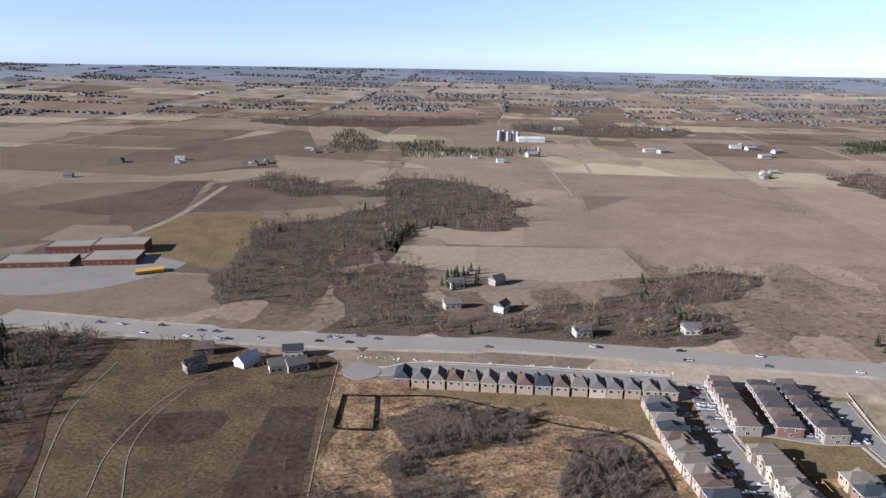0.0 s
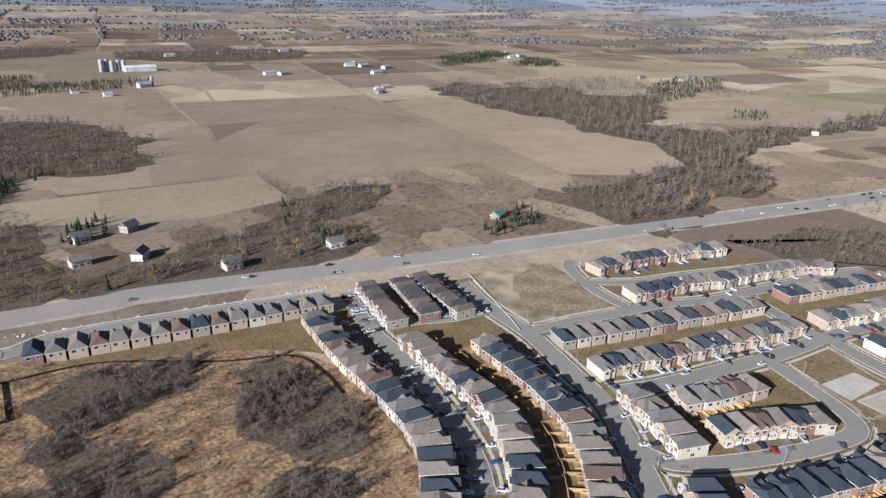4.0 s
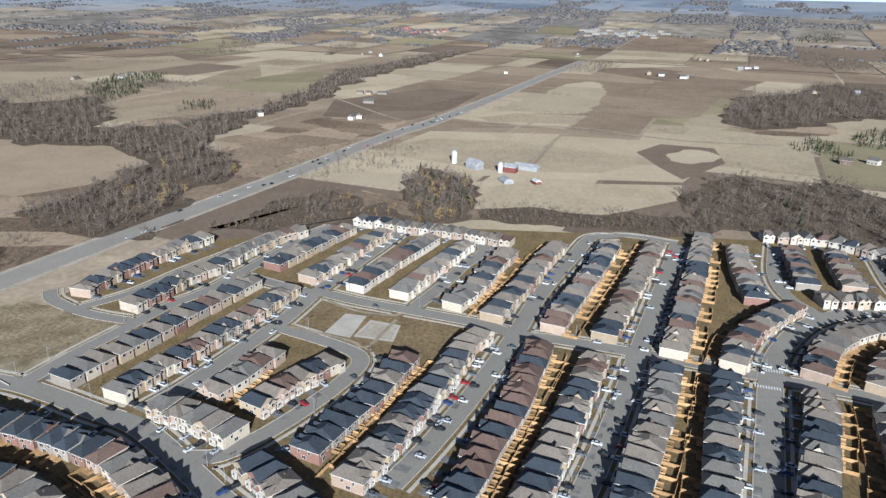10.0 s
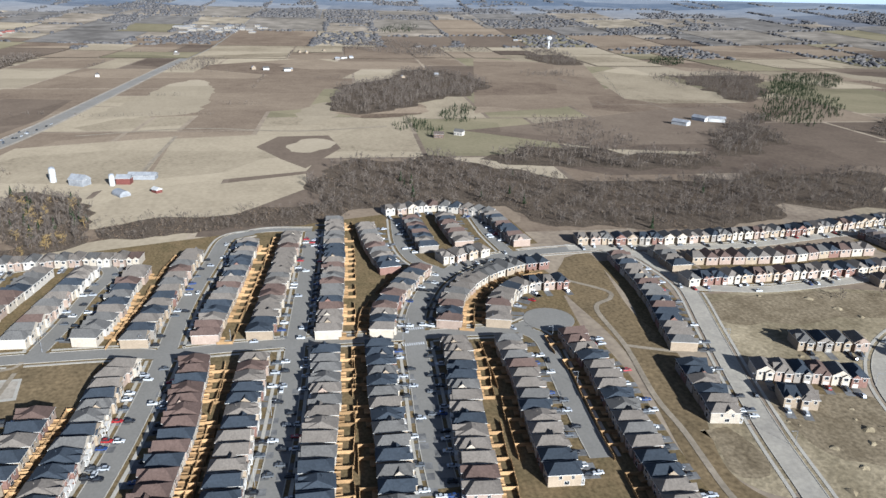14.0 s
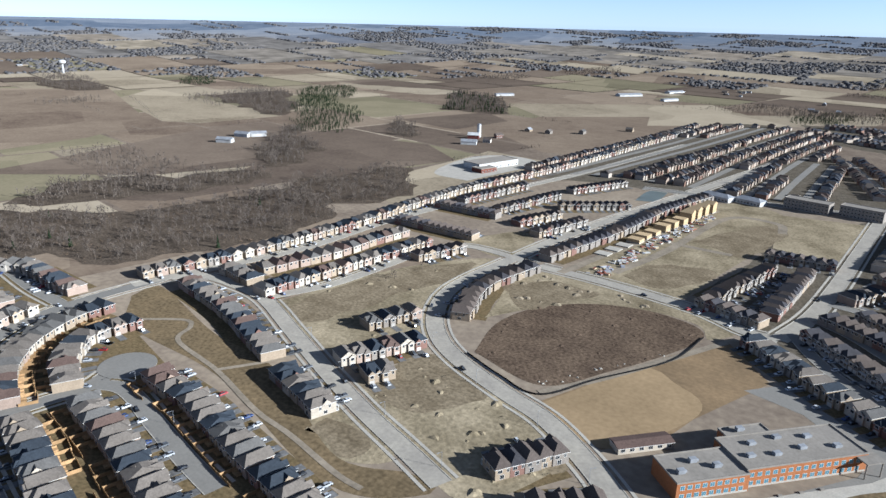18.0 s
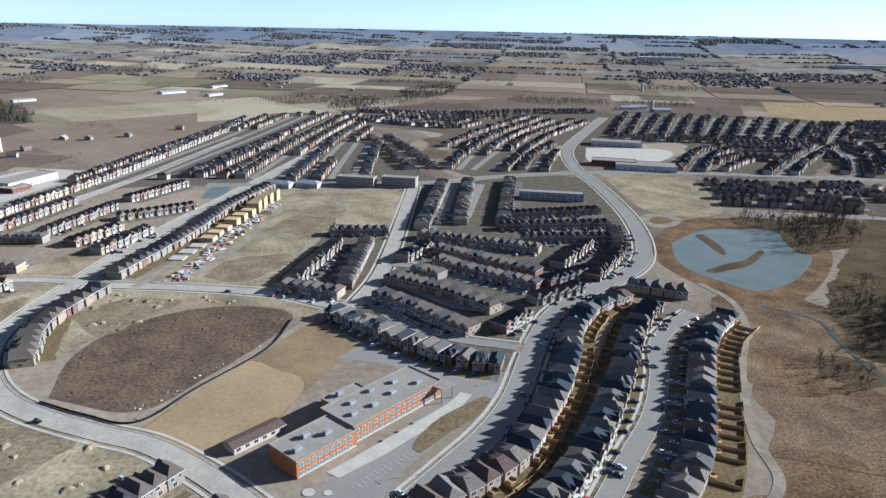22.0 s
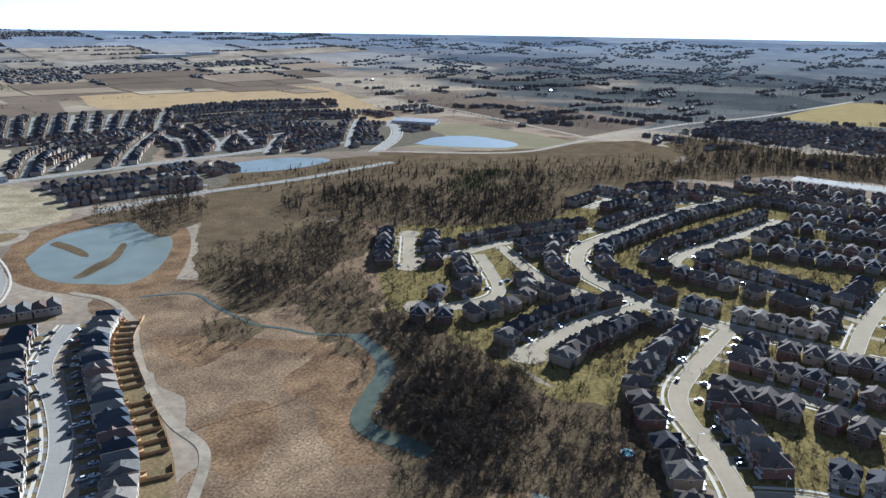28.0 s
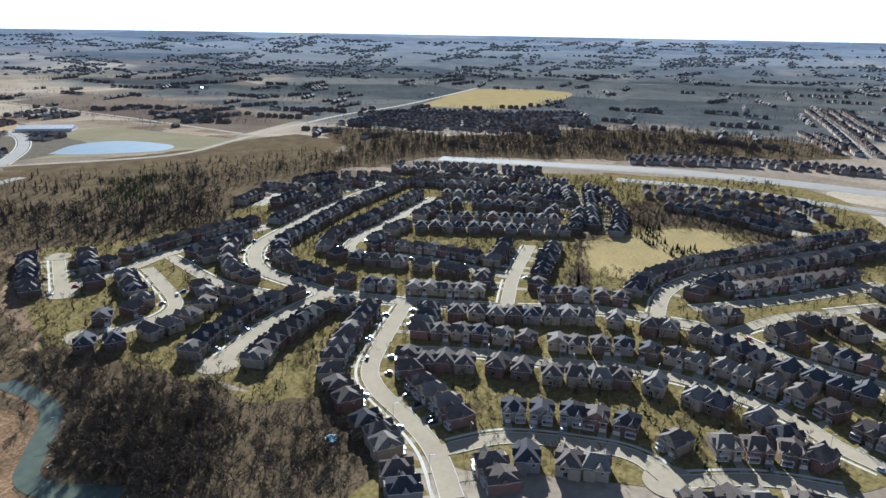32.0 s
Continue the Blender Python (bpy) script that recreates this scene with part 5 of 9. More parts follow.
def row(kind, pitch, front, *points, fence=False, group="houses of the estate", depth=13.2, yard=7.9):
    """Houses side by side along a line; front L or R says on which hand their street lies."""
    rng = random.Random(int(points[0][0] * 7 + points[0][1] * 13))
    curve = smooth(points, 1.0)
    nrm = sides_of(curve)
    n = max(2, round((len(curve) - 1) / pitch) + 1)
    s = 1 if front == "L" else -1
    w = pitch + 0.02 if kind == "town" else pitch - 1.5 if kind != "brown" else pitch - 0.5
    rest = Joined()
    holder = None
    for i in range(n):
        k = min(len(curve) - 1, round(i * (len(curve) - 1) / (n - 1)))
        c, q = curve[k], nrm[k] * s
        c = c + q * rng.uniform(-0.5, 0.5)
        a = math.degrees(math.atan2(q.y, q.x)) - 90
        near = place(kind, c.x, c.y, a, w, depth if kind != "town" else 11.5, rng, rest, group, i in (0, n - 1))
        m = pose(c.x, c.y, 0, 0, 0, a)
        side = -1 if HOUSES[-1][6] % 2 == 0 else 1
        dx = side * (w / 2 - 2.05)
        if not near:
            quad(drives, m, dx - 2.1, dx + 2.1, depth / 2 + 1, depth / 2 + 9.3, 0.128)
        if rng.random() < 0.75:
            CAR_SPOTS.append((m @ pose(dx + rng.uniform(-0.7, 0.7), depth / 2 + rng.uniform(3.6, 4.4), 0.155, 0, 0, rng.choice((0, 180)) + rng.uniform(-4, 4)), c.length))
        if rng.random() < 0.3:
            CAR_SPOTS.append((m @ pose(dx + rng.uniform(-0.7, 0.7), depth / 2 + 8.9, 0.155, 0, 0, rng.choice((0, 180)) + rng.uniform(-4, 4)), c.length))
        if fence:
            if holder is None:
                holder = tagged(new("fence"), "orange-brown cedar board fence round back yards", "fence", "yard fences")
            key = (round(pitch, 1), yard)
            if key not in fence_first:
                g = Shape()
                g.box(-pitch / 2, pitch / 2, -6 - yard, -5.9 - yard, 0, 1.75)
                g.box(-pitch / 2 - 0.05, -pitch / 2 + 0.05, -5.9 - yard, -5.5, 0, 1.75)
                for h in range(4):
                    g.box(-pitch / 2 + h * pitch / 4 - 0.07, -pitch / 2 + h * pitch / 4 + 0.07, -6.08 - yard, -5.82 - yard, 0, 1.9)
                g.box(-pitch / 2 + 1.6, -pitch / 2 + 5.6, -9.2, -6.0, 0.7, 0.85)
                for h in (1.7, 5.5):
                    g.box(-pitch / 2 + h - 0.08, -pitch / 2 + h + 0.08, -9.15, -6.0, 0.85, 1.7)
                fence_first[key] = g.mesh("fence_panel", M_WOOD)
            if rng.random() < 0.14:
                continue
            part("fence_panel", fence_first[key], holder, at=m)
    rest.done("far_houses", "row of two-storey brick houses with dark shingle roofs", "houses")
    lawn_level[0] += 0.0009
    back = 15 if yard < 9 else 20.5
    ribbon("lawn", curve, -back if s > 0 else -16, 16 if s > 0 else back, lawn_level[0], None, 0, lots)


def both_sides(kind, pitch, offset, w, d, *points, skip=9.0, group="houses of the old quarter"):
    """Houses along both sides of a street, kept clear of other streets and of each other."""
    rng = random.Random(int(points[0][0] * 3 + points[0][1] * 11))
    curve = smooth(points, 1.0)
    nrm = sides_of(curve)
    rest = Joined()
    for s in (1, -1):
        k = rng.uniform(3, 8)
        while k < len(curve) - 3:
            i = int(k)
            q = nrm[i] * s
            c = curve[i] + q * (offset + rng.uniform(-1.2, 1.2))
            a = math.degrees(math.atan2(-q.y, -q.x)) - 90
            k += pitch + rng.uniform(-1, 1)
            if not clear_of_streets(c.x, c.y, skip):
                continue
            if any((h[0] - c.x) ** 2 + (h[1] - c.y) ** 2 < ((h[3] + w) * 0.5 - 0.4) ** 2 for h in HOUSES):
                continue
            near = place(kind, c.x, c.y, a + rng.uniform(-2, 2), w, d, rng, rest, group)
            m = pose(c.x, c.y, 0, 0, 0, a)
            side = -1 if HOUSES[-1][6] % 2 == 0 else 1
            dx = side * (w / 2 - 2.05)
            if not near:
                quad(old_drives, m, dx - 2.6, dx + 2.6, d / 2 + 1, offset - 4.2, 0.128)
            if rng.random() < 0.45:
                CAR_SPOTS.append((m @ pose(dx + rng.uniform(-0.9, 0.9), d / 2 + rng.uniform(4.2, 6.0), 0.155, 0, 0, rng.choice((0, 180))), c.length))
    rest.done("far_houses", "large two-storey houses with dark umber roofs", "houses")


CAR_SPOTS = []
row("detached", 10.2, "L", (-21, 365), (56, 359), (127, 354))
row("detached", 9.4, "L", (116, 338), (115, 300), (118, 264), (120, 233), (118, 210), (110, 189), (103, 175))
row("detached", 9.4, "R", (153, 291), (154, 264), (156, 239), (157, 214), (150, 192), (141, 172), (128, 154), fence=True)
row("detached", 9.4, "L", (184, 269), (185, 242), (185, 215), (181, 191), (172, 169), (161, 150), (150, 135), fence=True)
row("town", 7, "R", (159, 364), (155, 315))
row("town", 6.5, "L", (180, 360), (175, 314))
row("town", 6.5, "L", (194, 362), (194, 308))
row("detached", 10.2, "R", (310, 324), (329, 325), (347, 324), (363, 321), (386, 319), (414, 312))
row("detached", 10.2, "R", (303, 282), (324, 279), (346, 278), (367, 271), (400, 269), (435, 262), (451, 253))
row("detached", 9.2, "L", (225, 254), (244, 251), (260, 248), (277, 245), (299, 243), (322, 239), (352, 234))
row("detached", 9.2, "L", (386, 235), (427, 228), (468, 220))
row("detached", 9.2, "R", (223, 223), (239, 221), (257, 218), (273, 215), (297, 213), (320, 209), (350, 207))
row("detached", 9.2, "R", (374, 204), (397, 199), (437, 196), (468, 191))
row("pale", 10, "L", (372, 169), (403, 164), (432, 159), (466, 152))
row("pale", 10, "R", (371, 139), (401, 135), (432, 130), (462, 125))
row("pale", 10, "L", (366, 103), (394, 97), (427, 95), (458, 91), fence=True)
row("detached", 10, "R", (359, 78), (387, 74), (418, 69), (458, 65), (483, 60), fence=True)
row("pale", 9.5, "R", (493, 219), (491, 196), (490, 162), (489, 135), (484, 97))
row("detached", 10, "L", (237, 181), (254, 177), (274, 175), fence=True)
row("detached", 10, "R", (234, 158), (254, 153), (277, 143))
row("detached", 10, "R", (219, 195), (217, 177), (212, 157))
row("detached", 9.6, "L", (212, 119), (232, 116), (257, 111), (291, 108), fence=True)
row("detached", 9.6, "R", (201, 96), (222, 93), (241, 91), (263, 88), (286, 85), (316, 83), (330, 79), fence=True)
row("detached", 9.6, "R", (196, 135), (189, 122), (178, 103))
row("brown", 9.2, "L", (201, 55), (212, 53), (233, 51), (266, 47), (296, 46), (325, 45), fence=True)
row("detached", 9.2, "L", (356, 42), (392, 37), (430, 31), (500, 22), fence=True)
row("detached", 9.2, "R", (200, 30), (227, 27), (255, 24), (287, 21), (323, 17), fence=True)
row("detached", 9.2, "R", (355, 14), (395, 8), (443, 1), (510, -8), fence=True)
row("detached", 9.2, "L", (201, -6), (230, -8), (261, -13), (295, -17), (324, -20), fence=True)
row("detached", 9.2, "L", (348, -23), (398, -29), (457, -36), (541, -44), fence=True)
row("detached", 9.2, "R", (202, -35), (235, -39), (268, -41), (302, -44), (325, -46), fence=True)
row("detached", 9.2, "R", (344, -51), (375, -59), (401, -73), (426, -89), fence=True)
row("detached", 9.2, "L", (204, -68), (241, -74), (275, -80), (305, -86), (320, -87), fence=True)
row("detached", 9.2, "L", (347, -91), (379, -103), (405, -125), (421, -152), (425, -175), fence=True)
row("detached", 9.2, "R", (208, -101), (239, -105), (277, -111), (316, -115), fence=True)
row("detached", 9.2, "R", (343, -118), (369, -128), (389, -149), (390, -175), fence=True)
row("detached", 9.2, "L", (317, -152), (281, -151), (254, -147), (226, -143), (199, -140), (181, -138), fence=True)
row("detached", 9.5, "R", (434, -70), (477, -66), (521, -65))
row("detached", 9.5, "L", (469, -105), (505, -105), (532, -105))
row("detached", 9.5, "R", (474, -132), (514, -132), (535, -133))
row("detached", 9.5, "R", (447, -112), (455, -141))
row("detached", 9.5, "L", (469, -176), (499, -175), (531, -174))
row("pale", 10, "R", (564, -91), (569, -130), (556, -156), (541, -172))
row("detached", 9, "L", (424, -234), (369, -227), (326, -216), (296, -207))
row("detached", 9, "L", (272, -198), (249, -193), (232, -189))
row("detached", 9.6, "R", (465, -224), (460, -254), (454, -303), (453, -359), (454, -416), (462, -488), (470, -606), (463, -710), (460, -850), (472, -1241))
row("detached", 10, "L", (411, -288), (407, -316), (403, -350), (405, -393), (403, -425))
row("detached", 10, "R", (377, -262), (376, -295), (374, -324), (373, -355), (371, -418))
row("detached", 10, "L", (428, -269), (399, -268))
row("town", 8, "R", (349, -389), (340, -427))
row("detached", 9.5, "R", (286, -274), (278, -303))
row("detached", 9.5, "R", (263, -232), (248, -274))
row("detached", 9.5, "R", (239, -229), (236, -236))
row("town", 8, "L", (141, -208), (129, -233))
row("town", 8, "L", (113, -196), (97, -213))
row("town", 9, "L", (252, -323), (268, -357), (272, -389), (269, -426))
row("town", 9, "L", (274, -459), (270, -504), (266, -550), (266, -599), (267, -671), (256, -751))
row("town", 6.5, "L", (431, -455), (352, -461))
row("town", 6.5, "L", (443, -525), (378, -531))
row("town", 8, "R", (438, -555), (430, -655))
row("town", 8, "R", (389, -551), (380, -640))
row("town", 8, "R", (348, -526), (337, -573))
row("town", 8, "R", (316, -509), (307, -569))
row("town", 6.5, "R", (351, -608), (303, -656))
row("town", 6.5, "R", (379, -676), (356, -751))
row("detached", 8.5, "R", (100, -409), (73, -391), (54, -377), (33, -364), (13, -353), (-4, -350))
row("town", 7.5, "R", (75, -443), (53, -426), (30, -408), (13, -394))
row("town", 6.5, "L", (74, -477), (42, -461), (17, -443), (0, -429))
row("town", 7.5, "R", (42, -521), (11, -499), (-31, -477))
row("town", 7.5, "R", (-6, -401), (-19, -420))
row("town", 7.5, "R", (-30, -449), (-60, -475))
row("town", 7.5, "R", (-51, -526), (-78, -583))
row("town", 7.5, "R", (45, -550), (-32, -505))
row("town", 7.5, "R", (63, -590), (-35, -563))
row("town", 7.5, "R", (144, -463), (134, -552))
row("town", 7.5, "L", (105, -460), (108, -562))
row("town", 7.5, "R", (145, -452), (107, -443))
row("town", 7.5, "R", (143, -590), (99, -597))
row("detached", 8, "R", (68, -618), (65, -808))
row("detached", 8, "L", (33, -640), (34, -821))
row("detached", 8, "R", (-7, -643), (-15, -836))
row("detached", 8, "R", (72, -526), (59, -557))
row("town", 7, "R", (-75, -501), (-103, -568), (-108, -631))
row("detached", 9.6, "L", (27, -219), (17, -231), (4, -242), (-13, -263), (-24, -291), (-34, -319), (-44, -359), (-51, -399), (-67, -437), (-90, -460), fence=True)
row("detached", 9.6, "R", (-16, -220), (-23, -232), (-36, -251), (-50, -283), (-61, -314), (-72, -346), (-82, -384), (-94, -419), (-106, -444), fence=True)
row("detached", 9.6, "L", (-102, -484), (-135, -474))
row("detached", 9.6, "L", (-67, -222), (-74, -234), (-88, -261), (-100, -294), (-111, -335), (-123, -377), (-136, -407), (-153, -432), fence=True, yard=13.5)
row("town", 7, "R", (-16, -672), (-101, -702))
row("town", 7, "R", (-7, -629), (-105, -651))
row("town", 7, "R", (-27, -593), (-101, -606))
row("town", 7, "R", (-40, -486), (-77, -518))
row("town", 7, "R", (56, -499), (40, -488))

# the old quarter: larger houses along winding streets
both_sides("old", 12.0, 20.5, 11.0, 12.5, (-230, -60), (-259, -76), (-282, -97), (-304, -121), (-326, -134), (-364, -140), (-409, -145), (-425, -146))
both_sides("old", 12.0, 20.5, 11.0, 12.5, (-306, 115), (-319, 99), (-340, 83), (-355, 58), (-366, 30), (-370, 0), (-363, -44), (-363, -80), (-353, -127))
both_sides("old", 12.0, 20.5, 11.0, 12.5, (-785, -293), (-671, -309), (-553, -312), (-500, -307), (-455, -278), (-435, -238), (-423, -201), (-425, -147), (-437, -78), (-450, -22), (-448, 19), (-438, 60), (-408, 94), (-387, 137))
both_sides("old", 12.0, 20.5, 11.0, 12.5, (-303, -216), (-338, -218), (-376, -215), (-422, -205))
both_sides("old", 12.0, 20.5, 11.0, 12.5, (-310, -312), (-325, -296), (-366, -290), (-404, -330), (-427, -360))
both_sides("old", 12.0, 20.5, 11.0, 12.5, (-363, -379), (-428, -445))
both_sides("old", 12.0, 20.5, 11.0, 12.5, (-372, -390), (-416, -372), (-463, -366), (-518, -348), (-564, -330))
both_sides("old", 12.0, 20.5, 11.0, 12.5, (-436, -79), (-500, -86), (-585, -87))
both_sides("old", 12.0, 20.5, 11.0, 12.5, (-514, -217), (-526, -233), (-560, -237), (-626, -228), (-732, -219))
both_sides("old", 12.0, 20.5, 11.0, 12.5, (-514, -217), (-516, -159), (-497, -87))
both_sides("old", 12.0, 20.5, 11.0, 12.5, (-448, 19), (-500, 26), (-547, 52), (-592, 99), (-702, 222))
both_sides("old", 12.0, 20.5, 11.0, 12.5, (-259, -76), (-280, -47), (-285, -9), (-282, 11), (-268, 25))
both_sides("old", 12.0, 20.5, 11.0, 12.5, (-771, 76), (-737, 117), (-707, 153))
both_sides("old", 12.0, 20.5, 11.0, 12.5, (-616, -224), (-634, -144), (-651, -65))
both_sides("old", 12.0, 20.5, 11.0, 12.5, (-717, -221), (-730, -148), (-727, -68))
both_sides("old", 12.0, 20.5, 11.0, 12.5, (-810, -272), (-815, -166), (-830, -79))
both_sides("old", 12.0, 20.5, 11.0, 12.5, (-497, 133), (-521, 173))
both_sides("old", 12.0, 20.5, 11.0, 12.5, (-632, -383), (-684, -385))
both_sides("old", 12.0, 20.5, 11.0, 12.5, (-474, 43), (-514, 111), (-573, 187))
both_sides("old", 12.0, 20.5, 11.0, 12.5, (-268, 25), (-281, 62), (-282, 95))
both_sides("old", 12.0, 20.5, 11.0, 12.5, (-717, -145), (-918, -195))
both_sides("old", 12.0, 20.5, 11.0, 12.5, (-457, -362), (-417, -293), (-408, -246))
both_sides("old", 12.0, 20.5, 11.0, 12.5, (-653, -60), (-830, -79))
both_sides("old", 12.0, 20.5, 11.0, 12.5, (-735, -381), (-789, -347), (-785, -293))
both_sides("old", 12.0, 20.5, 11.0, 12.5, (-833, -73), (-717, -38), (-631, -36))
both_sides("old", 12.0, 20.5, 11.0, 12.5, (-871, -317), (-893, -228), (-896, -123))
both_sides("old", 12.0, 20.5, 11.0, 12.5, (-688, -421), (-699, -349), (-744, -313))
both_sides("old", 12.0, 20.5, 11.0, 12.5, (-461, 157), (-492, 136), (-482, 106), (-439, 63))

tagged(new("lawn", lots.mesh("lawn", M_LAWN)), "dormant yellow-brown lawns round the houses", "lawn", kind="structure")
tagged(new("driveway", old_drives.mesh("driveway", M_OLDROAD)), "pale tan driveways of the old quarter", "driveway", kind="structure")
tagged(new("driveway", drives.mesh("driveway", M_DRIVE)), "short grey asphalt driveways before the garages", "driveway", kind="structure")


# ---- far estates: small joined houses ----
FAR_ROOF = island_material("far_shingle_roofs", ((0.06, 0.062, 0.07), (0.1, 0.086, 0.075), (0.075, 0.08, 0.09), (0.13, 0.11, 0.092), (0.085, 0.064, 0.055)))
FAR_WALL = island_material("far_brick_walls", ((0.4, 0.31, 0.23), (0.27, 0.17, 0.125), (0.52, 0.44, 0.35), (0.34, 0.27, 0.21)))


def district(label, angle, spacing, pitch, *poly, gap=0.06):
    rng = random.Random(int(poly[0][0] * 5 + poly[0][1]))
    s, lanes = Shape(), Shape()
    ca, sa = math.cos(radians(angle)), math.sin(radians(angle))
    pu = [(x * ca + y * sa, -x * sa + y * ca) for x, y in poly]
    u0, u1 = min(p[0] for p in pu), max(p[0] for p in pu)
    v0, v1 = min(p[1] for p in pu), max(p[1] for p in pu)
    v = v0 + spacing / 2
    while v < v1:
        run = []
        for off in (-spacing / 4 - 1.5, spacing / 4 + 1.5):
            u = u0 + rng.uniform(0, pitch)
            while u < u1:
                x, y = u * ca - (v + off) * sa, u * sa + (v + off) * ca
                u += pitch
                if rng.random() < gap or not inside(list(poly), np.array([x]), np.array([y]))[0] or not clear_of_streets(x, y, 9.0):
                    continue
                w, d, e = pitch - 1.4, 12.0, 5.6
                f = rng.random()
                q = Shape()
                q.box(-w / 2, w / 2, -d / 2, d / 2, 0, e, 1)
                q.prism(-w / 2 - 0.4, w / 2 + 0.4, -d / 2 - 0.4, d / 2 + 0.4, e, 0.36 * w, "y", w * 0.45 * (f < 0.6), w * 0.45 * (f > 0.3))
                g0 = rng.choice((-w / 2, -0.3))
                q.prism(g0, g0 + 4.2, d / 2 - 3, d / 2 + 1.6, e - 0.3, 1.7, "y")
                q.box(g0 + 0.2, g0 + 4.0, d / 2, d / 2 + 1.3, 0, e - 0.5, 1)
                m = pose(x, y, rise(x, y), 0, 0, angle + (180 if off > 0 else 0))
                k = len(s.v)
                s.v += [tuple(m @ Vector(p)) for p in q.v]
                s.f += [tuple(i + k for i in f4) for f4 in q.f]
                s.i += q.i
                run.append(u - pitch)
        if run:
            a, b = min(run), max(run)
            z = 0.06
            lanes.add([(a * ca - (v - 4) * sa, a * sa + (v - 4) * ca, z), (b * ca - (v - 4) * sa, b * sa + (v - 4) * ca, z),
                       (b * ca - (v + 4) * sa, b * sa + (v + 4) * ca, z), (a * ca - (v + 4) * sa, a * sa + (v + 4) * ca, z)], [(0, 1, 2, 3)])
        v += spacing
    if s.v:
        tagged(new("far_houses", s.mesh("far_houses", FAR_ROOF, FAR_WALL)), label, "houses", kind="stuff")
        tagged(new("road", lanes.mesh("road", M_ASPHALT)), "grey asphalt lanes between far rows of houses", "road", kind="structure")


def far_streets(label, pitch, *lines):
    """Streets of a far estate, each with small joined houses on both sides."""
    rng = random.Random(int(lines[0][0][0]))
    s, lanes = Shape(), Shape()
    curves = [smooth(p, 2.0) for p in lines]
    for c in curves:
        level[0] += 0.0008
        ribbon("", c, -4.2, 4.2, level[0], None, 0, lanes)
        STREETS.append((np.array([tuple(q) for q in c]), 4.2))
    taken = np.zeros((0, 2))
    for c in curves:
        nrm = sides_of(c)
        for side in (1, -1):
            k = rng.uniform(1, 4)
            while k < len(c) - 1:
                q = nrm[int(k)] * side
                p = c[int(k)] + q * (15.0 + rng.uniform(-0.8, 0.8))
                k += (pitch + rng.uniform(-0.4, 0.9)) / 2
                if not clear_of_streets(p.x, p.y, 7.5) or (len(taken) and ((taken - np.array(p)) ** 2).sum(1).min() < (pitch * 0.93) ** 2):
                    continue
                if len(HOUSE_XY) and ((HOUSE_XY - np.array(p)) ** 2).sum(1).min() < 130:
                    continue
                taken = np.vstack([taken, np.array(p)])
                w, d, e = pitch - rng.uniform(1.0, 1.8), rng.uniform(10.5, 13), rng.uniform(5.0, 6.0)
                f = rng.random()
                h = Shape()
                h.box(-w / 2, w / 2, -d / 2, d / 2, 0, e, 1)
                if f < 0.7:
                    h.prism(-w / 2 - 0.4, w / 2 + 0.4, -d / 2 - 0.4, d / 2 + 0.4, e, rng.uniform(0.3, 0.42) * w, "y", w * 0.45 * (f < 0.5), w * 0.45 * (f > 0.2))
                else:
                    h.prism(-w / 2 - 0.4, w / 2 + 0.4, -d / 2 - 0.4, d / 2 + 0.4, e, 0.3 * d, "x", w * 0.3 * (f > 0.85), w * 0.3)
                g0 = rng.choice((-w / 2, -0.3))
                h.prism(g0, g0 + 4.2, d / 2 - 3, d / 2 + 1.6, e - 0.3, 1.7, "y")
                h.box(g0 + 0.2, g0 + 4.0, d / 2, d / 2 + 1.3, 0, e - 0.5, 1)
                m = pose(p.x, p.y, rise(p.x, p.y), 0, 0, math.degrees(math.atan2(-q.y, -q.x)) - 90)
                i0 = len(s.v)
                s.v += [tuple(m @ Vector(v)) for v in h.v]
                s.f += [tuple(i + i0 for i in f4) for f4 in h.f]
                s.i += h.i
    tagged(new("far_houses", s.mesh("far_houses", FAR_ROOF, FAR_WALL)), label, "houses", kind="stuff")
    tagged(new("road", lanes.mesh("road", M_ASPHALT)), "grey asphalt lanes between far rows of houses", "road", kind="structure")


HOUSE_XY = np.array([(q[0], q[1]) for q in HOUSES])
far_streets("dense far rows of dark-roofed houses beyond the building site", 9.4,
            ((471, -748), (470, -897), (466, -1084), (473, -1320)),
            ((431, -766), (422, -922), (417, -1119), (413, -1389)),
            ((386, -794), (382, -956), (374, -1155), (366, -1423)),
            ((294, -802), (298, -935), (304, -1105), (298, -1371)),
            ((230, -799), (237, -921), (246, -1084), (245, -1239)),
            ((176, -826), (189, -947), (203, -1089)),
            ((199, -1147), (137, -996), (97, -889)),
            ((329, -1411), (205, -1343), (94, -1304), (50, -1375)),
            ((303, -1512), (107, -1484), (-87, -1567), (-205, -1609)),
            ((51, -901), (33, -1032), (-10, -1219), (-79, -1403)),
            ((6, -906), (-22, -1038), (-69, -1214), (-161, -1433)),
            ((69, -1078), (10, -1272), (-71, -1474)),
            ((450, -755), (446, -907), (441, -1099), (445, -1357)),
            ((409, -780), (403, -941), (395, -1134), (391, -1410)),
            ((342, -798), (339, -943), (338, -1129), (332, -1401)),
            ((261, -802), (265, -926), (275, -1097), (272, -1310)),
            ((200, -811), (212, -936), (224, -1087)),
            ((32, -903), (5, -1035), (-40, -1216), (-119, -1418)),
            ((231, -1436), (102, -1410), (-12, -1474)))
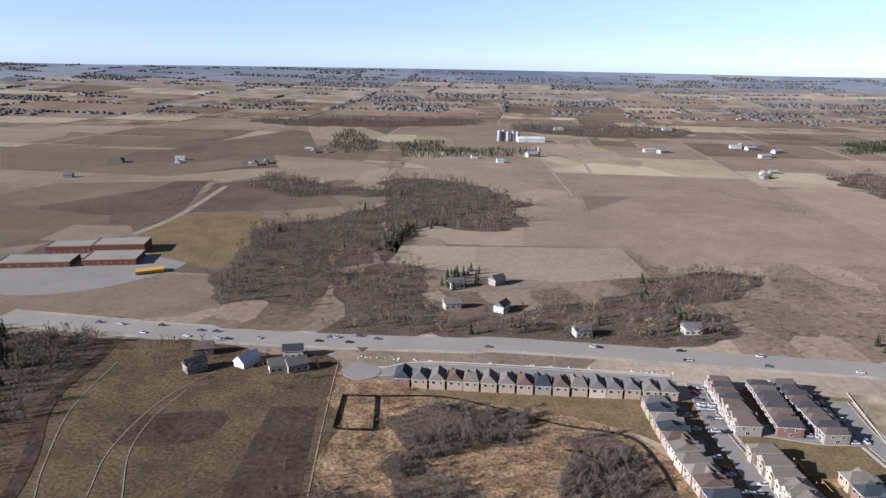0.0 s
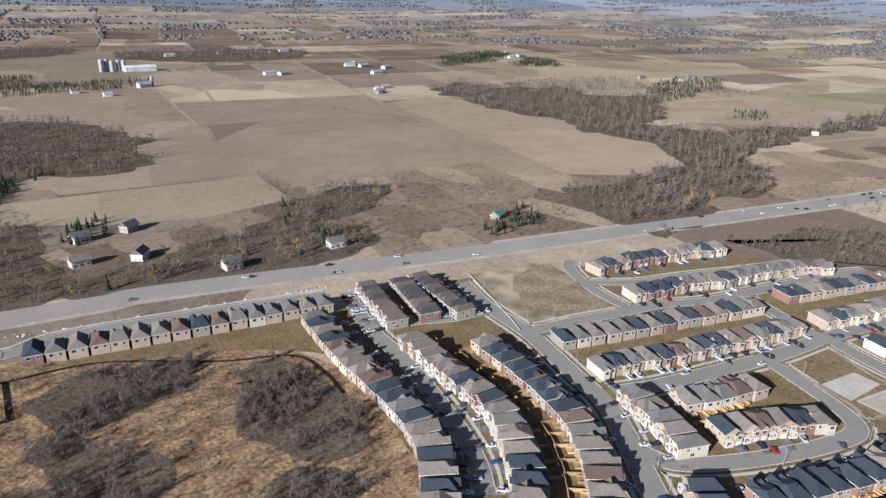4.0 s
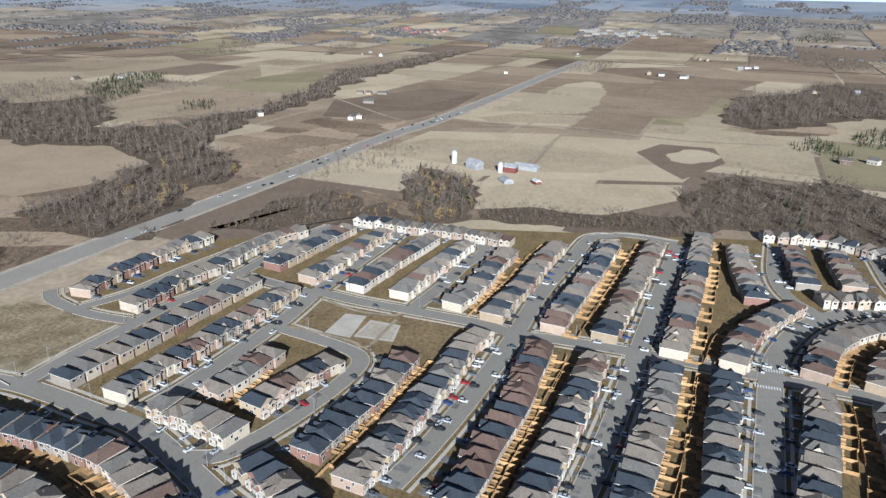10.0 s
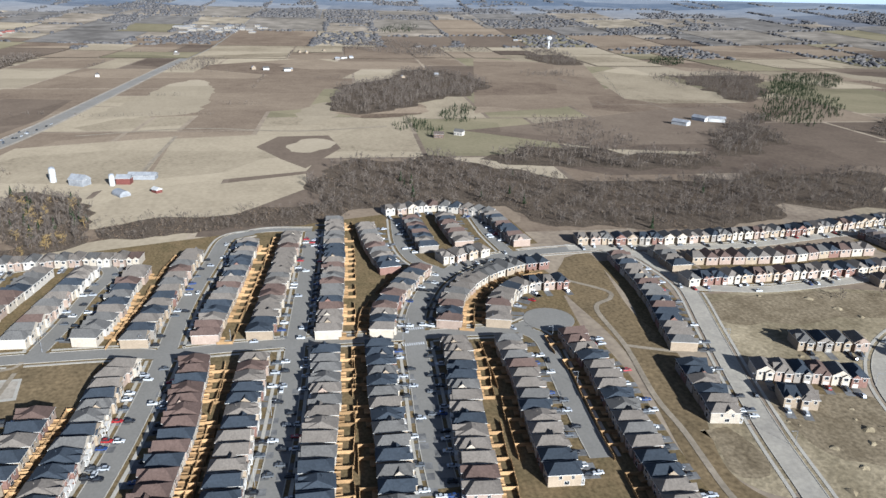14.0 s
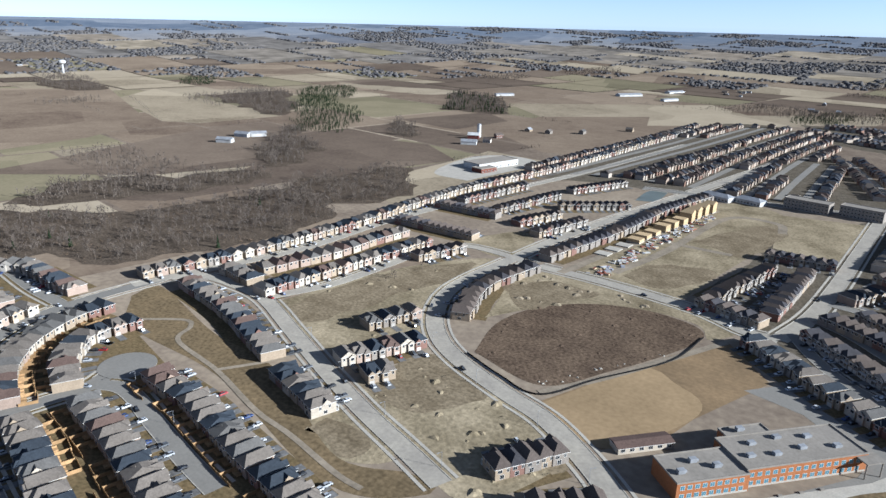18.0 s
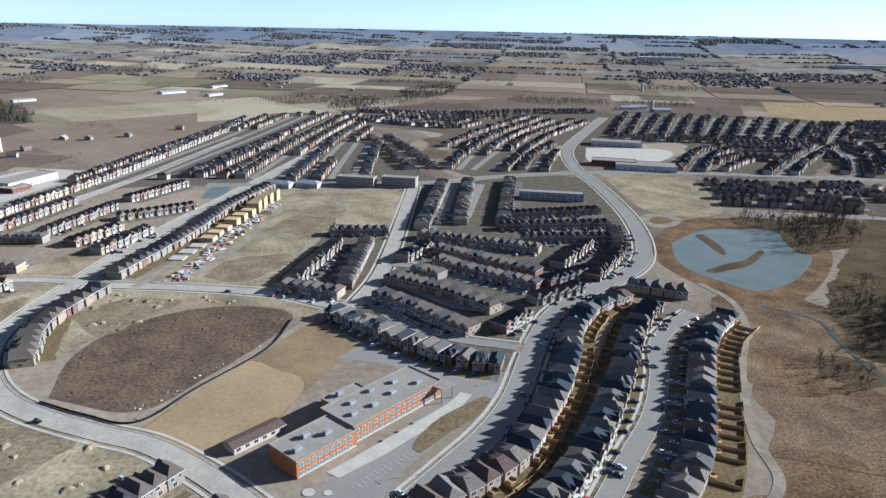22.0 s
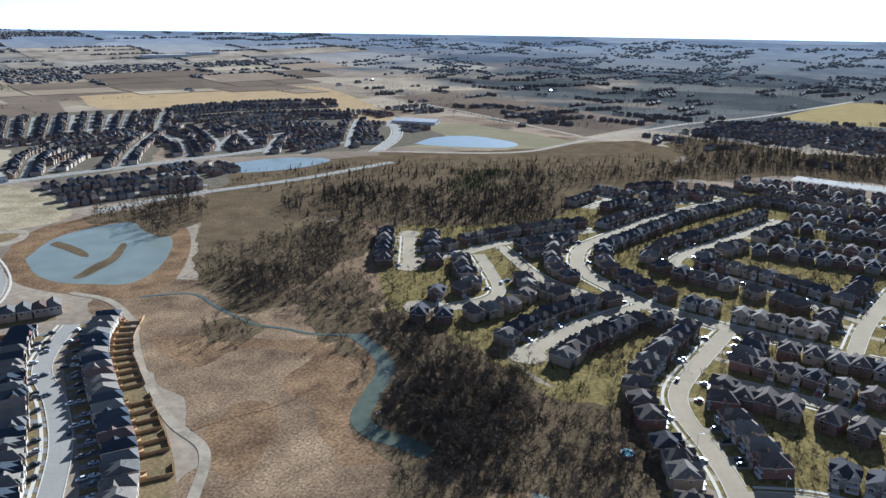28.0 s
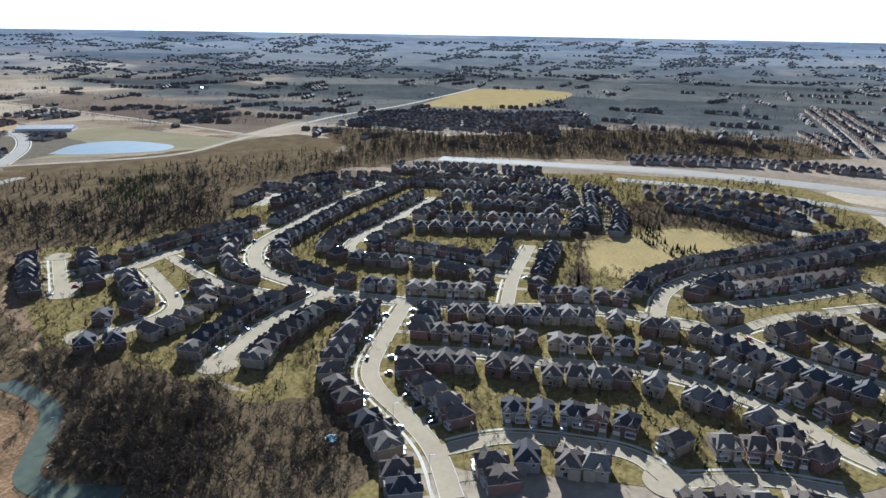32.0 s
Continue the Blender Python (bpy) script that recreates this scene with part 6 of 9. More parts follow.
far_streets("far rows of dark-roofed houses round a store", 9.4,
            ((-46, -911), (-68, -1034), (-101, -1126)),
            ((-215, -1267), (-290, -1580)),
            ((-268, -1253), (-355, -1559)),
            ((-331, -1262), (-426, -1571)),
            ((-394, -1270), (-499, -1562)),
            ((-189, -1229), (-336, -1222), (-518, -1233)),
            ((-256, -944), (-321, -1098), (-390, -1144), (-467, -1154)),
            ((-294, -968), (-360, -1052), (-423, -1059)),
            ((-369, -936), (-441, -1061), (-543, -1211)),
            ((-246, -777), (-323, -775), (-399, -760)),
            ((-254, -853), (-348, -843), (-420, -818)),
            ((-381, -855), (-448, -861), (-451, -800)),
            ((-237, -1249), (-321, -1564)),
            ((-299, -1257), (-390, -1565)),
            ((-362, -1266), (-463, -1566)))
far_streets("far rows of dark-roofed houses by the pond", 9.6,
            ((-454, -1264), (-571, -1553)),
            ((-507, -1258), (-630, -1514)),
            ((-741, -1524), (-931, -1529), (-1134, -1442)),
            ((-664, -1266), (-827, -1311), (-1005, -1216), (-1011, -1110)),
            ((-526, -966), (-634, -1099), (-752, -1149), (-824, -1081)),
            ((-571, -904), (-686, -1030), (-774, -997), (-836, -946)),
            ((-616, -878), (-714, -905), (-788, -863)),
            ((-859, -1090), (-915, -1004), (-918, -916)),
            ((-697, -868), (-814, -999), (-929, -1122)),
            ((-511, -1055), (-560, -1227), (-692, -1482)),
            ((-624, -1395), (-531, -1445), (-448, -1414)),
            ((-556, -1103), (-484, -1183), (-396, -1224)),
            ((-424, -1267), (-535, -1558)),
            ((-480, -1261), (-599, -1528)),
            ((-699, -1440), (-870, -1429), (-1066, -1355)),
            ((-630, -1179), (-800, -1224), (-959, -1160)),
            ((-602, -1025), (-745, -1063), (-861, -990)),
            ((-538, -935), (-638, -941), (-732, -944)),
            ((-430, -1325), (-536, -1306), (-598, -1233)),
            ((-506, -1517), (-664, -1483)),
            ((-581, -1338), (-704, -1326), (-813, -1311)),
            ((-669, -1492), (-783, -1482), (-903, -1464)),
            ((-477, -955), (-535, -1097), (-559, -1213)),
            ((-535, -960), (-596, -1104), (-631, -1222)),
            ((-593, -966), (-658, -1111), (-695, -1230)))
far_streets("distant rows of houses beyond the motorway", 10.5,
            ((-1255, -560), (-1355, -505), (-1425, -392), (-1431, -238), (-1513, -119)),
            ((-1412, -591), (-1524, -472), (-1566, -299), (-1636, -143)),
            ((-1049, -21), (-1073, 90), (-1084, 204), (-1064, 319)),
            ((-1943, 396), (-1535, 369), (-1221, 339)),
            ((-1969, 452), (-1602, 425), (-1439, 420)),
            ((-1464, 296), (-1237, 312)),
            ((-830, 6), (-840, 75), (-824, 150), (-757, 172)),
            ((-780, 30), (-769, 93), (-733, 137)))
district("distant rows of houses beyond the motorway", 80, 60, 11, (-1250, -560), (-1500, -560), (-1560, -200), (-1280, -150))


# ---- woods ----
def tree_form(rng, kind):
    """Thin triangles for one tree of unit height: trunk, limbs and twigs, or the sprays of a conifer."""
    tri = []

    def blade(p, q, w):
        d = q - p
        s = d.cross(Vector((rng.uniform(-1, 1), rng.uniform(-1, 1), rng.uniform(-1, 1))))
        s = s.normalized() * w
        tri.append((p - s, p + s, q))
    if kind in ("fir", "fir_far"):
        tiers = 18 if kind == "fir" else 8
        for k in range(tiers):
            h = 0.06 + 0.9 * (k / tiers) ** 0.9
            r = 0.2 * (1.03 - h)
            for a in range(4 if kind == "fir" else 3):
                t = rng.uniform(0, 6.28)
                tip = Vector((math.cos(t) * r, math.sin(t) * r, h - 0.05 - 0.05 * rng.random()))
                p = Vector((0, 0, h + 0.05))
                w = Vector((-math.sin(t), math.cos(t), 0)) * r * 0.5
                tri.append((p, tip - w, tip + w))
        return tri
    limbs, twigs = {"fine": (15, 10), "bare": (11, 7), "mid": (7, 5), "far": (5, 3), "shrub": (7, 3), "willow": (12, 8)}[kind]
    lean = Vector((rng.uniform(-0.05, 0.05), rng.uniform(-0.05, 0.05), 0))
    if kind != "shrub":
        for a in range(2):
            blade(Vector((0, 0, 0)), Vector((0, 0, 0.8)) + lean * 2, 0.016 if kind != "far" else 0.03)
    for k in range(limbs):
        h = rng.uniform(0.18, 0.75) if kind != "shrub" else rng.uniform(0, 0.1)
        t = rng.uniform(0, 6.28)
        up = rng.uniform(0.5, 1.3) if kind != "shrub" else rng.uniform(0.5, 1.6)
        d = Vector((math.cos(t), math.sin(t), up)).normalized()
        l = rng.uniform(0.24, 0.42) * (1.15 - 0.6 * h) if kind != "shrub" else rng.uniform(0.5, 1.0)
        p = Vector((0, 0, h)) + lean * h
        blade(p, p + d * l, {"fine": 0.008, "bare": 0.009, "mid": 0.014, "far": 0.03, "shrub": 0.035, "willow": 0.009}[kind])
        for g in range(twigs):
            b = p + d * l * rng.uniform(0.25, 1.0)
            e = (d + Vector((rng.uniform(-1, 1), rng.uniform(-1, 1), rng.uniform(-0.5, 0.9))) * 0.9).normalized()
            if kind == "willow":
                e = (e + Vector((0, 0, -0.7))).normalized()
            blade(b, b + e * rng.uniform(0.12, 0.26), {"fine": 0.007, "bare": 0.0095, "mid": 0.016, "far": 0.034, "shrub": 0.04, "willow": 0.01}[kind])
    return tri


FORMS = {}
for kind in ("fine", "bare", "mid", "far", "shrub", "willow", "fir", "fir_far"):
    rng = random.Random(len(kind) * 31)
    FORMS[kind] = [np.array([[tuple(p) for p in t] for t in tree_form(rng, kind)]).reshape(-1, 3) for _ in range(7)]


def planted(kind, xy, heights, seed=1):
    """Vertices of many trees at their places."""
    g = np.random.default_rng(seed)
    out = []
    pick = g.integers(0, 7, len(xy))
    for k in range(7):
        sel = np.where(pick == k)[0]
        if not len(sel):
            continue
        t = FORMS[kind][k]
        a, h = g.uniform(0, 6.28, len(sel)), heights[sel]
        wide = h * (g.uniform(0.6, 0.95, len(sel)) if kind in ("bare", "mid", "far") else g.uniform(0.85, 1.25, len(sel)))
        c, s = np.cos(a)[:, None], np.sin(a)[:, None]
        x = (t[None, :, 0] * c - t[None, :, 1] * s) * wide[:, None] + xy[sel, 0][:, None]
        y = (t[None, :, 0] * s + t[None, :, 1] * c) * wide[:, None] + xy[sel, 1][:, None]
        base = rises(xy[sel, 0], xy[sel, 1])
        z = t[None, :, 2] * h[:, None] + base[:, None]
        out.append(np.stack([x, y, z], -1).reshape(-1, 3))
    return np.concatenate(out)


def scatter(poly, spacing, seed, clump=0.0):
    g = np.random.default_rng(seed)
    p = np.array(poly, float)
    lo, hi = p.min(0), p.max(0)
    n = int((hi[0] - lo[0]) * (hi[1] - lo[1]) / spacing ** 2)
    xy = g.uniform(lo, hi, (n, 2))
    xy = xy[inside(list(poly), xy[:, 0], xy[:, 1])]
    if clump:
        keep = [noise.noise(Vector((x / 22.0, y / 22.0, seed))) > g.uniform(-0.35, 0.25) * clump - 0.05 for x, y in xy]
        xy = xy[np.array(keep, bool)] if len(xy) else xy
    ok = np.ones(len(xy), bool)
    for c, h in STREETS:
        if len(xy) and c[:, 0].max() > lo[0] - 20 and c[:, 0].min() < hi[0] + 20 and c[:, 1].max() > lo[1] - 20 and c[:, 1].min() < hi[1] + 20:
            d2 = ((xy[:, None, 0] - c[None, ::3, 0]) ** 2 + (xy[:, None, 1] - c[None, ::3, 1]) ** 2).min(1)
            ok &= d2 > (h + 5) ** 2
    return xy[ok]


MATS = {"fine": M_BARE, "bare": M_BARE, "mid": M_BARE, "far": M_BARE, "shrub": M_SHRUB, "willow": M_WILLOW, "fir": M_FIR, "fir_far": M_FIR, "dark": M_BACKLIT_TWIGS}


def wood(label, kind, spacing, h0, h1, *poly, clump=0.6, floor=True, firs=0.0, shrubs=0.0, willows=0.0, twigs=None):
    seed = int(abs(poly[0][0]) * 3 + abs(poly[0][1])) % 9973
    away = math.hypot(*poly[0])
    poly = ragged(poly, 9.0 if away < 700 else 16.0, 7.0 if away < 700 else 14.0)
    if floor:
        area("ground", M_DARKFLOOR if twigs else M_FLOOR, "brown leaf litter and dead grass under bare trees", *poly, z=0.02, soft=False)
    for k, (kd, sp, lo, hi) in enumerate(((kind, spacing, h0, h1), ("fir", spacing / max(firs, 0.01) ** 0.5, h0, h1), ("shrub", 3.5, 1.2, 3.2), ("willow", spacing / max(willows, 0.01) ** 0.5, h0, h1))):
        if (k == 1 and not firs) or (k == 2 and not shrubs) or (k == 3 and not willows):
            continue
        xy = scatter(poly, sp / shrubs ** 0.5 if k == 2 else sp, seed + k, clump)
        if not len(xy):
            continue
        hs = np.random.default_rng(seed + 5 + k).uniform(lo, hi, len(xy))
        v = planted(kd, xy, hs, seed)
        tagged(new({"fir": "conifers", "fir_far": "conifers", "shrub": "shrubs"}.get(kd, "woodland"), tri_mesh("woodland", v, np.arange(len(v)).reshape(-1, 3), twigs or MATS[kd])),
               label if k == 0 else {"fir": "dark green conifers among bare trees", "shrub": "reddish-brown dry shrubs", "willow": "yellow-twigged willows among bare trees"}[kd], {"fir": "trees", "shrub": "shrubs"}.get(kd, "woods"), kind="stuff")


def crowns(label, xy, spacing, lo, hi, mat=None):
    """Far trees as a crowd of small ragged crowns."""
    g = np.random.default_rng(len(xy))
    n, k = len(xy), 6
    base = rises(xy[:, 0], xy[:, 1])
    h, r = g.uniform(lo, hi, n), spacing * g.uniform(0.35, 0.75, n)
    a = np.arange(k) * 6.2832 / k + g.uniform(0, 6, (n, 1))
    rr = r[:, None] * g.uniform(0.6, 1.3, (n, k))
    ring = np.stack([xy[:, :1] + rr * np.cos(a), xy[:, 1:] + rr * np.sin(a), base[:, None] + h[:, None] * g.uniform(0.25, 0.85, (n, k))], -1)
    foot = np.stack([ring[..., 0], ring[..., 1], np.repeat(base[:, None], k, 1) - 2], -1)
    top = np.stack([xy[:, 0], xy[:, 1], base + h], -1)[:, None, :]
    v = np.concatenate([ring, foot, top], 1)
    tri = []
    for q in range(k):
        b = (q + 1) % k
        tri += [(q, b, 2 * k), (k + q, k + b, b), (k + q, b, q)]
    f = (np.arange(n)[:, None, None] * (2 * k + 1) + np.array(tri)[None]).reshape(-1, 3)
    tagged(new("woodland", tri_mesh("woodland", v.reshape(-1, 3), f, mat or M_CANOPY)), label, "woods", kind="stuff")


def hedge(h, *points):
    """A thin line of bare trees and shrubs along a field's edge."""
    c = smooth(points, 3.0)
    g = np.random.default_rng(int(abs(points[0][0])))
    far = c[0].length > 900
    xy = np.array([tuple(p) for p in (c[::2] if far else c)]) + g.normal(0, 2.0, (len(c[::2] if far else c), 2))
    v = planted("far" if far else "bare", xy, g.uniform(h * 0.5, h * 1.1, len(xy)), 3)
    tagged(new("hedgerow", tri_mesh("hedgerow", v, np.arange(len(v)).reshape(-1, 3), M_BARE)), "thin hedgerow of bare trees along a field", "hedgerow", kind="stuff")


wood("bare grey-brown deciduous woodland", "mid", 6.2, 7, 13, (-195, 579), (-189, 649), (-192, 741), (-132, 792), (-74, 825), (-64, 741), (-58, 615), (-86, 579), (-89, 505), (-88, 471), (-138, 498), (-170, 488), shrubs=0.35, willows=0.01, firs=0.01)
wood("bare grey-brown deciduous woodland", "far", 6.6, 8, 13, (-71, 825), (-82, 1046), (22, 1031), (103, 897), (84, 823), (85, 748), (36, 732), (-33, 735), (-64, 741))
wood("bare grey-brown deciduous woodland", "mid", 6.2, 7, 13, (-62, 716), (-33, 735), (-52, 596), (-15, 580), (-8, 459), (-48, 414), (-75, 427), (-86, 470), (-89, 505), (-85, 571), (-58, 615), shrubs=0.35, willows=0.05)
wood("bare grey-brown deciduous woodland", "far", 6.6, 8, 13, (-279, 960), (-271, 1065), (-182, 1004), (-80, 958), (-77, 905), (-233, 924))
wood("bare grey-brown deciduous woodland", "mid", 6.2, 7, 13, (53, 452), (71, 496), (128, 512), (177, 565), (234, 589), (276, 581), (254, 543), (190, 500), (210, 479), (192, 433), (152, 417), (97, 419), (63, 416), (16, 426), (0, 452), (36, 473), shrubs=0.35, willows=0.04, firs=0.04)
wood("bare grey-brown deciduous woodland", "mid", 6.2, 7, 13, (422, 498), (507, 499), (573, 509), (422, 362), (407, 385), (427, 449), shrubs=0.35)
wood("bare grey-brown deciduous woodland", "far", 8.0, 8, 13, (-540, 2017), (58, 2156), (51, 1943), (-317, 1843), (-517, 1925))
wood("bare grey-brown deciduous woodland", "far", 8.0, 8, 13, (206, 2002), (630, 1950), (570, 1717), (337, 1706), (186, 1828))
wood("bare grey-brown deciduous woodland", "far", 8.0, 8, 13, (-792, 2694), (-526, 2631), (-508, 2532), (-757, 2565))
wood("bare grey-brown deciduous woodland", "far", 8.0, 8, 13, (965, 2612), (1491, 2463), (1382, 2317), (912, 2467))
wood("dark green conifer trees", "fir_far", 7.0, 5, 9, (-234, 1448), (-249, 1666), (-232, 1759), (-168, 1604), (-145, 1357), (-203, 1364), clump=0.0, floor=False)
wood("dark green conifer trees", "fir_far", 7.0, 5, 9, (-86, 1327), (-89, 1496), (-18, 1558), (-3, 1317), (-46, 1279), clump=0.0, floor=False)
wood("dark green conifer trees", "fir_far", 7.0, 5, 9, (-3, 1333), (24, 1439), (111, 1429), (213, 1437), (158, 1355), (31, 1299), clump=0.0, floor=False)
wood("dark green conifer trees", "fir", 6.5, 5, 10, (-53, 654), (-56, 739), (-41, 758), (-33, 735), (-39, 653), clump=0.0, floor=False)
wood("dark green conifer trees", "fir", 6.5, 5, 10, (-39, 736), (8, 759), (7, 746), (-33, 731), clump=0.0, floor=False)
wood("dark green conifer trees", "fir_far", 7.0, 5, 9, (854, 1503), (1153, 1693), (1021, 1512), (839, 1437), clump=0.0, floor=False)
wood("dark green conifer trees", "fir_far", 7.0, 5, 9, (975, 1370), (1054, 1474), (1154, 1441), (1083, 1349), clump=0.0, floor=False)
wood("dark green conifer trees", "fir", 6.5, 5, 10, (6, 538), (13, 580), (34, 582), (33, 544), clump=0.0, floor=False)
wood("dark green conifer trees", "fir", 6.5, 5, 10, (284, 416), (302, 442), (309, 433), (349, 467), (335, 422), (317, 419), clump=0.0, floor=False)
wood("dark green conifer trees", "fir", 6.5, 5, 10, (160, 453), (176, 485), (185, 480), (174, 450), clump=0.0, floor=False)
wood("bare grey-brown deciduous woodland", "far", 6.6, 8, 13, (622, 1119), (728, 1197), (757, 1098), (878, 1059), (868, 948), (953, 896), (769, 714), (741, 657), (626, 539), (648, 614), (627, 711), (652, 783), (620, 907))
wood("bare grey-brown deciduous woodland", "far", 6.6, 8, 13, (741, 657), (811, 632), (719, 526), (662, 449), (626, 474), (623, 538))
wood("bare grey-brown deciduous woodland", "far", 6.6, 8, 13, (798, 633), (913, 622), (969, 594), (1290, 658), (1513, 713), (1623, 676), (2126, 634), (1949, 572), (1436, 596), (1142, 559), (971, 554), (847, 548), (729, 533))
wood("dark green conifer trees", "fir_far", 7.0, 5, 9, (903, 901), (1167, 1060), (1280, 1026), (1148, 919), (938, 855), (880, 853), clump=0.0, floor=False)
wood("dark green conifer trees", "fir_far", 7.0, 5, 9, (934, 1650), (1193, 1754), (1116, 1600), (911, 1505), clump=0.0, floor=False)
wood("dark green conifer trees", "fir_far", 7.0, 5, 9, (1149, 1559), (1172, 1464), (1089, 1380), (1050, 1427), clump=0.0, floor=False)
wood("dark green conifer trees", "fir_far", 7.0, 5, 9, (914, 701), (983, 735), (1016, 714), (937, 659), clump=0.0, floor=False)
wood("bare grey-brown deciduous woodland", "mid", 6.2, 7, 13, (414, 492), (462, 491), (550, 508), (617, 499), (671, 475), (630, 428), (569, 396), (535, 405), (470, 368), (441, 359), (408, 380), (400, 436), shrubs=0.35, willows=0.03)
wood("bare grey-brown deciduous woodland", "mid", 6.2, 4, 9, (438, 327), (475, 314), (521, 314), (569, 292), (550, 263), (495, 248), (456, 280), shrubs=0.5)
wood("bare grey-brown deciduous woodland", "mid", 6.2, 7, 13, (579, 219), (651, 239), (660, 207), (648, 167), (561, 148), (525, 161), (532, 193), shrubs=0.35, willows=0.12, firs=0.05)
wood("bare grey-brown deciduous woodland", "mid", 6.2, 3, 7, (564, 140), (584, 90), (595, 27), (610, -35), (559, -38), (547, 22), (537, 80), (536, 132), shrubs=0.5)
wood("bare grey-brown deciduous woodland", "mid", 6.2, 3, 8, (484, 242), (564, 227), (532, 198), (550, 141), (524, 143), (500, 200), shrubs=0.5, willows=0.25)
wood("bare grey-brown deciduous woodland", "far", 8.0, 8, 13, (2400, 1772), (2551, 1596), (2424, 1516), (2280, 1684))
wood("bare grey-brown deciduous woodland", "far", 8.0, 8, 13, (2031, 2030), (2160, 1962), (2026, 1842), (1920, 1921))
wood("bare grey-brown deciduous woodland", "far", 8.0, 8, 13, (1999, 1362), (2131, 1310), (1944, 1195), (1861, 1268))
wood("bare grey-brown deciduous woodland", "far", 8.0, 8, 13, (1266, 2098), (1390, 2090), (1313, 1953), (1196, 1985))
wood("bare grey-brown deciduous woodland", "mid", 6.2, 7, 13, (585, -28), (677, -36), (767, -78), (749, -146), (771, -188), (707, -235), (648, -286), (624, -372), (592, -476), (475, -392), (504, -236), (534, -206), (566, -187), (579, -90), (556, -34), shrubs=0.35, firs=0.015)
wood("bare grey-brown deciduous woodland", "far", 6.6, 8, 13, (758, -237), (806, -349), (756, -410), (710, -491), (668, -458), (695, -348), (721, -239))
wood("bare grey-brown deciduous woodland", "far", 6.6, 8, 13, (1159, -89), (1402, -140), (1501, -234), (1698, -346), (1482, -449), (1289, -382), (1201, -277), (1080, -161), (1079, -108))
wood("dark green conifer trees", "fir_far", 7.0, 5, 9, (925, -162), (1014, -185), (1049, -217), (925, -197), clump=0.0, floor=False)
wood("dark green conifer trees", "fir_far", 7.0, 5, 9, (991, -243), (1104, -279), (1104, -320), (981, -278), clump=0.0, floor=False)
wood("dark green conifer trees", "fir_far", 7.0, 5, 9, (898, -191), (978, -235), (887, -211), clump=0.0, floor=False)
wood("bare grey-brown deciduous woodland", "far", 8.0, 8, 13, (2390, -236), (2536, -430), (2257, -529), (2039, -446), (2259, -241))
wood("bare grey-brown deciduous woodland", "far", 8.0, 8, 13, (1505, -918), (1465, -1113), (1113, -856), (1188, -838))
wood("bare grey-brown deciduous woodland", "far", 8.0, 8, 13, (2106, -753), (2193, -910), (1786, -810), (1822, -714))
wood("bare grey-brown deciduous woodland", "far", 6.6, 8, 13, (858, -600), (1003, -776), (730, -577), (731, -524))
wood("bare grey-brown deciduous woodland", "far", 8.0, 8, 13, (2056, 1005), (2247, 998), (2142, 939), (1839, 902))
wood("dark green conifer trees", "fir_far", 7.0, 5, 9, (1773, -998), (1944, -1116), (1954, -1214), (1752, -1092), clump=0.0, floor=False)
wood("dark green conifer trees", "fir_far", 14, 7, 13, (2966, -455), (3129, -626), (2823, -566), (2819, -432), clump=0.0, floor=False)
wood("bare grey-brown deciduous woodland", "mid", 6.2, 7, 13, (565, 219), (639, 238), (691, 230), (657, 179), (564, 146), (542, 189), shrubs=0.35, firs=0.06)
wood("bare grey-brown deciduous woodland", "mid", 6.2, 4, 9, (560, 299), (566, 276), (552, 253), (519, 232), (495, 245), (465, 254), shrubs=0.5, willows=0.15)
wood("bare grey-brown deciduous woodland", "mid", 6.2, 7, 13, (605, -418), (633, -521), (625, -635), (564, -624), (514, -549), (522, -468), (519, -406), (501, -341), shrubs=0.35)
wood("bare grey-brown deciduous woodland", "far", 6.6, 8, 13, (950, -675), (873, -703), (758, -635), (765, -581), (799, -562))
wood("dark green conifer trees", "fir_far", 7.0, 5, 9, (954, -731), (1235, -974), (1379, -1133), (1095, -1012), (879, -797), clump=0.0, floor=False)
wood("dark green conifer trees", "fir_far", 7.0, 5, 9, (1319, -1035), (1497, -1209), (1487, -1348), (1300, -1191), (1245, -1013), clump=0.0, floor=False)
wood("dark green conifer trees", "fir_far", 7.0, 5, 9, (374, -1530), (399, -1710), (322, -1779), (290, -1575), clump=0.0, floor=False)
wood("dark green conifer trees", "fir_far", 7.0, 5, 9, (260, -1778), (283, -2082), (158, -2254), (155, -1882), clump=0.0, floor=False)
wood("bare grey-brown deciduous woodland", "far", 6.6, 8, 13, (814, -816), (911, -942), (846, -925), (768, -831))
wood("bare grey-brown deciduous woodland", "far", 8.0, 8, 13, (971, -1153), (1180, -1448), (1061, -1448), (924, -1312), (846, -1190), firs=0.3)
wood("bare grey-brown deciduous woodland", "far", 8.0, 8, 13, (1484, -1912), (1389, -2059), (1313, -1946), (1434, -1846))
wood("bare grey-brown deciduous woodland", "far", 8.0, 8, 13, (1343, -2282), (1295, -2548), (1170, -2346), (1297, -2202))
wood("bare grey-brown deciduous woodland", "far", 8.0, 8, 13, (412, -2620), (146, -2821), (121, -2583), (391, -2495))
wood("bare grey-brown deciduous woodland", "mid", 6.2, 7, 13, (-220, -447), (-261, -519), (-307, -512), (-392, -534), (-429, -510), (-359, -426), (-257, -408), shrubs=0.5, twigs=M_BACKLIT_TWIGS)
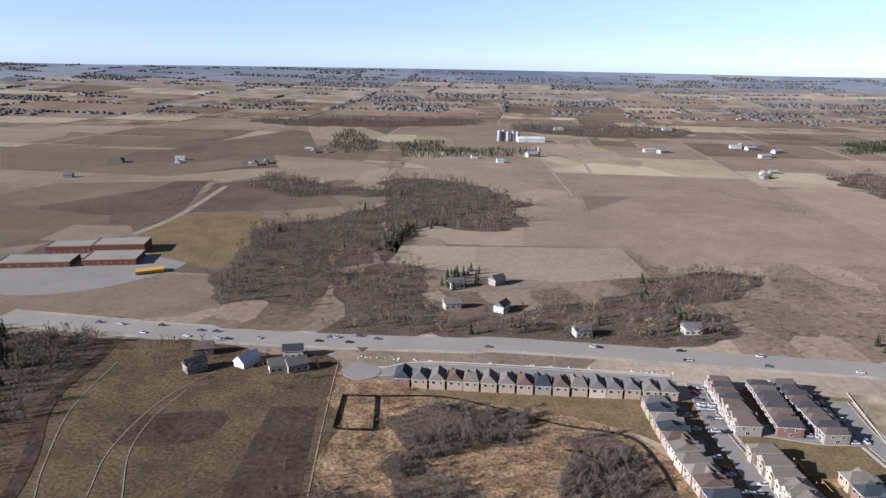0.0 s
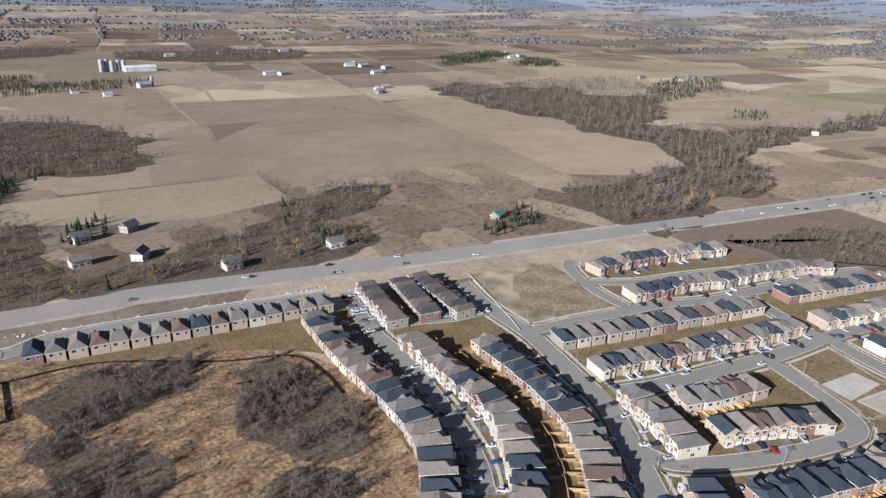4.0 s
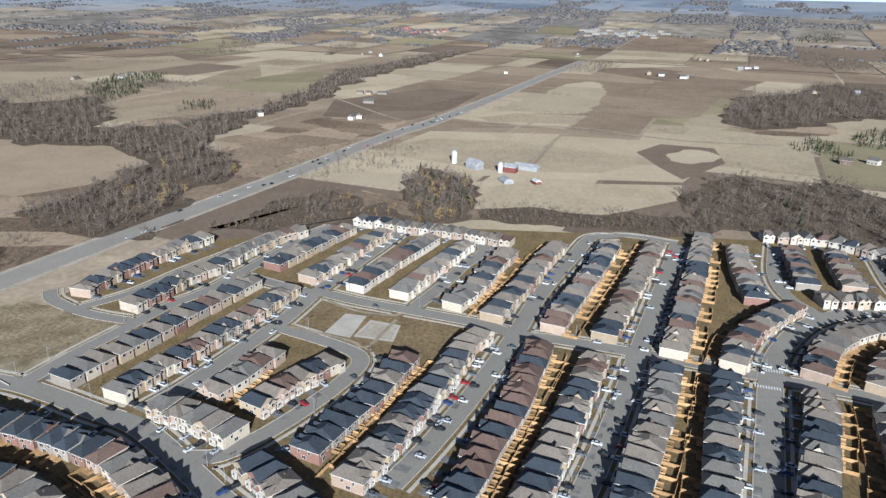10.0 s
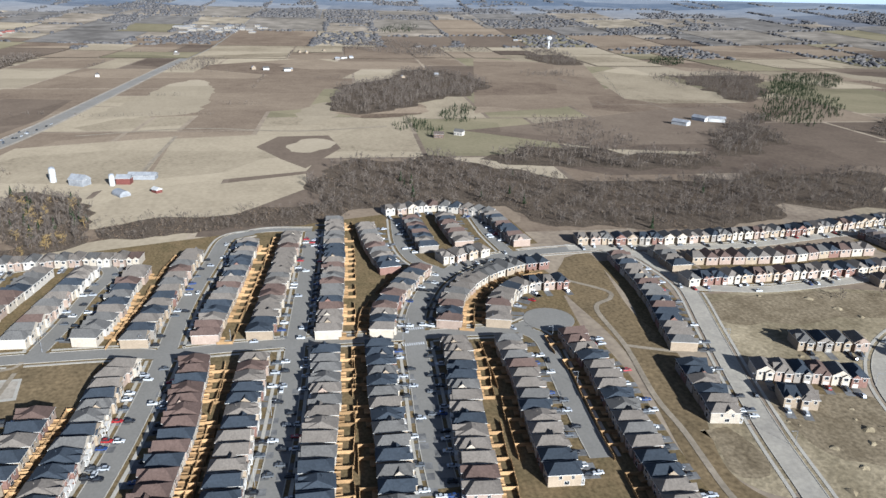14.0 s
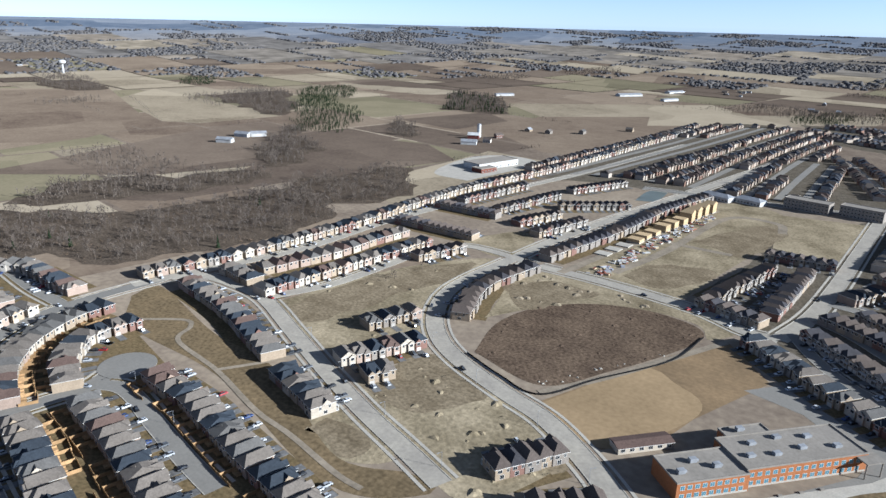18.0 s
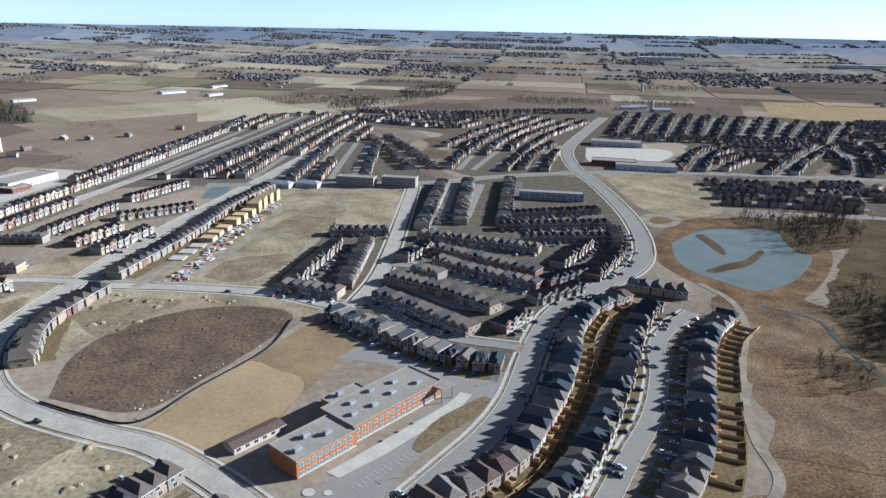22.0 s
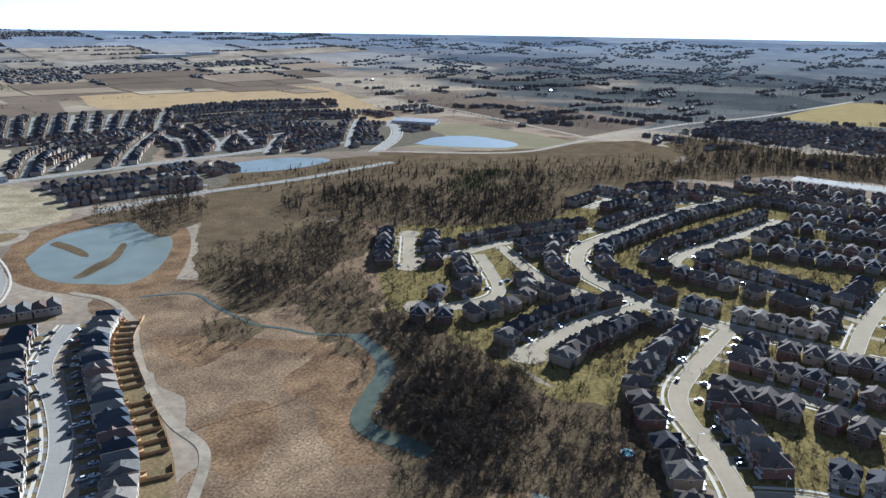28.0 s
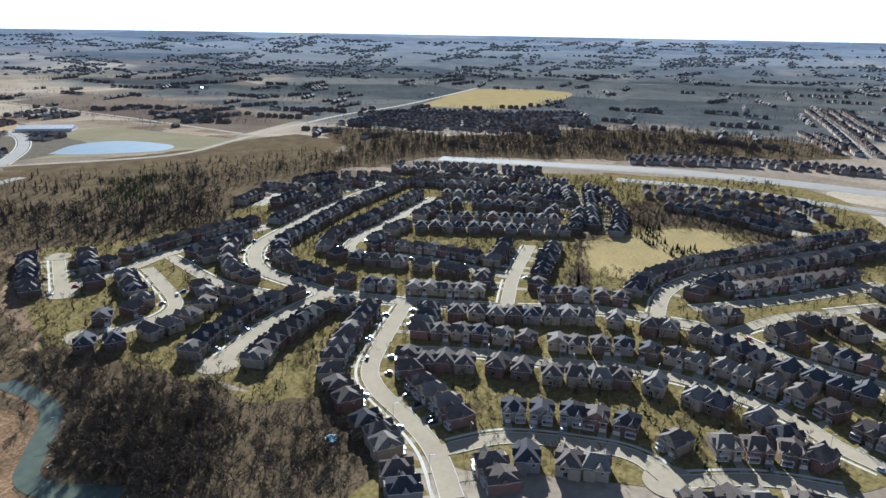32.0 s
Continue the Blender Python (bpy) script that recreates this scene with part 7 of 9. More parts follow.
wood("bare grey-brown deciduous woodland", "mid", 6.2, 7, 13, (-385, -581), (-432, -645), (-503, -637), (-569, -586), (-619, -570), (-568, -513), (-630, -493), (-705, -557), (-784, -563), (-566, -397), (-464, -471), (-448, -521), (-389, -567), shrubs=0.35, firs=0.1, twigs=M_BACKLIT_TWIGS)
wood("young green pine plantation", "fir_far", 3.6, 4, 7, (-571, -527), (-650, -589), (-694, -614), (-724, -572), (-631, -498), (-568, -513), clump=0.0, twigs=M_PINE)
wood("bare grey-brown deciduous woodland", "mid", 6.2, 7, 13, (-237, -349), (-268, -390), (-302, -405), (-335, -395), (-287, -332), (-231, -314), shrubs=0.5, twigs=M_BACKLIT_TWIGS)
wood("bare grey-brown deciduous woodland", "bare", 5.4, 7, 13, (-179, -360), (-192, -383), (-222, -380), (-200, -346), (-184, -355), shrubs=0.5, twigs=M_BACKLIT_TWIGS)
wood("bare grey-brown deciduous woodland", "bare", 5.4, 7, 13, (-255, -332), (-286, -332), (-279, -298), (-271, -270), (-264, -238), (-249, -238), (-214, -234), (-241, -273), (-234, -296), shrubs=0.5, firs=0.02, twigs=M_BACKLIT_TWIGS)
wood("bare grey-brown deciduous woodland", "mid", 6.2, 7, 13, (-317, -479), (-390, -536), (-394, -489), (-325, -414), (-281, -428), shrubs=0.5, twigs=M_BACKLIT_TWIGS)
wood("bare grey-brown deciduous woodland", "far", 6.6, 8, 13, (-421, -554), (-497, -645), (-560, -580), (-555, -560), (-618, -498), (-732, -526), (-933, -447), (-857, -376), (-699, -455), (-578, -387), (-473, -447), (-414, -518), firs=0.04, twigs=M_BACKLIT_TWIGS)
wood("bare grey-brown deciduous woodland", "far", 6.6, 8, 13, (-933, -447), (-1166, -362), (-1317, -94), (-1254, 167), (-1131, 139), (-1044, -70), (-973, -301), (-857, -376), twigs=M_BACKLIT_TWIGS)
wood("bare grey-brown deciduous woodland", "fine", 5.2, 6, 12, (-267, -332), (-295, -314), (-278, -247), (-261, -219), (-257, -176), (-224, -156), (-199, -150), (-175, -166), (-197, -193), (-194, -217), (-240, -272), firs=0.02, shrubs=0.5, twigs=M_BACKLIT_TWIGS)
wood("bare grey-brown deciduous woodland", "fine", 3.1, 3.5, 8, (-25, 321), (1, 331), (47, 324), (39, 294), (-4, 283), firs=0.0, shrubs=0.5)
wood("bare grey-brown deciduous woodland", "fine", 3.1, 3.5, 8, (54, 310), (91, 311), (98, 269), (66, 259), (55, 280), firs=0.0, shrubs=0.5)
wood("bare grey-brown deciduous woodland", "bare", 5.1, 8, 15, (-290, 427), (-249, 419), (-216, 412), (-214, 349), (-216, 307), firs=0.0, shrubs=0.5)
wood("bare grey-brown deciduous woodland", "fine", 5.2, 6, 12, (-221, -271), (-245, -234), (-235, -193), (-235, -169), (-217, -162), (-175, -161), (-157, -182), (-192, -190), (-196, -229), firs=0.0, shrubs=0.5, twigs=M_BACKLIT_TWIGS)
wood("bare grey-brown deciduous woodland", "mid", 6.3, 11, 18, (-239, -694), (-358, -727), (-339, -659), (-263, -581), (-259, -653), firs=0.0, shrubs=0.0, twigs=M_BACKLIT_TWIGS)
wood("bare grey-brown deciduous woodland", "far", 8.0, 9, 15, (-1125, -348), (-1404, -45), (-1328, 315), (-1172, 281), (-1102, -32), (-1006, -276), firs=0.0, shrubs=0.0, twigs=M_BACKLIT_TWIGS)
wood("bare grey-brown deciduous woodland", "bare", 5.1, 8, 15, (-231, -446), (-266, -455), (-271, -406), (-243, -370), (-216, -400), firs=0.0, shrubs=0.5, twigs=M_BACKLIT_TWIGS)
wood("sparse bare bushes and saplings", "bare", 4.5, 3, 8, (-284, 418), (-238, 420), (-206, 399), (-216, 370), (-212, 330), (-196, 287), (-182, 252), (-217, 251), (-313, 382), clump=1.6, floor=False, shrubs=0.2)
wood("sparse bare bushes and saplings", "mid", 15, 3, 8, (200, 562), (403, 606), (286, 415), (157, 427), clump=1.6, floor=False, shrubs=0.06)
wood("sparse bare bushes and saplings", "mid", 11, 3, 8, (184, 668), (234, 616), (312, 616), (409, 517), (372, 427), (278, 407), (195, 446), (117, 461), clump=1.6, floor=False, shrubs=0.06)
wood("sparse bare bushes and saplings", "bare", 5, 3, 8, (-180, 413), (-160, 419), (-140, 389), (-136, 359), (-158, 365), clump=1.6, floor=False, shrubs=0.2)
wood("sparse bare bushes and saplings", "bare", 5, 3, 8, (-120, 390), (-78, 408), (-69, 354), (-95, 347), clump=1.6, floor=False, shrubs=0.2)
wood("sparse bare bushes and saplings", "mid", 8, 3, 8, (583, 223), (595, 104), (599, -27), (568, -83), (535, 58), (541, 208), clump=1.6, floor=False, shrubs=0.2)
wood("sparse bare bushes and saplings", "bare", 8, 3, 8, (-237, -457), (-281, -429), (-326, -386), (-292, -316), (-270, -330), (-243, -370), clump=1.6, floor=False, shrubs=0.2, twigs=M_BACKLIT_TWIGS)
wood("sparse bare bushes and saplings", "bare", 8, 3, 8, (-289, -318), (-289, -276), (-265, -256), (-272, -287), clump=1.6, floor=False, shrubs=0.2, twigs=M_BACKLIT_TWIGS)
wood("sparse bare bushes and saplings", "mid", 8, 3, 8, (589, 392), (768, 378), (820, 304), (723, 259), (600, 306), (553, 354), clump=1.6, floor=False, shrubs=0.2)
wood("bare grey-brown deciduous woodland", "fine", 5.2, 6, 12, (-252, -281), (-282, -249), (-274, -185), (-287, -154), (-265, -119), (-216, -106), (-183, -210), firs=0.0, shrubs=0.5, twigs=M_BACKLIT_TWIGS)
wood("dark green conifer trees", "fir", 8, 8, 14, (-322, 431), (-292, 434), (-255, 384), (-230, 329), (-237, 306), firs=0.0, shrubs=0.0, clump=0.0, floor=False)
wood("bare grey-brown deciduous woodland", "far", 8.0, 9, 15, (-1224, -570), (-1218, -388), (-1140, -313), (-993, -307), (-1005, -460), firs=0.0, shrubs=0.0, twigs=M_BACKLIT_TWIGS)
wood("bare grey-brown deciduous woodland", "fine", 3.1, 3.5, 8, (-22, 288), (-2, 283), (22, 259), (16, 237), (-5, 238), (-20, 255), firs=0.0, shrubs=0.5)
wood("bare grey-brown deciduous woodland", "fine", 3.1, 3.5, 8, (61, 303), (97, 290), (104, 240), (89, 221), (67, 237), (55, 268), firs=0.0, shrubs=0.5)
wood("bare grey-brown deciduous woodland", "fine", 3.1, 3.5, 8, (52, 224), (78, 217), (89, 198), (77, 190), (46, 202), firs=0.0, shrubs=0.5)
wood("bare grey-brown deciduous woodland", "fine", 3.1, 3.5, 8, (-51, 259), (-25, 253), (-11, 230), (-45, 237), firs=0.0, shrubs=0.5)
wood("sparse bare bushes and saplings", "bare", 8, 3, 8, (-70, 370), (21, 336), (83, 301), (104, 232), (94, 187), (-57, 244), clump=1.6, floor=False, shrubs=0.2)
wood("sparse bare bushes and saplings", "mid", 8, 3, 8, (-249, -387), (-338, -484), (-458, -528), (-419, -448), (-309, -341), (-260, -327), clump=1.6, floor=False, shrubs=0.2, twigs=M_BACKLIT_TWIGS)
wood("dark green conifer trees", "fir", 6.0, 4, 8, (-651, -2), (-683, 7), (-676, 22), (-623, 18), clump=0.0, floor=False)
wood("dark green conifer trees", "fir", 6.5, 4, 8, (-599, 29), (-624, 40), (-599, 56), (-577, 47), clump=0.0, floor=False)
wood("dark green conifer trees", "fir", 7.0, 5, 9, (-554, 61), (-589, 71), (-584, 91), (-558, 91), clump=0.0, floor=False)
wood("dark bare thicket beside the sports field", "mid", 5.0, 4, 9, (-702, -35), (-795, 27), (-773, 85), (-722, 137), (-647, 129), (-685, 101), (-695, 60), (-689, 7), shrubs=0.4, firs=0.08, twigs=M_BACKLIT_TWIGS)
wood("dark bare thicket beside the sports field", "mid", 5.0, 4, 8, (-561, -50), (-649, -53), (-648, -35), (-499, -32), (-483, -40), shrubs=0.4, twigs=M_BACKLIT_TWIGS)
wood("scattered evergreens and bushes by the pond", "far", 11, 5, 10, (-364, -716), (-453, -675), (-638, -622), (-711, -697), (-562, -751), (-406, -755), floor=False, firs=0.3, twigs=M_BACKLIT_TWIGS)
wood("dark bare thicket round a garden pond", "fine", 5.0, 5, 10, (-195, -177), (-223, -225), (-261, -230), (-260, -192), (-230, -166), (-203, -158), firs=0.05, shrubs=0.4, twigs=M_BACKLIT_TWIGS)
wood("scattered evergreens and bare trees by the road", "far", 10, 5, 10, (-487, -712), (-538, -782), (-645, -722), (-764, -622), (-871, -565), (-968, -483), (-780, -506), (-643, -543), (-576, -597), floor=False, firs=0.3, twigs=M_BACKLIT_TWIGS)
wood("bare trees and bushes round a green-roofed farmhouse", "bare", 7.0, 4, 9, (317, 470), (356, 496), (365, 462), (358, 402), (340, 399), (306, 427), floor=False, shrubs=0.4)
hedge(7, (-333, 798), (-331, 865), (-336, 1002))
hedge(6, (79, 777), (136, 796))
hedge(7, (386, 1012), (402, 949), (441, 913), (442, 799))
hedge(6, (552, 774), (637, 748))
hedge(6, (712, 345), (685, 288), (671, 246))
hedge(7, (1096, 273), (1096, 172), (1094, 83))
hedge(4, (587, 101), (579, 40), (580, -18))
hedge(5, (1894, -731), (1618, -775), (1163, -620))
hedge(7, (847, -539), (861, -650), (875, -730))
hedge(6, (178, 669), (180, 576))
hedge(7, (-84, 1089), (-113, 1545))
hedge(6, (165, -1252), (-20, -1266))
hedge(8, (-566, 66), (-626, 130))
hedge(8, (1072, 2624), (1509, 2421))
hedge(8, (836, 688), (1112, 678))
hedge(7, (-982, -295), (-990, -186))
hedge(6, (-429, -820), (-571, -746), (-639, -696))

# gardens and street trees of the old quarter
OLD_QUARTER = ((-250, -60), (-300, 120), (-520, 190), (-720, 240), (-950, 160), (-850, -290), (-560, -410), (-430, -470), (-350, -400), (-290, -310), (-290, -220))
area("ground", M_GARDEN, "olive-brown gardens between the old houses", *OLD_QUARTER, z=-0.012)


def garden_trees(kind, spacing, lo, hi, label, poly):
    xy = scatter(poly, spacing, 77 + int(spacing))
    xy = xy[~inside([(-612, -45), (-693, 55), (-624, 100), (-526, 10), (-546, -34)], xy[:, 0], xy[:, 1])]
    hs = np.array([(q[0], q[1]) for q in HOUSES])
    xy = np.array([p for p in xy if ((hs - p) ** 2).sum(1).min() > 50])
    v = planted(kind, xy, np.random.default_rng(4).uniform(lo, hi, len(xy)), 9)
    tagged(new("garden_trees", tri_mesh("garden_trees", v, np.arange(len(v)).reshape(-1, 3), M_FIR if kind == "fir_far" else M_BACKLIT_TWIGS)), label, "trees", kind="stuff")


garden_trees("bare", 7.0, 5, 10, "bare street and garden trees between houses", OLD_QUARTER)
garden_trees("fir_far", 14, 3, 8, "dark green garden conifers between houses", OLD_QUARTER)


# ---- other buildings ----
def building(name, label, category, x, y, angle, w, d, h, wall, roofing, form="flat", pitch=0.3, windows=0, storeys=1, glass=None, group=""):
    """A simple house, barn or hall: body, roof, and windows along both long sides."""
    base = new(name)
    base.matrix_basis = pose(x, y, rise(x, y), 0, 0, angle)
    tagged(base, label, category, group)
    s = Shape()
    s.box(-w / 2, w / 2, -d / 2, d / 2, -0.3, h)
    part("body", s.mesh("body", wall), base)
    s = Shape()
    if form == "flat":
        s.box(-w / 2 - 0.1, w / 2 + 0.1, -d / 2 - 0.1, d / 2 + 0.1, h, h + 0.25)
        for a in ((-w / 2 - 0.12, w / 2 + 0.12, -d / 2 - 0.12, -d / 2 + 0.25), (-w / 2 - 0.12, w / 2 + 0.12, d / 2 - 0.25, d / 2 + 0.12),
                  (-w / 2 - 0.12, -w / 2 + 0.25, -d / 2 + 0.25, d / 2 - 0.25), (w / 2 - 0.25, w / 2 + 0.12, -d / 2 + 0.25, d / 2 - 0.25)):
            s.box(*a, h + 0.2, h + 0.7)
    elif form == "arch":
        n = 10
        k0 = len(s.v)
        for q in (-w / 2, w / 2):
            s.v += [(q, -math.cos(math.pi * a / n) * (d / 2 + 0.2), h + math.sin(math.pi * a / n) * d * pitch) for a in range(n + 1)]
        for a in range(n):
            s.f.append((k0 + a, k0 + n + 1 + a, k0 + n + 2 + a, k0 + a + 1))
            s.i.append(0)
        s.f += [tuple(k0 + a for a in range(n + 1))[::-1], tuple(k0 + n + 1 + a for a in range(n + 1))]
        s.i += [0, 0]
    else:
        s.prism(-w / 2 - 0.5, w / 2 + 0.5, -d / 2 - 0.5, d / 2 + 0.5, h, d * pitch, "x", d * 0.45 * (form == "hip"), d * 0.45 * (form == "hip"), gable=0)
    part("roof", s.mesh("roof", roofing, M_TRIM), base)
    if windows:
        me = window_mesh(min(2.0, w / windows * 0.55), 1.5)
        if glass:
            me.materials[1] = glass
        for f in range(storeys):
            for k in range(windows):
                q = -w / 2 + (k + 0.5) * w / windows
                part("window", me, base, at=pose(q, d / 2, 1.1 + f * 3.4))
                part("window", me, base, at=pose(q, -d / 2, 1.1 + f * 3.4, 0, 0, 180))
    return base


def silo(x, y, r, h, mat, label):
    base = tagged(new("silo"), label, "silo", "farm silos")
    base.matrix_basis = pose(x, y, rise(x, y))
    s = Shape()
    s.tube(0, 0, 0, h, r, r, 14)
    for k in range(1, int(h / 3)):
        s.tube(0, 0, k * 3, k * 3 + 0.2, r + 0.08, r + 0.08, 14)
    shell = part("shell", s.mesh("shell", mat), base)
    s = Shape()
    for k in range(4):
        a, b = k * math.pi / 8, (k + 1) * math.pi / 8
        s.tube(0, 0, h + r * 0.7 * math.sin(a), h + r * 0.7 * math.sin(b), r * math.cos(a) + 0.02, r * math.cos(b) + 0.02, 14)
    part("dome", s.mesh("dome", M_STEEL), shell, "grey metal silo dome")
    return base


def heaps(label, mat, n, poly, r0, r1, flat=0.35):
    g = np.random.default_rng(int(abs(poly[0][0])) + n)
    s = Shape()
    xy = scatter(poly, (abs(sum(a[0] * b[1] - b[0] * a[1] for a, b in zip(poly, poly[1:] + poly[:1]))) / 2 / n) ** 0.5, 11)
    for x, y in xy:
        r = g.uniform(r0, r1)
        a0 = g.uniform(0, 6)
        k = len(s.v)
        for f, z in ((1.0, 0.0), (0.62, 0.55), (0.25, 0.95)):
            s.v += [(x + r * f * (1 + 0.35 * math.sin(3 * a + a0)) * math.cos(a), y + r * f * (1 + 0.3 * math.cos(2 * a + a0)) * math.sin(a), z * r * flat) for a in (6.2832 * q / 9 for q in range(9))]
        for l in range(2):
            for q in range(9):
                s.f.append((k + l * 9 + q, k + l * 9 + (q + 1) % 9, k + l * 9 + 9 + (q + 1) % 9, k + l * 9 + 9 + q))
                s.i.append(0)
        s.f.append(tuple(k + 18 + q for q in range(9)))
        s.i.append(0)
    if s.v:
        tagged(new("soil_heaps", s.mesh("soil_heaps", mat)), label, "soil heaps", kind="stuff")


# the new school: two flat-roofed blocks in orange brick
school = tagged(new("school"), "flat-roofed orange brick school with blue windows", "school")
school.matrix_basis = pose(77, -240, 0, 0, 0, -126.6)
for x0, x1, y0, y1, h in ((0, 33, 0, 19, 8.0), (33, 92, 2, 25, 8.6), (40, 62, 25, 33, 7.6)):
    s = Shape()
    s.box(x0, x1, y0, y1, 0, h)
    part("block", s.mesh("block", M_SCHOOLBRICK), school, "orange brick block")
    s = Shape()
    s.box(x0 - 0.1, x1 + 0.1, y0 - 0.1, y1 + 0.1, h, h + 0.3)
    for a in ((x0 - 0.15, x1 + 0.15, y0 - 0.15, y0 + 0.3), (x0 - 0.15, x1 + 0.15, y1 - 0.3, y1 + 0.15), (x0 - 0.15, x0 + 0.3, y0 + 0.3, y1 - 0.3), (x1 - 0.3, x1 + 0.15, y0 + 0.3, y1 - 0.3)):
        s.box(*a, h + 0.25, h + 0.8)
    flat_roof = part("flat_roof", s.mesh("flat_roof", M_FLATROOF), school, "grey gravel flat roof with parapet")
pane = window_mesh(1.9, 1.9)
pane.materials[1] = M_BLUEGLASS
for f in range(2):
    for k in range(9):
        part("window", pane, school, at=pose(2.6 + k * 3.35, 0, 1.1 + f * 3.9, 0, 0, 180))
    for k in range(15):
        part("window", pane, school, at=pose(35.5 + k * 3.7, 2, 1.2 + f * 3.9, 0, 0, 180))
band = Shape()
band.box(33.2, 91.6, 1.86, 2.0, 0.2, 1.0)
band.box(0.4, 32.6, -0.14, 0.0, 0.2, 1.0)
part("stone_band", band.mesh("stone_band", M_CONCRETE), school, "pale stone plinth")
for x, y in ((5, 6), (14, 12), (22, 7), (40, 10), (46, 18), (52, 9), (60, 20), (66, 11), (74, 18), (48, 29), (82, 9)):
    s = Shape()
    s.box(x - 1.6, x + 1.6, y - 1.1, y + 1.1, 8.6, 10.4)
    s.box(x + 1.6, x + 2.6, y - 0.5, y + 0.5, 8.7, 9.6)
    part("rooftop_unit", s.mesh("rooftop_unit", M_STEEL), flat_roof, "grey rooftop ventilation unit")
s = Shape()
s.box(86, 96, -4, 22, 7.6, 8.1)
for x, y in ((95, -3), (95, 8), (95, 20), (87, -3)):
    s.tube(x, y, 0, 7.6, 0.3, 0.3, 8)
part("canopy", s.mesh("canopy", M_FLATROOF), school, "flat entrance canopy on round columns")
portable = building("portable_classroom", "long low brown-roofed portable classroom", "building", 104, -267, 53.4, 27, 8.5, 3.2, WALLS["cream"], ROOFS["brown"], "gable", 0.12, windows=6)
area("pavement", M_CONCRETE, "pale concrete forecourt before the school", (20, -307), (54, -262), (66, -246), (60, -243), (45, -260), (14, -302), (8, -318), (14, -320), z=0.06, soft=False, category="pavement")
area("ground", M_PARK, "dry grass verge along the school drive", (-3, -314), (2, -317), (11, -308), (24, -292), (32, -273), (32, -266), (28, -265), (16, -283), (3, -300), z=0.07)

# the school's parking lot: stalls, kerbed island and walk
s = Shape()
for k in range(13):
    for r in (3.0, 15.5):
        s.box(12 + k * 2.7, 12.13 + k * 2.7, -r - 8.5, -r - 3.6, 0.0, 0.02)
stalls = new("stall_lines", s.mesh("stall_lines", M_PAINT))
stalls.matrix_basis = pose(77, -240, 0.16, 0, 0, -126.6)
tagged(stalls, "faded white parking stall lines", "marking", kind="structure")
for x, y, r in ((-2, -10, 2.6), (3, -16, 1.8)):
    s = Shape()
    s.tube(0, 0, 0, 0.12, r, r, 20)
    ob = new("pavement", s.mesh("pavement", M_CONCRETE))
    ob.matrix_basis = pose(77, -240, 0.1, 0, 0, -126.6) @ pose(x, y, 0)
    tagged(ob, "round pale paved play spot", "pavement", kind="structure")
for x in (44, 54, 64):
    s = Shape()
    s.box(-1.1, 1.1, -0.6, 0.6, 0, 0.45)
    s.box(-0.95, 0.95, -0.45, 0.45, 0.45, 0.6)
    ob = new("planter", s.mesh("planter", M_FLATROOF))
    ob.matrix_basis = pose(77, -240, 0.1, 0, 0, -126.6) @ pose(x, -5.5, 0)
    tagged(ob, "low concrete planter on the school forecourt", "planter")

# schools and halls farther out
for x, y, a, w, d, h in ((-352, 584, 8, 60, 26, 4.5), (-292, 597, 8, 45, 30, 5.0), (-345, 628, 8, 40, 22, 6.5), (-300, 632, 8, 46, 26, 8.5)):
    building("school_wing", "red-brown brick school wing with flat grey roof", "school", x, y, a, w, d, h, M_REDBRICK, M_FLATROOF, windows=8)
building("school_wing", "white flat-roofed school with dark windows", "school", 535, -735, 80, 70, 30, 7.5, M_WHITE, M_FLATROOF, windows=10)
building("school_wing", "red brick low school wing", "school", 520, -700, 80, 26, 18, 5.0, M_REDBRICK, M_FLATROOF, windows=5)
area("pavement", M_CONCRETE, "pale parking lot round a flat school", (500, -640), (560, -650), (590, -760), (560, -810), (500, -790), z=0.03, category="pavement")
building("apartment_block", "grey three-storey flat-roofed apartment block", "building", 163, -788, -5, 44, 16, 11, WALLS["stone"], M_FLATROOF, windows=12, storeys=3)
building("apartment_block", "grey three-storey flat-roofed apartment block", "building", 113, -794, -5, 40, 16, 11, WALLS["stone"], M_FLATROOF, windows=12, storeys=3)
building("sales_hall", "long white-walled hall with blue-grey roof", "building", 250, -768, -12, 34, 14, 5, M_WHITE, M_STEEL, "hip", 0.2, windows=8)
building("sales_hall", "long white-walled hall with blue-grey roof", "building", 217, -774, -12, 30, 14, 5, M_WHITE, M_STEEL, "hip", 0.2, windows=8)
building("store", "flat-roofed store with pale walls", "building", -200, -955, -8, 80, 36, 6.5, M_WHITE, M_FLATROOF, windows=10)
building("store", "flat red-brown store with grey roof", "building", -160, -975, -8, 60, 24, 7, M_REDBRICK, M_FLATROOF, windows=8)
building("store", "white flat-roofed hall beyond the stores", "building", -190, -1150, -8, 80, 30, 7, M_WHITE, M_FLATROOF, windows=8)
building("townhouse_block", "pale blue-grey wrapped building under construction", "building", -60, -757, -4, 70, 14, 8, M_STEEL, M_FLATROOF, windows=12, storeys=2)
building("greenhouse", "low glass-roofed nursery hall", "building", -990, -1010, -62, 90, 36, 5, M_WHITE, M_STEEL, "gable", 0.12)
for x, y, w, d in ((-710, -3340, 200, 60), (-1450, -3020, 220, 40), (-1640, -3060, 150, 40)):
    building("warehouse", "huge white flat-roofed warehouse far off", "warehouse", x, y, 4, w, d, 12, M_WHITE, M_WHITE)
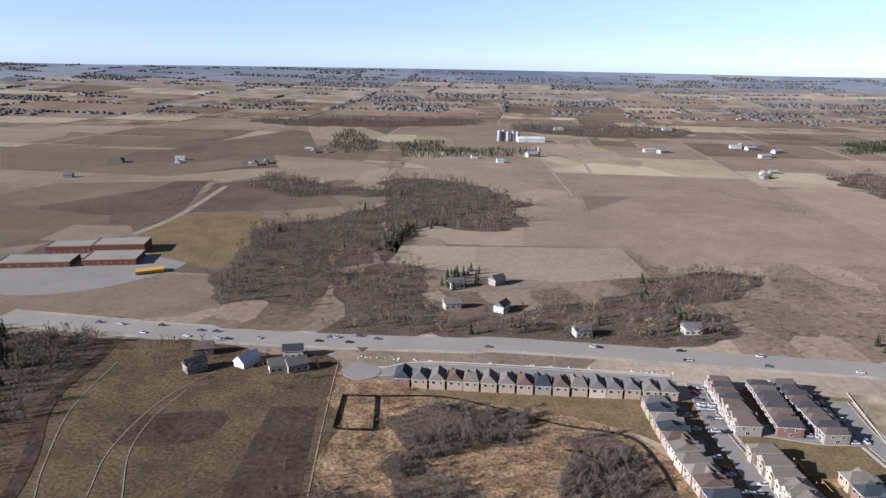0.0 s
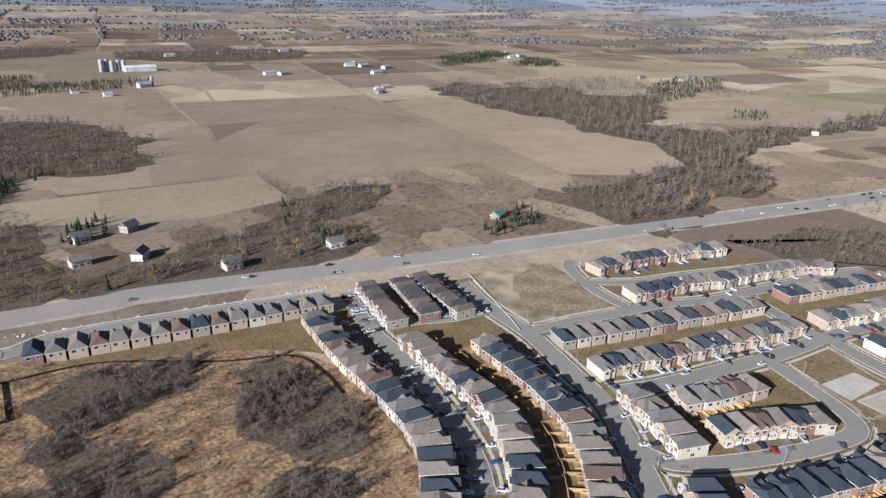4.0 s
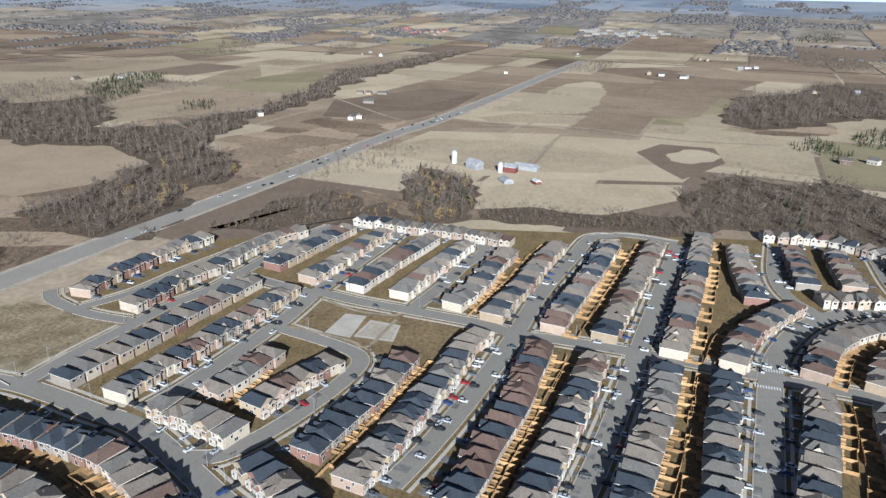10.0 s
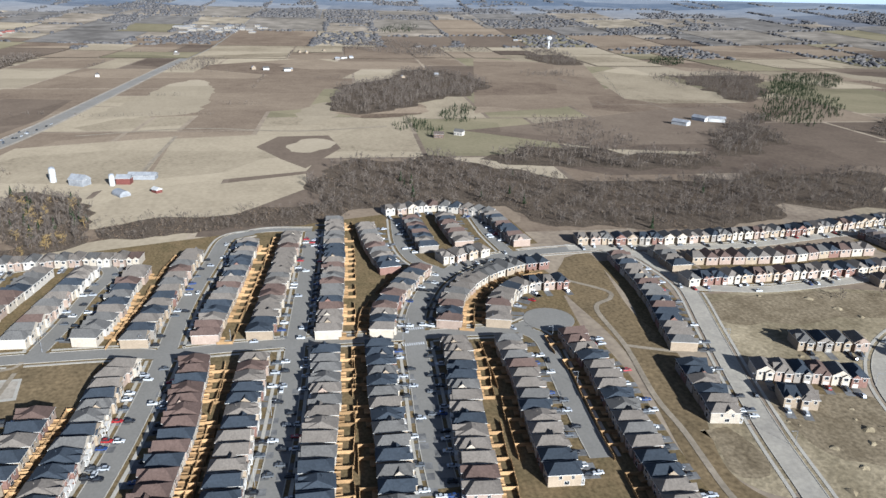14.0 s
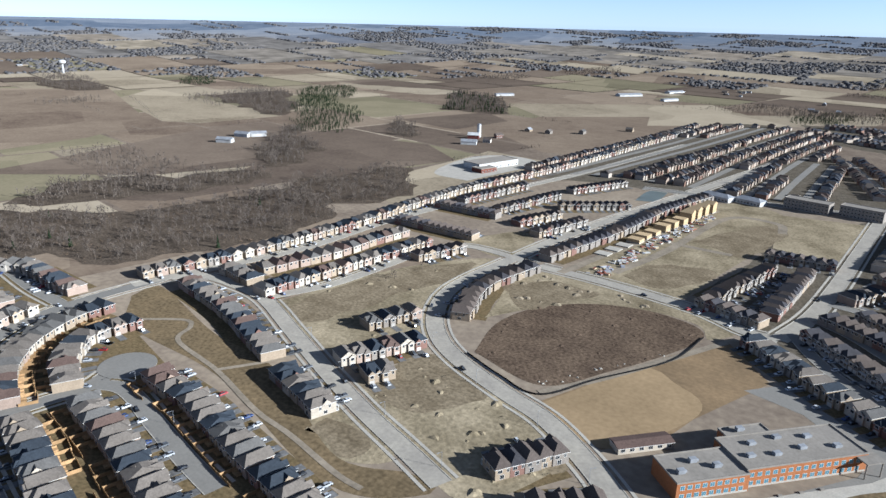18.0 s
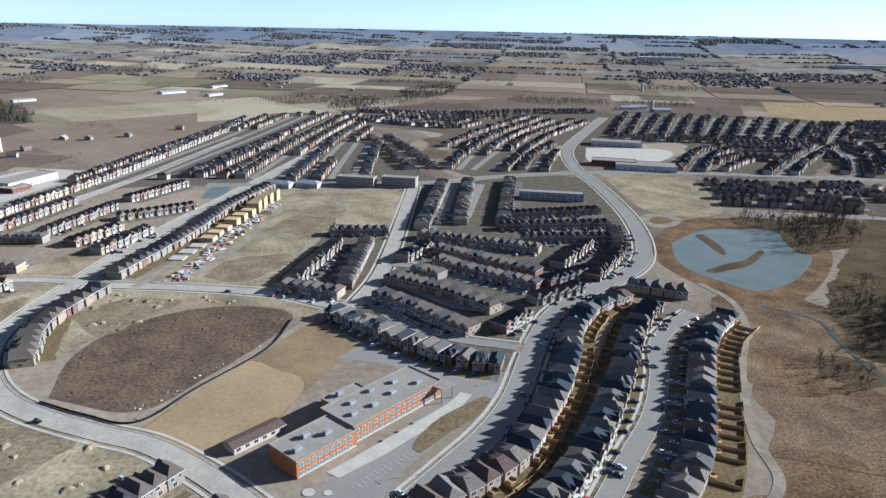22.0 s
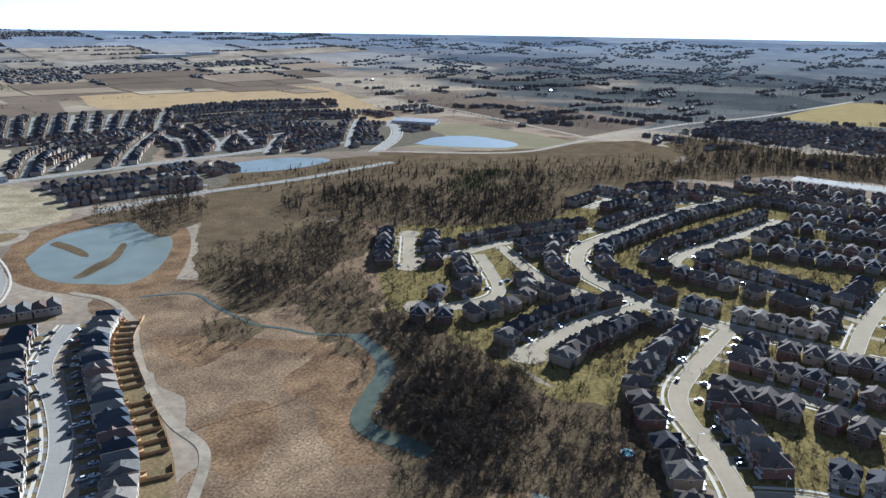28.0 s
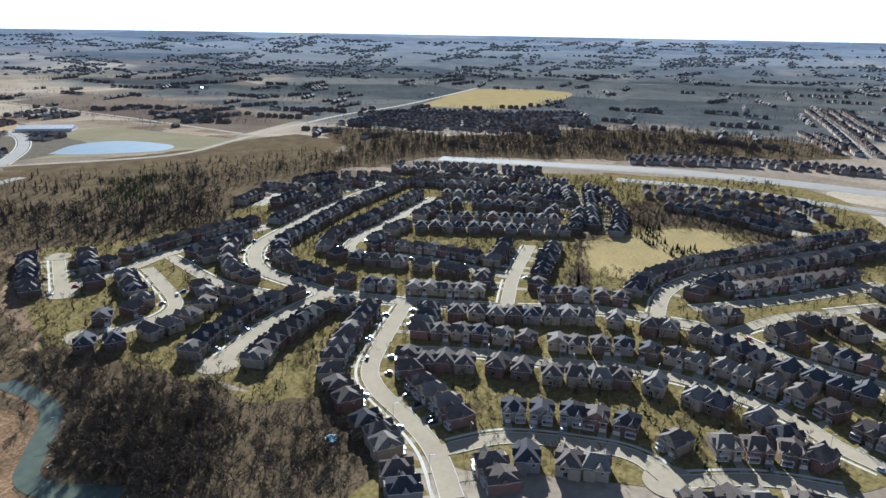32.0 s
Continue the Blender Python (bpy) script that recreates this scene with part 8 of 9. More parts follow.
for x, y, a, w, d in ((845, -1770, 60, 70, 22), (798, -1960, 70, 60, 18), (720, -1740, 70, 50, 14), (1060, -1500, 60, 50, 14)):
    building("barn", "long low white-walled farm shed", "barn", x, y, a, w, d, 4.5, M_WHITE, M_STEEL, "gable", 0.15)

# farms
building("barn", "red barn with pale metal roof", "barn", 706, 142, 80, 13, 9, 6, M_REDBARN, M_STEEL, "gable", 0.35)
building("barn", "long barn with pale metal roof", "barn", 722, 128, 80, 26, 10, 4, M_STEEL, M_STEEL, "gable", 0.3)
building("shelter", "pale grey arched fabric shelter", "shelter", 664, 138, 35, 16, 10, 0.8, M_STEEL, M_STEEL, "arch", 0.42)
building("barn", "grey weathered barn with dark roof", "barn", 708, 182, 60, 16, 11, 6, M_STEEL, M_STEEL, "gable", 0.4)
building("shed", "small red and white shed", "shed", 668, 108, 40, 8, 6, 3.2, M_REDBARN, M_WHITE, "gable", 0.35)
silo(723, 209, 3.0, 13, M_WHITE, "pale concrete farm silo")
silo(700, 152, 2.6, 10, M_WHITE, "white and red farm silo")
for k, (x, y) in enumerate(((124, 1580), (134, 1584), (144, 1582), (156, 1586), (166, 1584))):
    silo(x, y, 4.5, 22 - 3 * (k > 1), M_STEEL, "grey steel grain silo")
building("barn", "long white farm hall beside grain silos", "barn", 195, 1575, 5, 60, 20, 8, M_WHITE, M_WHITE, "gable", 0.2)
building("barn", "grey farm barn beside a steel silo", "barn", 168, 1330, 20, 22, 12, 6, M_WHITE, M_STEEL, "gable", 0.4)
silo(182, 1338, 3.0, 16, M_STEEL, "grey steel farm silo")
for x, y, a in ((420, 1430, 10), (445, 1420, 30), (632, 1520, 0), (655, 1495, 20), (630, 1370, 15), (690, 1450, 30), (1110, 1560, 10), (1150, 1580, 20),
                (917, -585, 30), (945, -635, 20), (932, -655, 60), (659, -845, 30), (600, 1900, 5), (300, 1850, 8)):
    building("barn", "pale farm barn among fields", "barn", x, y, a, 24, 11, 5, M_WHITE, M_STEEL, "gable", 0.3)
building("barn", "red barn with white roof", "barn", 689, -895, 30, 18, 11, 6, M_REDBARN, M_WHITE, "gable", 0.35)
silo(691, -912, 3.2, 20, M_WHITE, "tall pale concrete silo")
silo(-344, -1650, 4, 24, M_CONCRETE, "tall concrete silo on a far farm")
silo(-419, -2172, 4, 24, M_CONCRETE, "tall concrete silo on a far farm")
for x, y, a in ((-325, -1713, 10), (-368, -1655, 10), (-300, -1690, 10)):
    building("barn", "pale farm barn among fields", "barn", x, y, a, 40, 14, 6, M_WHITE, M_STEEL, "gable", 0.25)
RURAL = ((172, 448, 5, "white", "grey"), (96, 441, 12, "white", "grey"), (12, 539, 20, "white", "grey"), (46, 549, 40, "stone", "grey"), (8, 490, 15, "white", "taupe"), (45, 486, 60, "white", "grey"),
         (-147, 401, 15, "umber", "umber"), (-144, 377, 40, "stone", "dark"), (-95, 379, 20, "white", "grey"), (-91, 399, 10, "white", "charcoal"), (-85, 380, 30, "stone", "grey"),
         (926, 423, 5, "white", "grey"), (940, 418, 25, "white", "taupe"), (1601, 345, 10, "white", "grey"), (877, -209, 70, "umber", "umber"), (890, -240, 50, "white", "grey"),
         (905, 560, 40, "white", "grey"), (650, -880, 20, "white", "umber"), (665, -930, 70, "red", "umber"))
for x, y, a, wall, roof in RURAL:
    building("farmhouse", f"two-storey farmhouse of {wall} walls with {roof} roof", "house", x, y, a, 12, 8, 5, WALLS[wall], ROOFS[roof], "gable", 0.42, windows=3, storeys=1)
building("farmhouse", "farmhouse under a green metal roof among firs", "house", 316, 452, 30, 12, 8, 3.4, WALLS["stone"], material("green_metal_roof", (0.13, 0.26, 0.19), 0.6), "gable", 0.4, windows=3)
building("shed", "white steep-roofed drive shed", "shed", -116, 387, 60, 14, 8, 3.5, M_WHITE, M_WHITE, "gable", 0.5)

tower = tagged(new("water_tower"), "tall white water tower on the plain", "water tower")
tower.matrix_basis = pose(2250, -905, 0)
s = Shape()
s.tube(0, 0, 0, 30, 3.5, 3.0, 14)
part("stem", s.mesh("stem", M_WHITE), tower)
s = Shape()
for z0, z1, r0, r1 in ((30, 34, 3, 10), (34, 40, 10, 10.5), (40, 43, 10.5, 5)):
    s.tube(0, 0, z0, z1, r0, r1, 18)
part("tank", s.mesh("tank", M_WHITE), tower, "white bulbous tank")
mast = tagged(new("radio_mast"), "thin red and white radio mast", "mast")
mast.matrix_basis = pose(1082, 1552, 0)
for k in range(8):
    s = Shape()
    for q in range(3):
        s.tube(math.cos(q * 2.1) * 0.9, math.sin(q * 2.1) * 0.9, k * 7, k * 7 + 7, 0.22, 0.22, 5)
    s.tube(0, 0, k * 7 + 3, k * 7 + 3.3, 1.0, 1.0, 6)
    part("mast_section", s.mesh("mast_section", M_REDBARN if k % 2 else M_WHITE), mast)

# ---- building site: timber frames, stacks and soil heaps ----
rng = random.Random(5)
for k in range(13):
    q = k / 12
    x, y = 249 + (236 - 249) * q + rng.uniform(-1, 1), -505 - 200 * q
    s = Shape()
    stage = min(3, k // 3)
    base = tagged(new("unfinished_house"), "unfinished house frame of bare yellow lumber", "house", "unfinished houses on site")
    base.matrix_basis = pose(x, y, 0.05, 0, 0, 90 + rng.uniform(-2, 2))
    s.box(-5, 5, -6, 6, 0, 0.9)
    part("foundation", s.mesh("foundation", M_CONCRETE), base, "grey concrete foundation")
    for f in range(stage):
        s = Shape()
        s.box(-5, 5, -6, 6, 3.4 + f * 2.8, 3.7 + f * 2.8)
        storey = part("floor_deck", s.mesh("floor_deck", M_LUMBER), base, "yellow plywood floor deck")
        for a, b, c, d in ((-5, 5, -6, -5.8), (-5, 5, 5.8, 6), (-5, -4.8, -5.8, 5.8), (4.8, 5, -5.8, 5.8)):
            part("stud_wall", box_mesh("stud_wall", M_LUMBER, a, b, c, d, 0.9 + f * 2.8, 3.4 + f * 2.8), storey)
    if stage == 3:
        s = Shape()
        s.prism(-5.4, 5.4, -6.4, 6.4, 9.4, 3.0, "y", 4, 0)
        part("roof_truss", s.mesh("roof_truss", M_LUMBER, M_LUMBER), base, "bare timber roof trusses")
s = Shape()
for k in range(150):
    x, y = rng.uniform(222, 236), rng.uniform(-690, -455)
    m = pose(x, y, 0, 0, 0, rng.uniform(0, 180))
    w, d, h = rng.uniform(1, 3), rng.uniform(0.7, 1.6), rng.uniform(0.5, 1.6)
    q = Shape()
    q.box(-w, w, -d, d, 0, h)
    s.add([m @ Vector(p) for p in q.v], q.f)
tagged(new("building_materials", s.mesh("building_materials", island_material("stacked_materials", ((0.7, 0.68, 0.62), (0.5, 0.4, 0.25), (0.4, 0.4, 0.42), (0.3, 0.12, 0.08), (0.65, 0.6, 0.5))))),
       "pallets of lumber and bricks beside a site road", "materials", kind="stuff")


heaps("heaps of pale clay soil on the site", M_MUD, 26, ((242, -221), (222, -264), (174, -259), (130, -246), (122, -236), (133, -191), (157, -185)), 0.8, 3.2)
heaps("heaps of pale clay soil on the site", M_MUD, 26, ((359, -258), (346, -363), (307, -431), (291, -373), (265, -317), (247, -290), (274, -236)), 0.8, 3.0)
heaps("heaps of pale clay soil on the site", M_DIRT, 20, ((242, -333), (267, -427), (160, -437), (124, -430), (207, -410), (228, -366)), 0.8, 3.5)
heaps("lumps of dark soil in the basin", M_BASIN, 45, ((217, -290), (231, -330), (228, -366), (207, -398), (173, -416), (139, -415), (126, -400), (132, -367), (148, -322), (168, -283)), 0.5, 1.8, 0.3)
heaps("pale boulders along the basin edge", M_CONCRETE, 50, ((166, -278), (172, -283), (136, -362), (130, -360)), 0.4, 0.9, 0.7)
heaps("pale boulders beside the highway", M_CONCRETE, 70, ((-55, 401), (140, 384), (140, 381), (-55, 398)), 0.4, 0.9, 0.8)


def low_wall(name, label, category, h, mat, *points, posts=0.0):
    """A low fence along a line, with posts."""
    c = smooth(points, 3.0)
    base = tagged(new(name), label, category)
    s = Shape()
    ribbon("", c, -0.05, 0.05, h, None, h, s)
    part("fabric", s.mesh("fabric", mat), base)
    if posts:
        me = box_mesh("post", mat, -0.09, 0.09, -0.09, 0.09, 0, h + 0.3)
        for p in c[::2]:
            part("post", me, base, at=pose(p.x, p.y, 0))
    return base


low_wall("silt_fence", "black silt fence round a square plot", "fence", 1.3, M_DARKFENCE, (-53, 312), (-53, 330), (-53, 347), posts=1)
low_wall("silt_fence", "black silt fence round a square plot", "fence", 1.3, M_DARKFENCE, (-53, 347), (-44, 347), (-35, 347), posts=1)
low_wall("silt_fence", "black silt fence round a square plot", "fence", 1.3, M_DARKFENCE, (-35, 347), (-34, 330), (-33, 311), posts=1)
low_wall("silt_fence", "black silt fence round a square plot", "fence", 1.3, M_DARKFENCE, (-33, 311), (-43, 311), (-53, 312), posts=1)
low_wall("silt_fence", "black silt fence along the meadow's edge", "fence", 1.1, M_DARKFENCE, (-35, 347), (7, 346), (60, 320), (93, 309), (101, 286), (102, 264), posts=1)
low_wall("silt_fence", "black silt fence along the basin", "fence", 1.1, M_DARKFENCE, (219, -286), (190, -277), (163, -274), (148, -310), (128, -357), (126, -400), posts=1)
low_wall("silt_fence", "dark barrier along the estate's edge", "fence", 1.1, M_DARKFENCE, (455, 275), (480, 255), (510, 225), (512, 190), posts=1)
low_wall("retaining_wall", "low concrete edge along the vacant lot", "wall", 0.7, M_CONCRETE, (231, 361), (219, 300), (214, 279))

# tufts and low scrub on the rough meadows
for poly, sp, lo, hi in ((((-27, 341), (7, 342), (65, 324), (99, 309), (100, 260), (-42, 256), (-50, 300)), 2.3, 0.5, 1.6),
                         (((-158, -402), (-187, -431), (-209, -404), (-211, -346), (-240, -298), (-200, -251), (-185, -223), (-171, -169), (-110, -208), (-143, -251), (-154, -327)), 4.5, 0.3, 0.9),
                         (((-210, 400), (-70, 400), (-60, 260), (-180, 260)), 9.0, 0.6, 2.0),
                         (((180, 480), (330, 470), (430, 420), (420, 520), (300, 560), (230, 560)), 6.0, 0.8, 2.5)):
    xy = scatter(poly, sp, 21, 0.8)
    v = planted("shrub", xy, np.random.default_rng(8).uniform(lo, hi, len(xy)), 6)
    tagged(new("shrubs", tri_mesh("shrubs", v, np.arange(len(v)).reshape(-1, 3), M_SHRUB)), "dry brown tufts and low scrub", "shrubs", kind="stuff")

# ---- turning circles ----
for x, y, r in ((-303, -216, 12), (-310, -312, 12), (-268, 25, 12), (-46, 378, 11), (344, -150, 15), (-363, -379, 11), (-684, -385, 11), (-428, -445, 10), (-707, 153, 10)):
    level[0] += 0.001
    s = Shape()
    s.tube(x, y, 0.0, level[0], r, r, 28)
    tagged(new("road", s.mesh("road", M_OLDROAD if x < -250 else M_ASPHALT)), "round asphalt turning circle at a street's end", "road", kind="structure")

# ---- far farmland: a grid of fields with hedges, woodlots and farmsteads ----
g = np.random.default_rng(12)


def off_streets(xy):
    keep = np.ones(len(xy), bool)
    for c, h in STREETS:
        lo, hi = c.min(0) - h - 8, c.max(0) + h + 8
        box = np.where(((xy > lo) & (xy < hi)).all(1))[0]
        if len(box):
            keep[box] &= ((xy[box, None] - c[None, ::4]) ** 2).sum(2).min(1) > (h + 8) ** 2
    x, y = xy[:, 0], xy[:, 1]
    return xy[keep & ~((x < 520) & (x > -1100) & (y < -420) & (y > -1620)) & ~((x < -250) & (x > -1000) & (y > -480) & (y < 240))]


GRID = radians(-6)      # the concession roads run with the highway
GX, GY = np.array([math.cos(GRID), math.sin(GRID)]), np.array([-math.sin(GRID), math.cos(GRID)])
cells = []


def split(x0, x1, y0, y1):
    """Halves a block of land until its fields have a farm field's size."""
    w, h = x1 - x0, y1 - y0
    far = math.hypot((x0 + x1) / 2, (y0 + y1) / 2) > 2500
    if w < (520 if far else 400) and h < (330 if far else 260) and (g.random() < 0.7 or w < 170 or h < 110):
        cells.append((x0, x1, y0, y1))
        return
    k = g.uniform(0.36, 0.64)
    if w > h * 1.5:
        split(x0, x0 + w * k, y0, y1)
        split(x0 + w * k, x1, y0, y1)
    else:
        split(x0, x1, y0, y0 + h * k)
        split(x0, x1, y0 + h * k, y1)


for bx in range(-6, 5):
    for by in range(-5, 4):
        split(bx * 1000 + 370, bx * 1000 + 1370, by * 1250 + 410, by * 1250 + 1660)
# far field colours greyed to carry the distance haze
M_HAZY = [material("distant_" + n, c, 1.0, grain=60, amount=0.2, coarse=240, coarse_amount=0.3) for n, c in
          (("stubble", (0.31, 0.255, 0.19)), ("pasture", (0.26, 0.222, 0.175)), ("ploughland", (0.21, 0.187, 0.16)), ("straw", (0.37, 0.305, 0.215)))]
TONES = (M_F_TAN, M_F_BROWN, M_F_BROWN, M_F_DARK, M_F_PALE, M_F_OLIVE, M_F_TAN, M_F_BROWN)
NORTH_TONES = (M_F_BROWN, M_F_BROWN, M_F_DARK, M_F_TAN, M_F_BROWN, M_F_DARK, M_F_SCRUB, M_F_BROWN)
SOUTH_TONES = (M_F_DARK, M_F_BROWN, M_F_DARK, M_F_BROWN, M_F_TAN, M_F_DARK, M_F_OLIVE, M_F_BROWN)
sheets = {}
hedge_xy, lot_xy, far_xy = [], [], []
for x0, x1, y0, y1 in cells:
    mid = GX * (x0 + x1) / 2 + GY * (y0 + y1) / 2
    r, az = math.hypot(*mid), math.degrees(math.atan2(mid[1], mid[0])) % 360
    if r < 560 or r > 4750 or 124 < az < 160:      # the north-west stays plain
        continue
    leafy = 152 < az < 232 and r > 1050          # suburbs under trees instead of fields
    town = -1100 < mid[0] < 520 and -1650 < mid[1] < -380 or (-1050 < mid[0] < -200 and -500 < mid[1] < 260)
    traced = r < 1250 and mid[1] > -250
    if not town and not leafy and r < 3750:
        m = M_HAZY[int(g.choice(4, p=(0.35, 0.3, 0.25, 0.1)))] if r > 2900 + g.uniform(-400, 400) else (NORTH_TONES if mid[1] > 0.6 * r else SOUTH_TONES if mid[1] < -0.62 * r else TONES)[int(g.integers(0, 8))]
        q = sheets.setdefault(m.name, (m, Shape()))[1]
        nx, ny = max(1, round((x1 - x0) / 90)), max(1, round((y1 - y0) / 90))
        k = len(q.v)
        for a in range(nx + 1):
            for b in range(ny + 1):
                p = GX * (x0 + 3 + (x1 - x0 - 6) * a / nx) + GY * (y0 + 3 + (y1 - y0 - 6) * b / ny)
                q.v.append((p[0], p[1], rise(p[0], p[1]) + (0.006 if r < 2100 else 1.2)))
        for a in range(nx):
            for b in range(ny):
                e = k + a * (ny + 1) + b
                q.f.append((e, e + ny + 1, e + ny + 2, e + 1))
                q.i.append(0)
    chance = g.random()
    if leafy or town or traced:
        continue
    if chance < (0.045 if r < 2400 else 0.2):      # a woodlot
        n = int((x1 - x0) * (y1 - y0) / (90 if r < 2400 else 330) * 0.75)
        u, v = g.uniform(0.08, 0.92, n), g.uniform(0.08, 0.92, n)
        xy = GX * (x0 + (x1 - x0) * u)[:, None] + GY * (y0 + (y1 - y0) * v)[:, None] + g.normal(0, 8, (n, 2))
        (lot_xy if r < 2400 else far_xy).append(xy)
    for e0, e1 in (((x0, y0), (x1, y0)), ((x0, y0), (x0, y1))):
        if g.random() > (0.3 if r < 2400 else 0.6):
            continue
        n = int(math.dist(e0, e1) / (g.uniform(6, 11) if r < 2400 else g.uniform(9, 16)))
        t = np.sort(g.uniform(0, g.uniform(0.4, 1.0), n))[:, None]
        wide = 1.6 if r < 2400 else g.uniform(2, 11)
        xy = (GX * e0[0] + GY * e0[1])[None] * (1 - t) + (GX * e1[0] + GY * e1[1])[None] * t + g.normal(0, wide, (n, 2))
        (hedge_xy if r < 2400 else far_xy).append(xy)
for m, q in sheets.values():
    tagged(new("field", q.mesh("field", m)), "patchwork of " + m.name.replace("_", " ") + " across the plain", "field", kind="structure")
for name, label, lists, lo, hi in (("hedgerow", "thin bare hedgerows along distant fields", hedge_xy, 3, 8), ("woodland", "bare woodlots among distant fields", lot_xy, 7, 12)):
    xy = off_streets(np.concatenate(lists))
    v = planted("far", xy, g.uniform(lo, hi, len(xy)), 17)
    tagged(new(name, tri_mesh(name, v, np.arange(len(v)).reshape(-1, 3), M_BARE)), label, "trees", kind="stuff")
far_xy = np.concatenate(far_xy)
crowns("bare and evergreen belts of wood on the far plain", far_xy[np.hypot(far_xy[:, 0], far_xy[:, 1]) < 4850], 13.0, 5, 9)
farms = Joined()
for k in range(46):
    r, a = 1150 + 1500 * g.random(), radians(g.uniform(-152, 148))
    for q in range(int(g.integers(1, 5))):
        x, y = r * math.cos(a) + g.normal(0, 25), r * math.sin(a) + g.normal(0, 25)
        if len(off_streets(np.array([[x, y]]))) == 0:
            continue
        w, d, h = g.uniform(8, 18), g.uniform(7, 10), g.uniform(3, 5)
        s = Shape()
        s.box(-w / 2, w / 2, -d / 2, d / 2, 0, h)
        s.prism(-w / 2 - 0.4, w / 2 + 0.4, -d / 2 - 0.4, d / 2 + 0.4, h, d * 0.35, "x", 0, 0, roof=1, gable=0)
        farms.add(pose(x, y, rise(x, y), 0, 0, 8 + 90 * g.integers(0, 2)), s.v, s.f, s.i, ((M_WHITE, WALLS["tan"], WALLS["stone"])[int(g.integers(0, 3))], (M_STEEL, ROOFS["grey"], ROOFS["taupe"])[int(g.integers(0, 3))]))
farms.done("far_farms", "pale barns and farmhouses dotted over distant fields", "farms")

# retail halls at the far end of the highway
halls = Joined()
for k in range(46):
    red = k % 3 == 0
    x, y = (g.uniform(2430, 2750), g.uniform(800, 1040)) if red else (g.uniform(2770, 3030), g.uniform(10, 330))
    w, d, h = (g.uniform(14, 30), g.uniform(9, 14), 5.0) if red else (g.uniform(20, 60), g.uniform(14, 30), g.uniform(5, 9))
    s = Shape()
    s.box(-w / 2, w / 2, -d / 2, d / 2, 0, h)
    s.prism(-w / 2 - 0.4, w / 2 + 0.4, -d / 2 - 0.4, d / 2 + 0.4, h, d * (0.3 if red else 0.04), "x", 0, 0, roof=1, gable=0)
    # grey tones stand in for white halls under distance haze
    halls.add(pose(x, y, rise(x, y), 0, 0, -6 + 90 * g.integers(0, 2)), s.v, s.f, s.i, (M_FLATROOF, M_BRICKROOF if red else M_STEEL))
halls.done("far_stores", "retail halls greyed for haze and red-roofed houses along the highway", "stores")

# leafy suburbs toward the sun: crowns and pale roofs to the skyline
sub_xy, back_xy, lots_far = [], [], Joined()
BEHIND = ((-1649, -547), (-2226, -520), (-2212, -232), (-1707, -299))
for k in range(520):
    r, az = 1060 + 3500 * g.random() ** 0.85, radians(180 + g.uniform(-30, 50))
    c = np.array([[r * math.cos(az), r * math.sin(az)]])
    t = GRID + (math.pi / 2 if g.random() < 0.4 else 0) + g.normal(0, 0.2)
    along = np.array([[math.cos(t), math.sin(t)]])
    n = int(g.uniform(14, 36))
    (sub_xy if r < 2700 else back_xy).append(c + g.normal(0, 1, (n, 1)) * 70 * along + g.normal(0, 16, (n, 2)))
    if r > 3000:
        continue
    for q in range(int(g.integers(2, 9))):
        x, y = (c + (q - 4) * 17 * along + g.normal(0, 2, (1, 2)))[0]
        if len(off_streets(np.array([[x, y]]))) == 0 or inside(list(BEHIND), np.array([x]), np.array([y]))[0]:
            continue
        w, d, h = g.uniform(9, 14), g.uniform(8, 11), g.uniform(4, 6)
        s = Shape()
        s.box(-w / 2, w / 2, -d / 2, d / 2, 0, h)
        s.prism(-w / 2 - 0.4, w / 2 + 0.4, -d / 2 - 0.4, d / 2 + 0.4, h, d * 0.35, "x", 2, 2, roof=1, gable=0)
        lots_far.add(pose(x, y, rise(x, y), 0, 0, math.degrees(t)), s.v, s.f, s.i, (WALLS["cream" if g.random() < 0.2 else "umber"], (ROOFS["grey"], ROOFS["taupe"], ROOFS["umber"])[int(g.integers(0, 3))]))
sub_xy = off_streets(np.concatenate(sub_xy))
sub_xy = sub_xy[~inside(list(BEHIND), sub_xy[:, 0], sub_xy[:, 1])]
v = planted("far", sub_xy, g.uniform(6, 11, len(sub_xy)), 23)
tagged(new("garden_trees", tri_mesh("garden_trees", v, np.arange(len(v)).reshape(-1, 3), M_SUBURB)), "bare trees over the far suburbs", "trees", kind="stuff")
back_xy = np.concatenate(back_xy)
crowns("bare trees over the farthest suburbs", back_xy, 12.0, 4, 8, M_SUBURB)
lots_far.done("far_houses", "scattered houses of far leafy suburbs", "houses")

# ---- cars ----
PAINTS = {"white": (0.62, 0.62, 0.6), "black": (0.015, 0.015, 0.017), "grey": (0.12, 0.125, 0.13), "silver": (0.45, 0.46, 0.47), "red": (0.35, 0.02, 0.02), "blue": (0.03, 0.06, 0.18)}
CAR_PAINT = {k: material(k + "_car_paint", c, 0.45) for k, c in PAINTS.items()}


def loft(s, sections, m=0):
    """Joins outlines of the same number of corners."""
    n, k = len(sections[0]), len(s.v)
    for sec in sections:
        s.v += sec
    for l in range(len(sections) - 1):
        for q in range(n):
            s.f.append((k + l * n + q, k + l * n + (q + 1) % n, k + (l + 1) * n + (q + 1) % n, k + (l + 1) * n + q))
            s.i.append(m)
    s.f += [tuple(k + q for q in range(n))[::-1], tuple(k + (len(sections) - 1) * n + q for q in range(n))]
    s.i += [m, m]


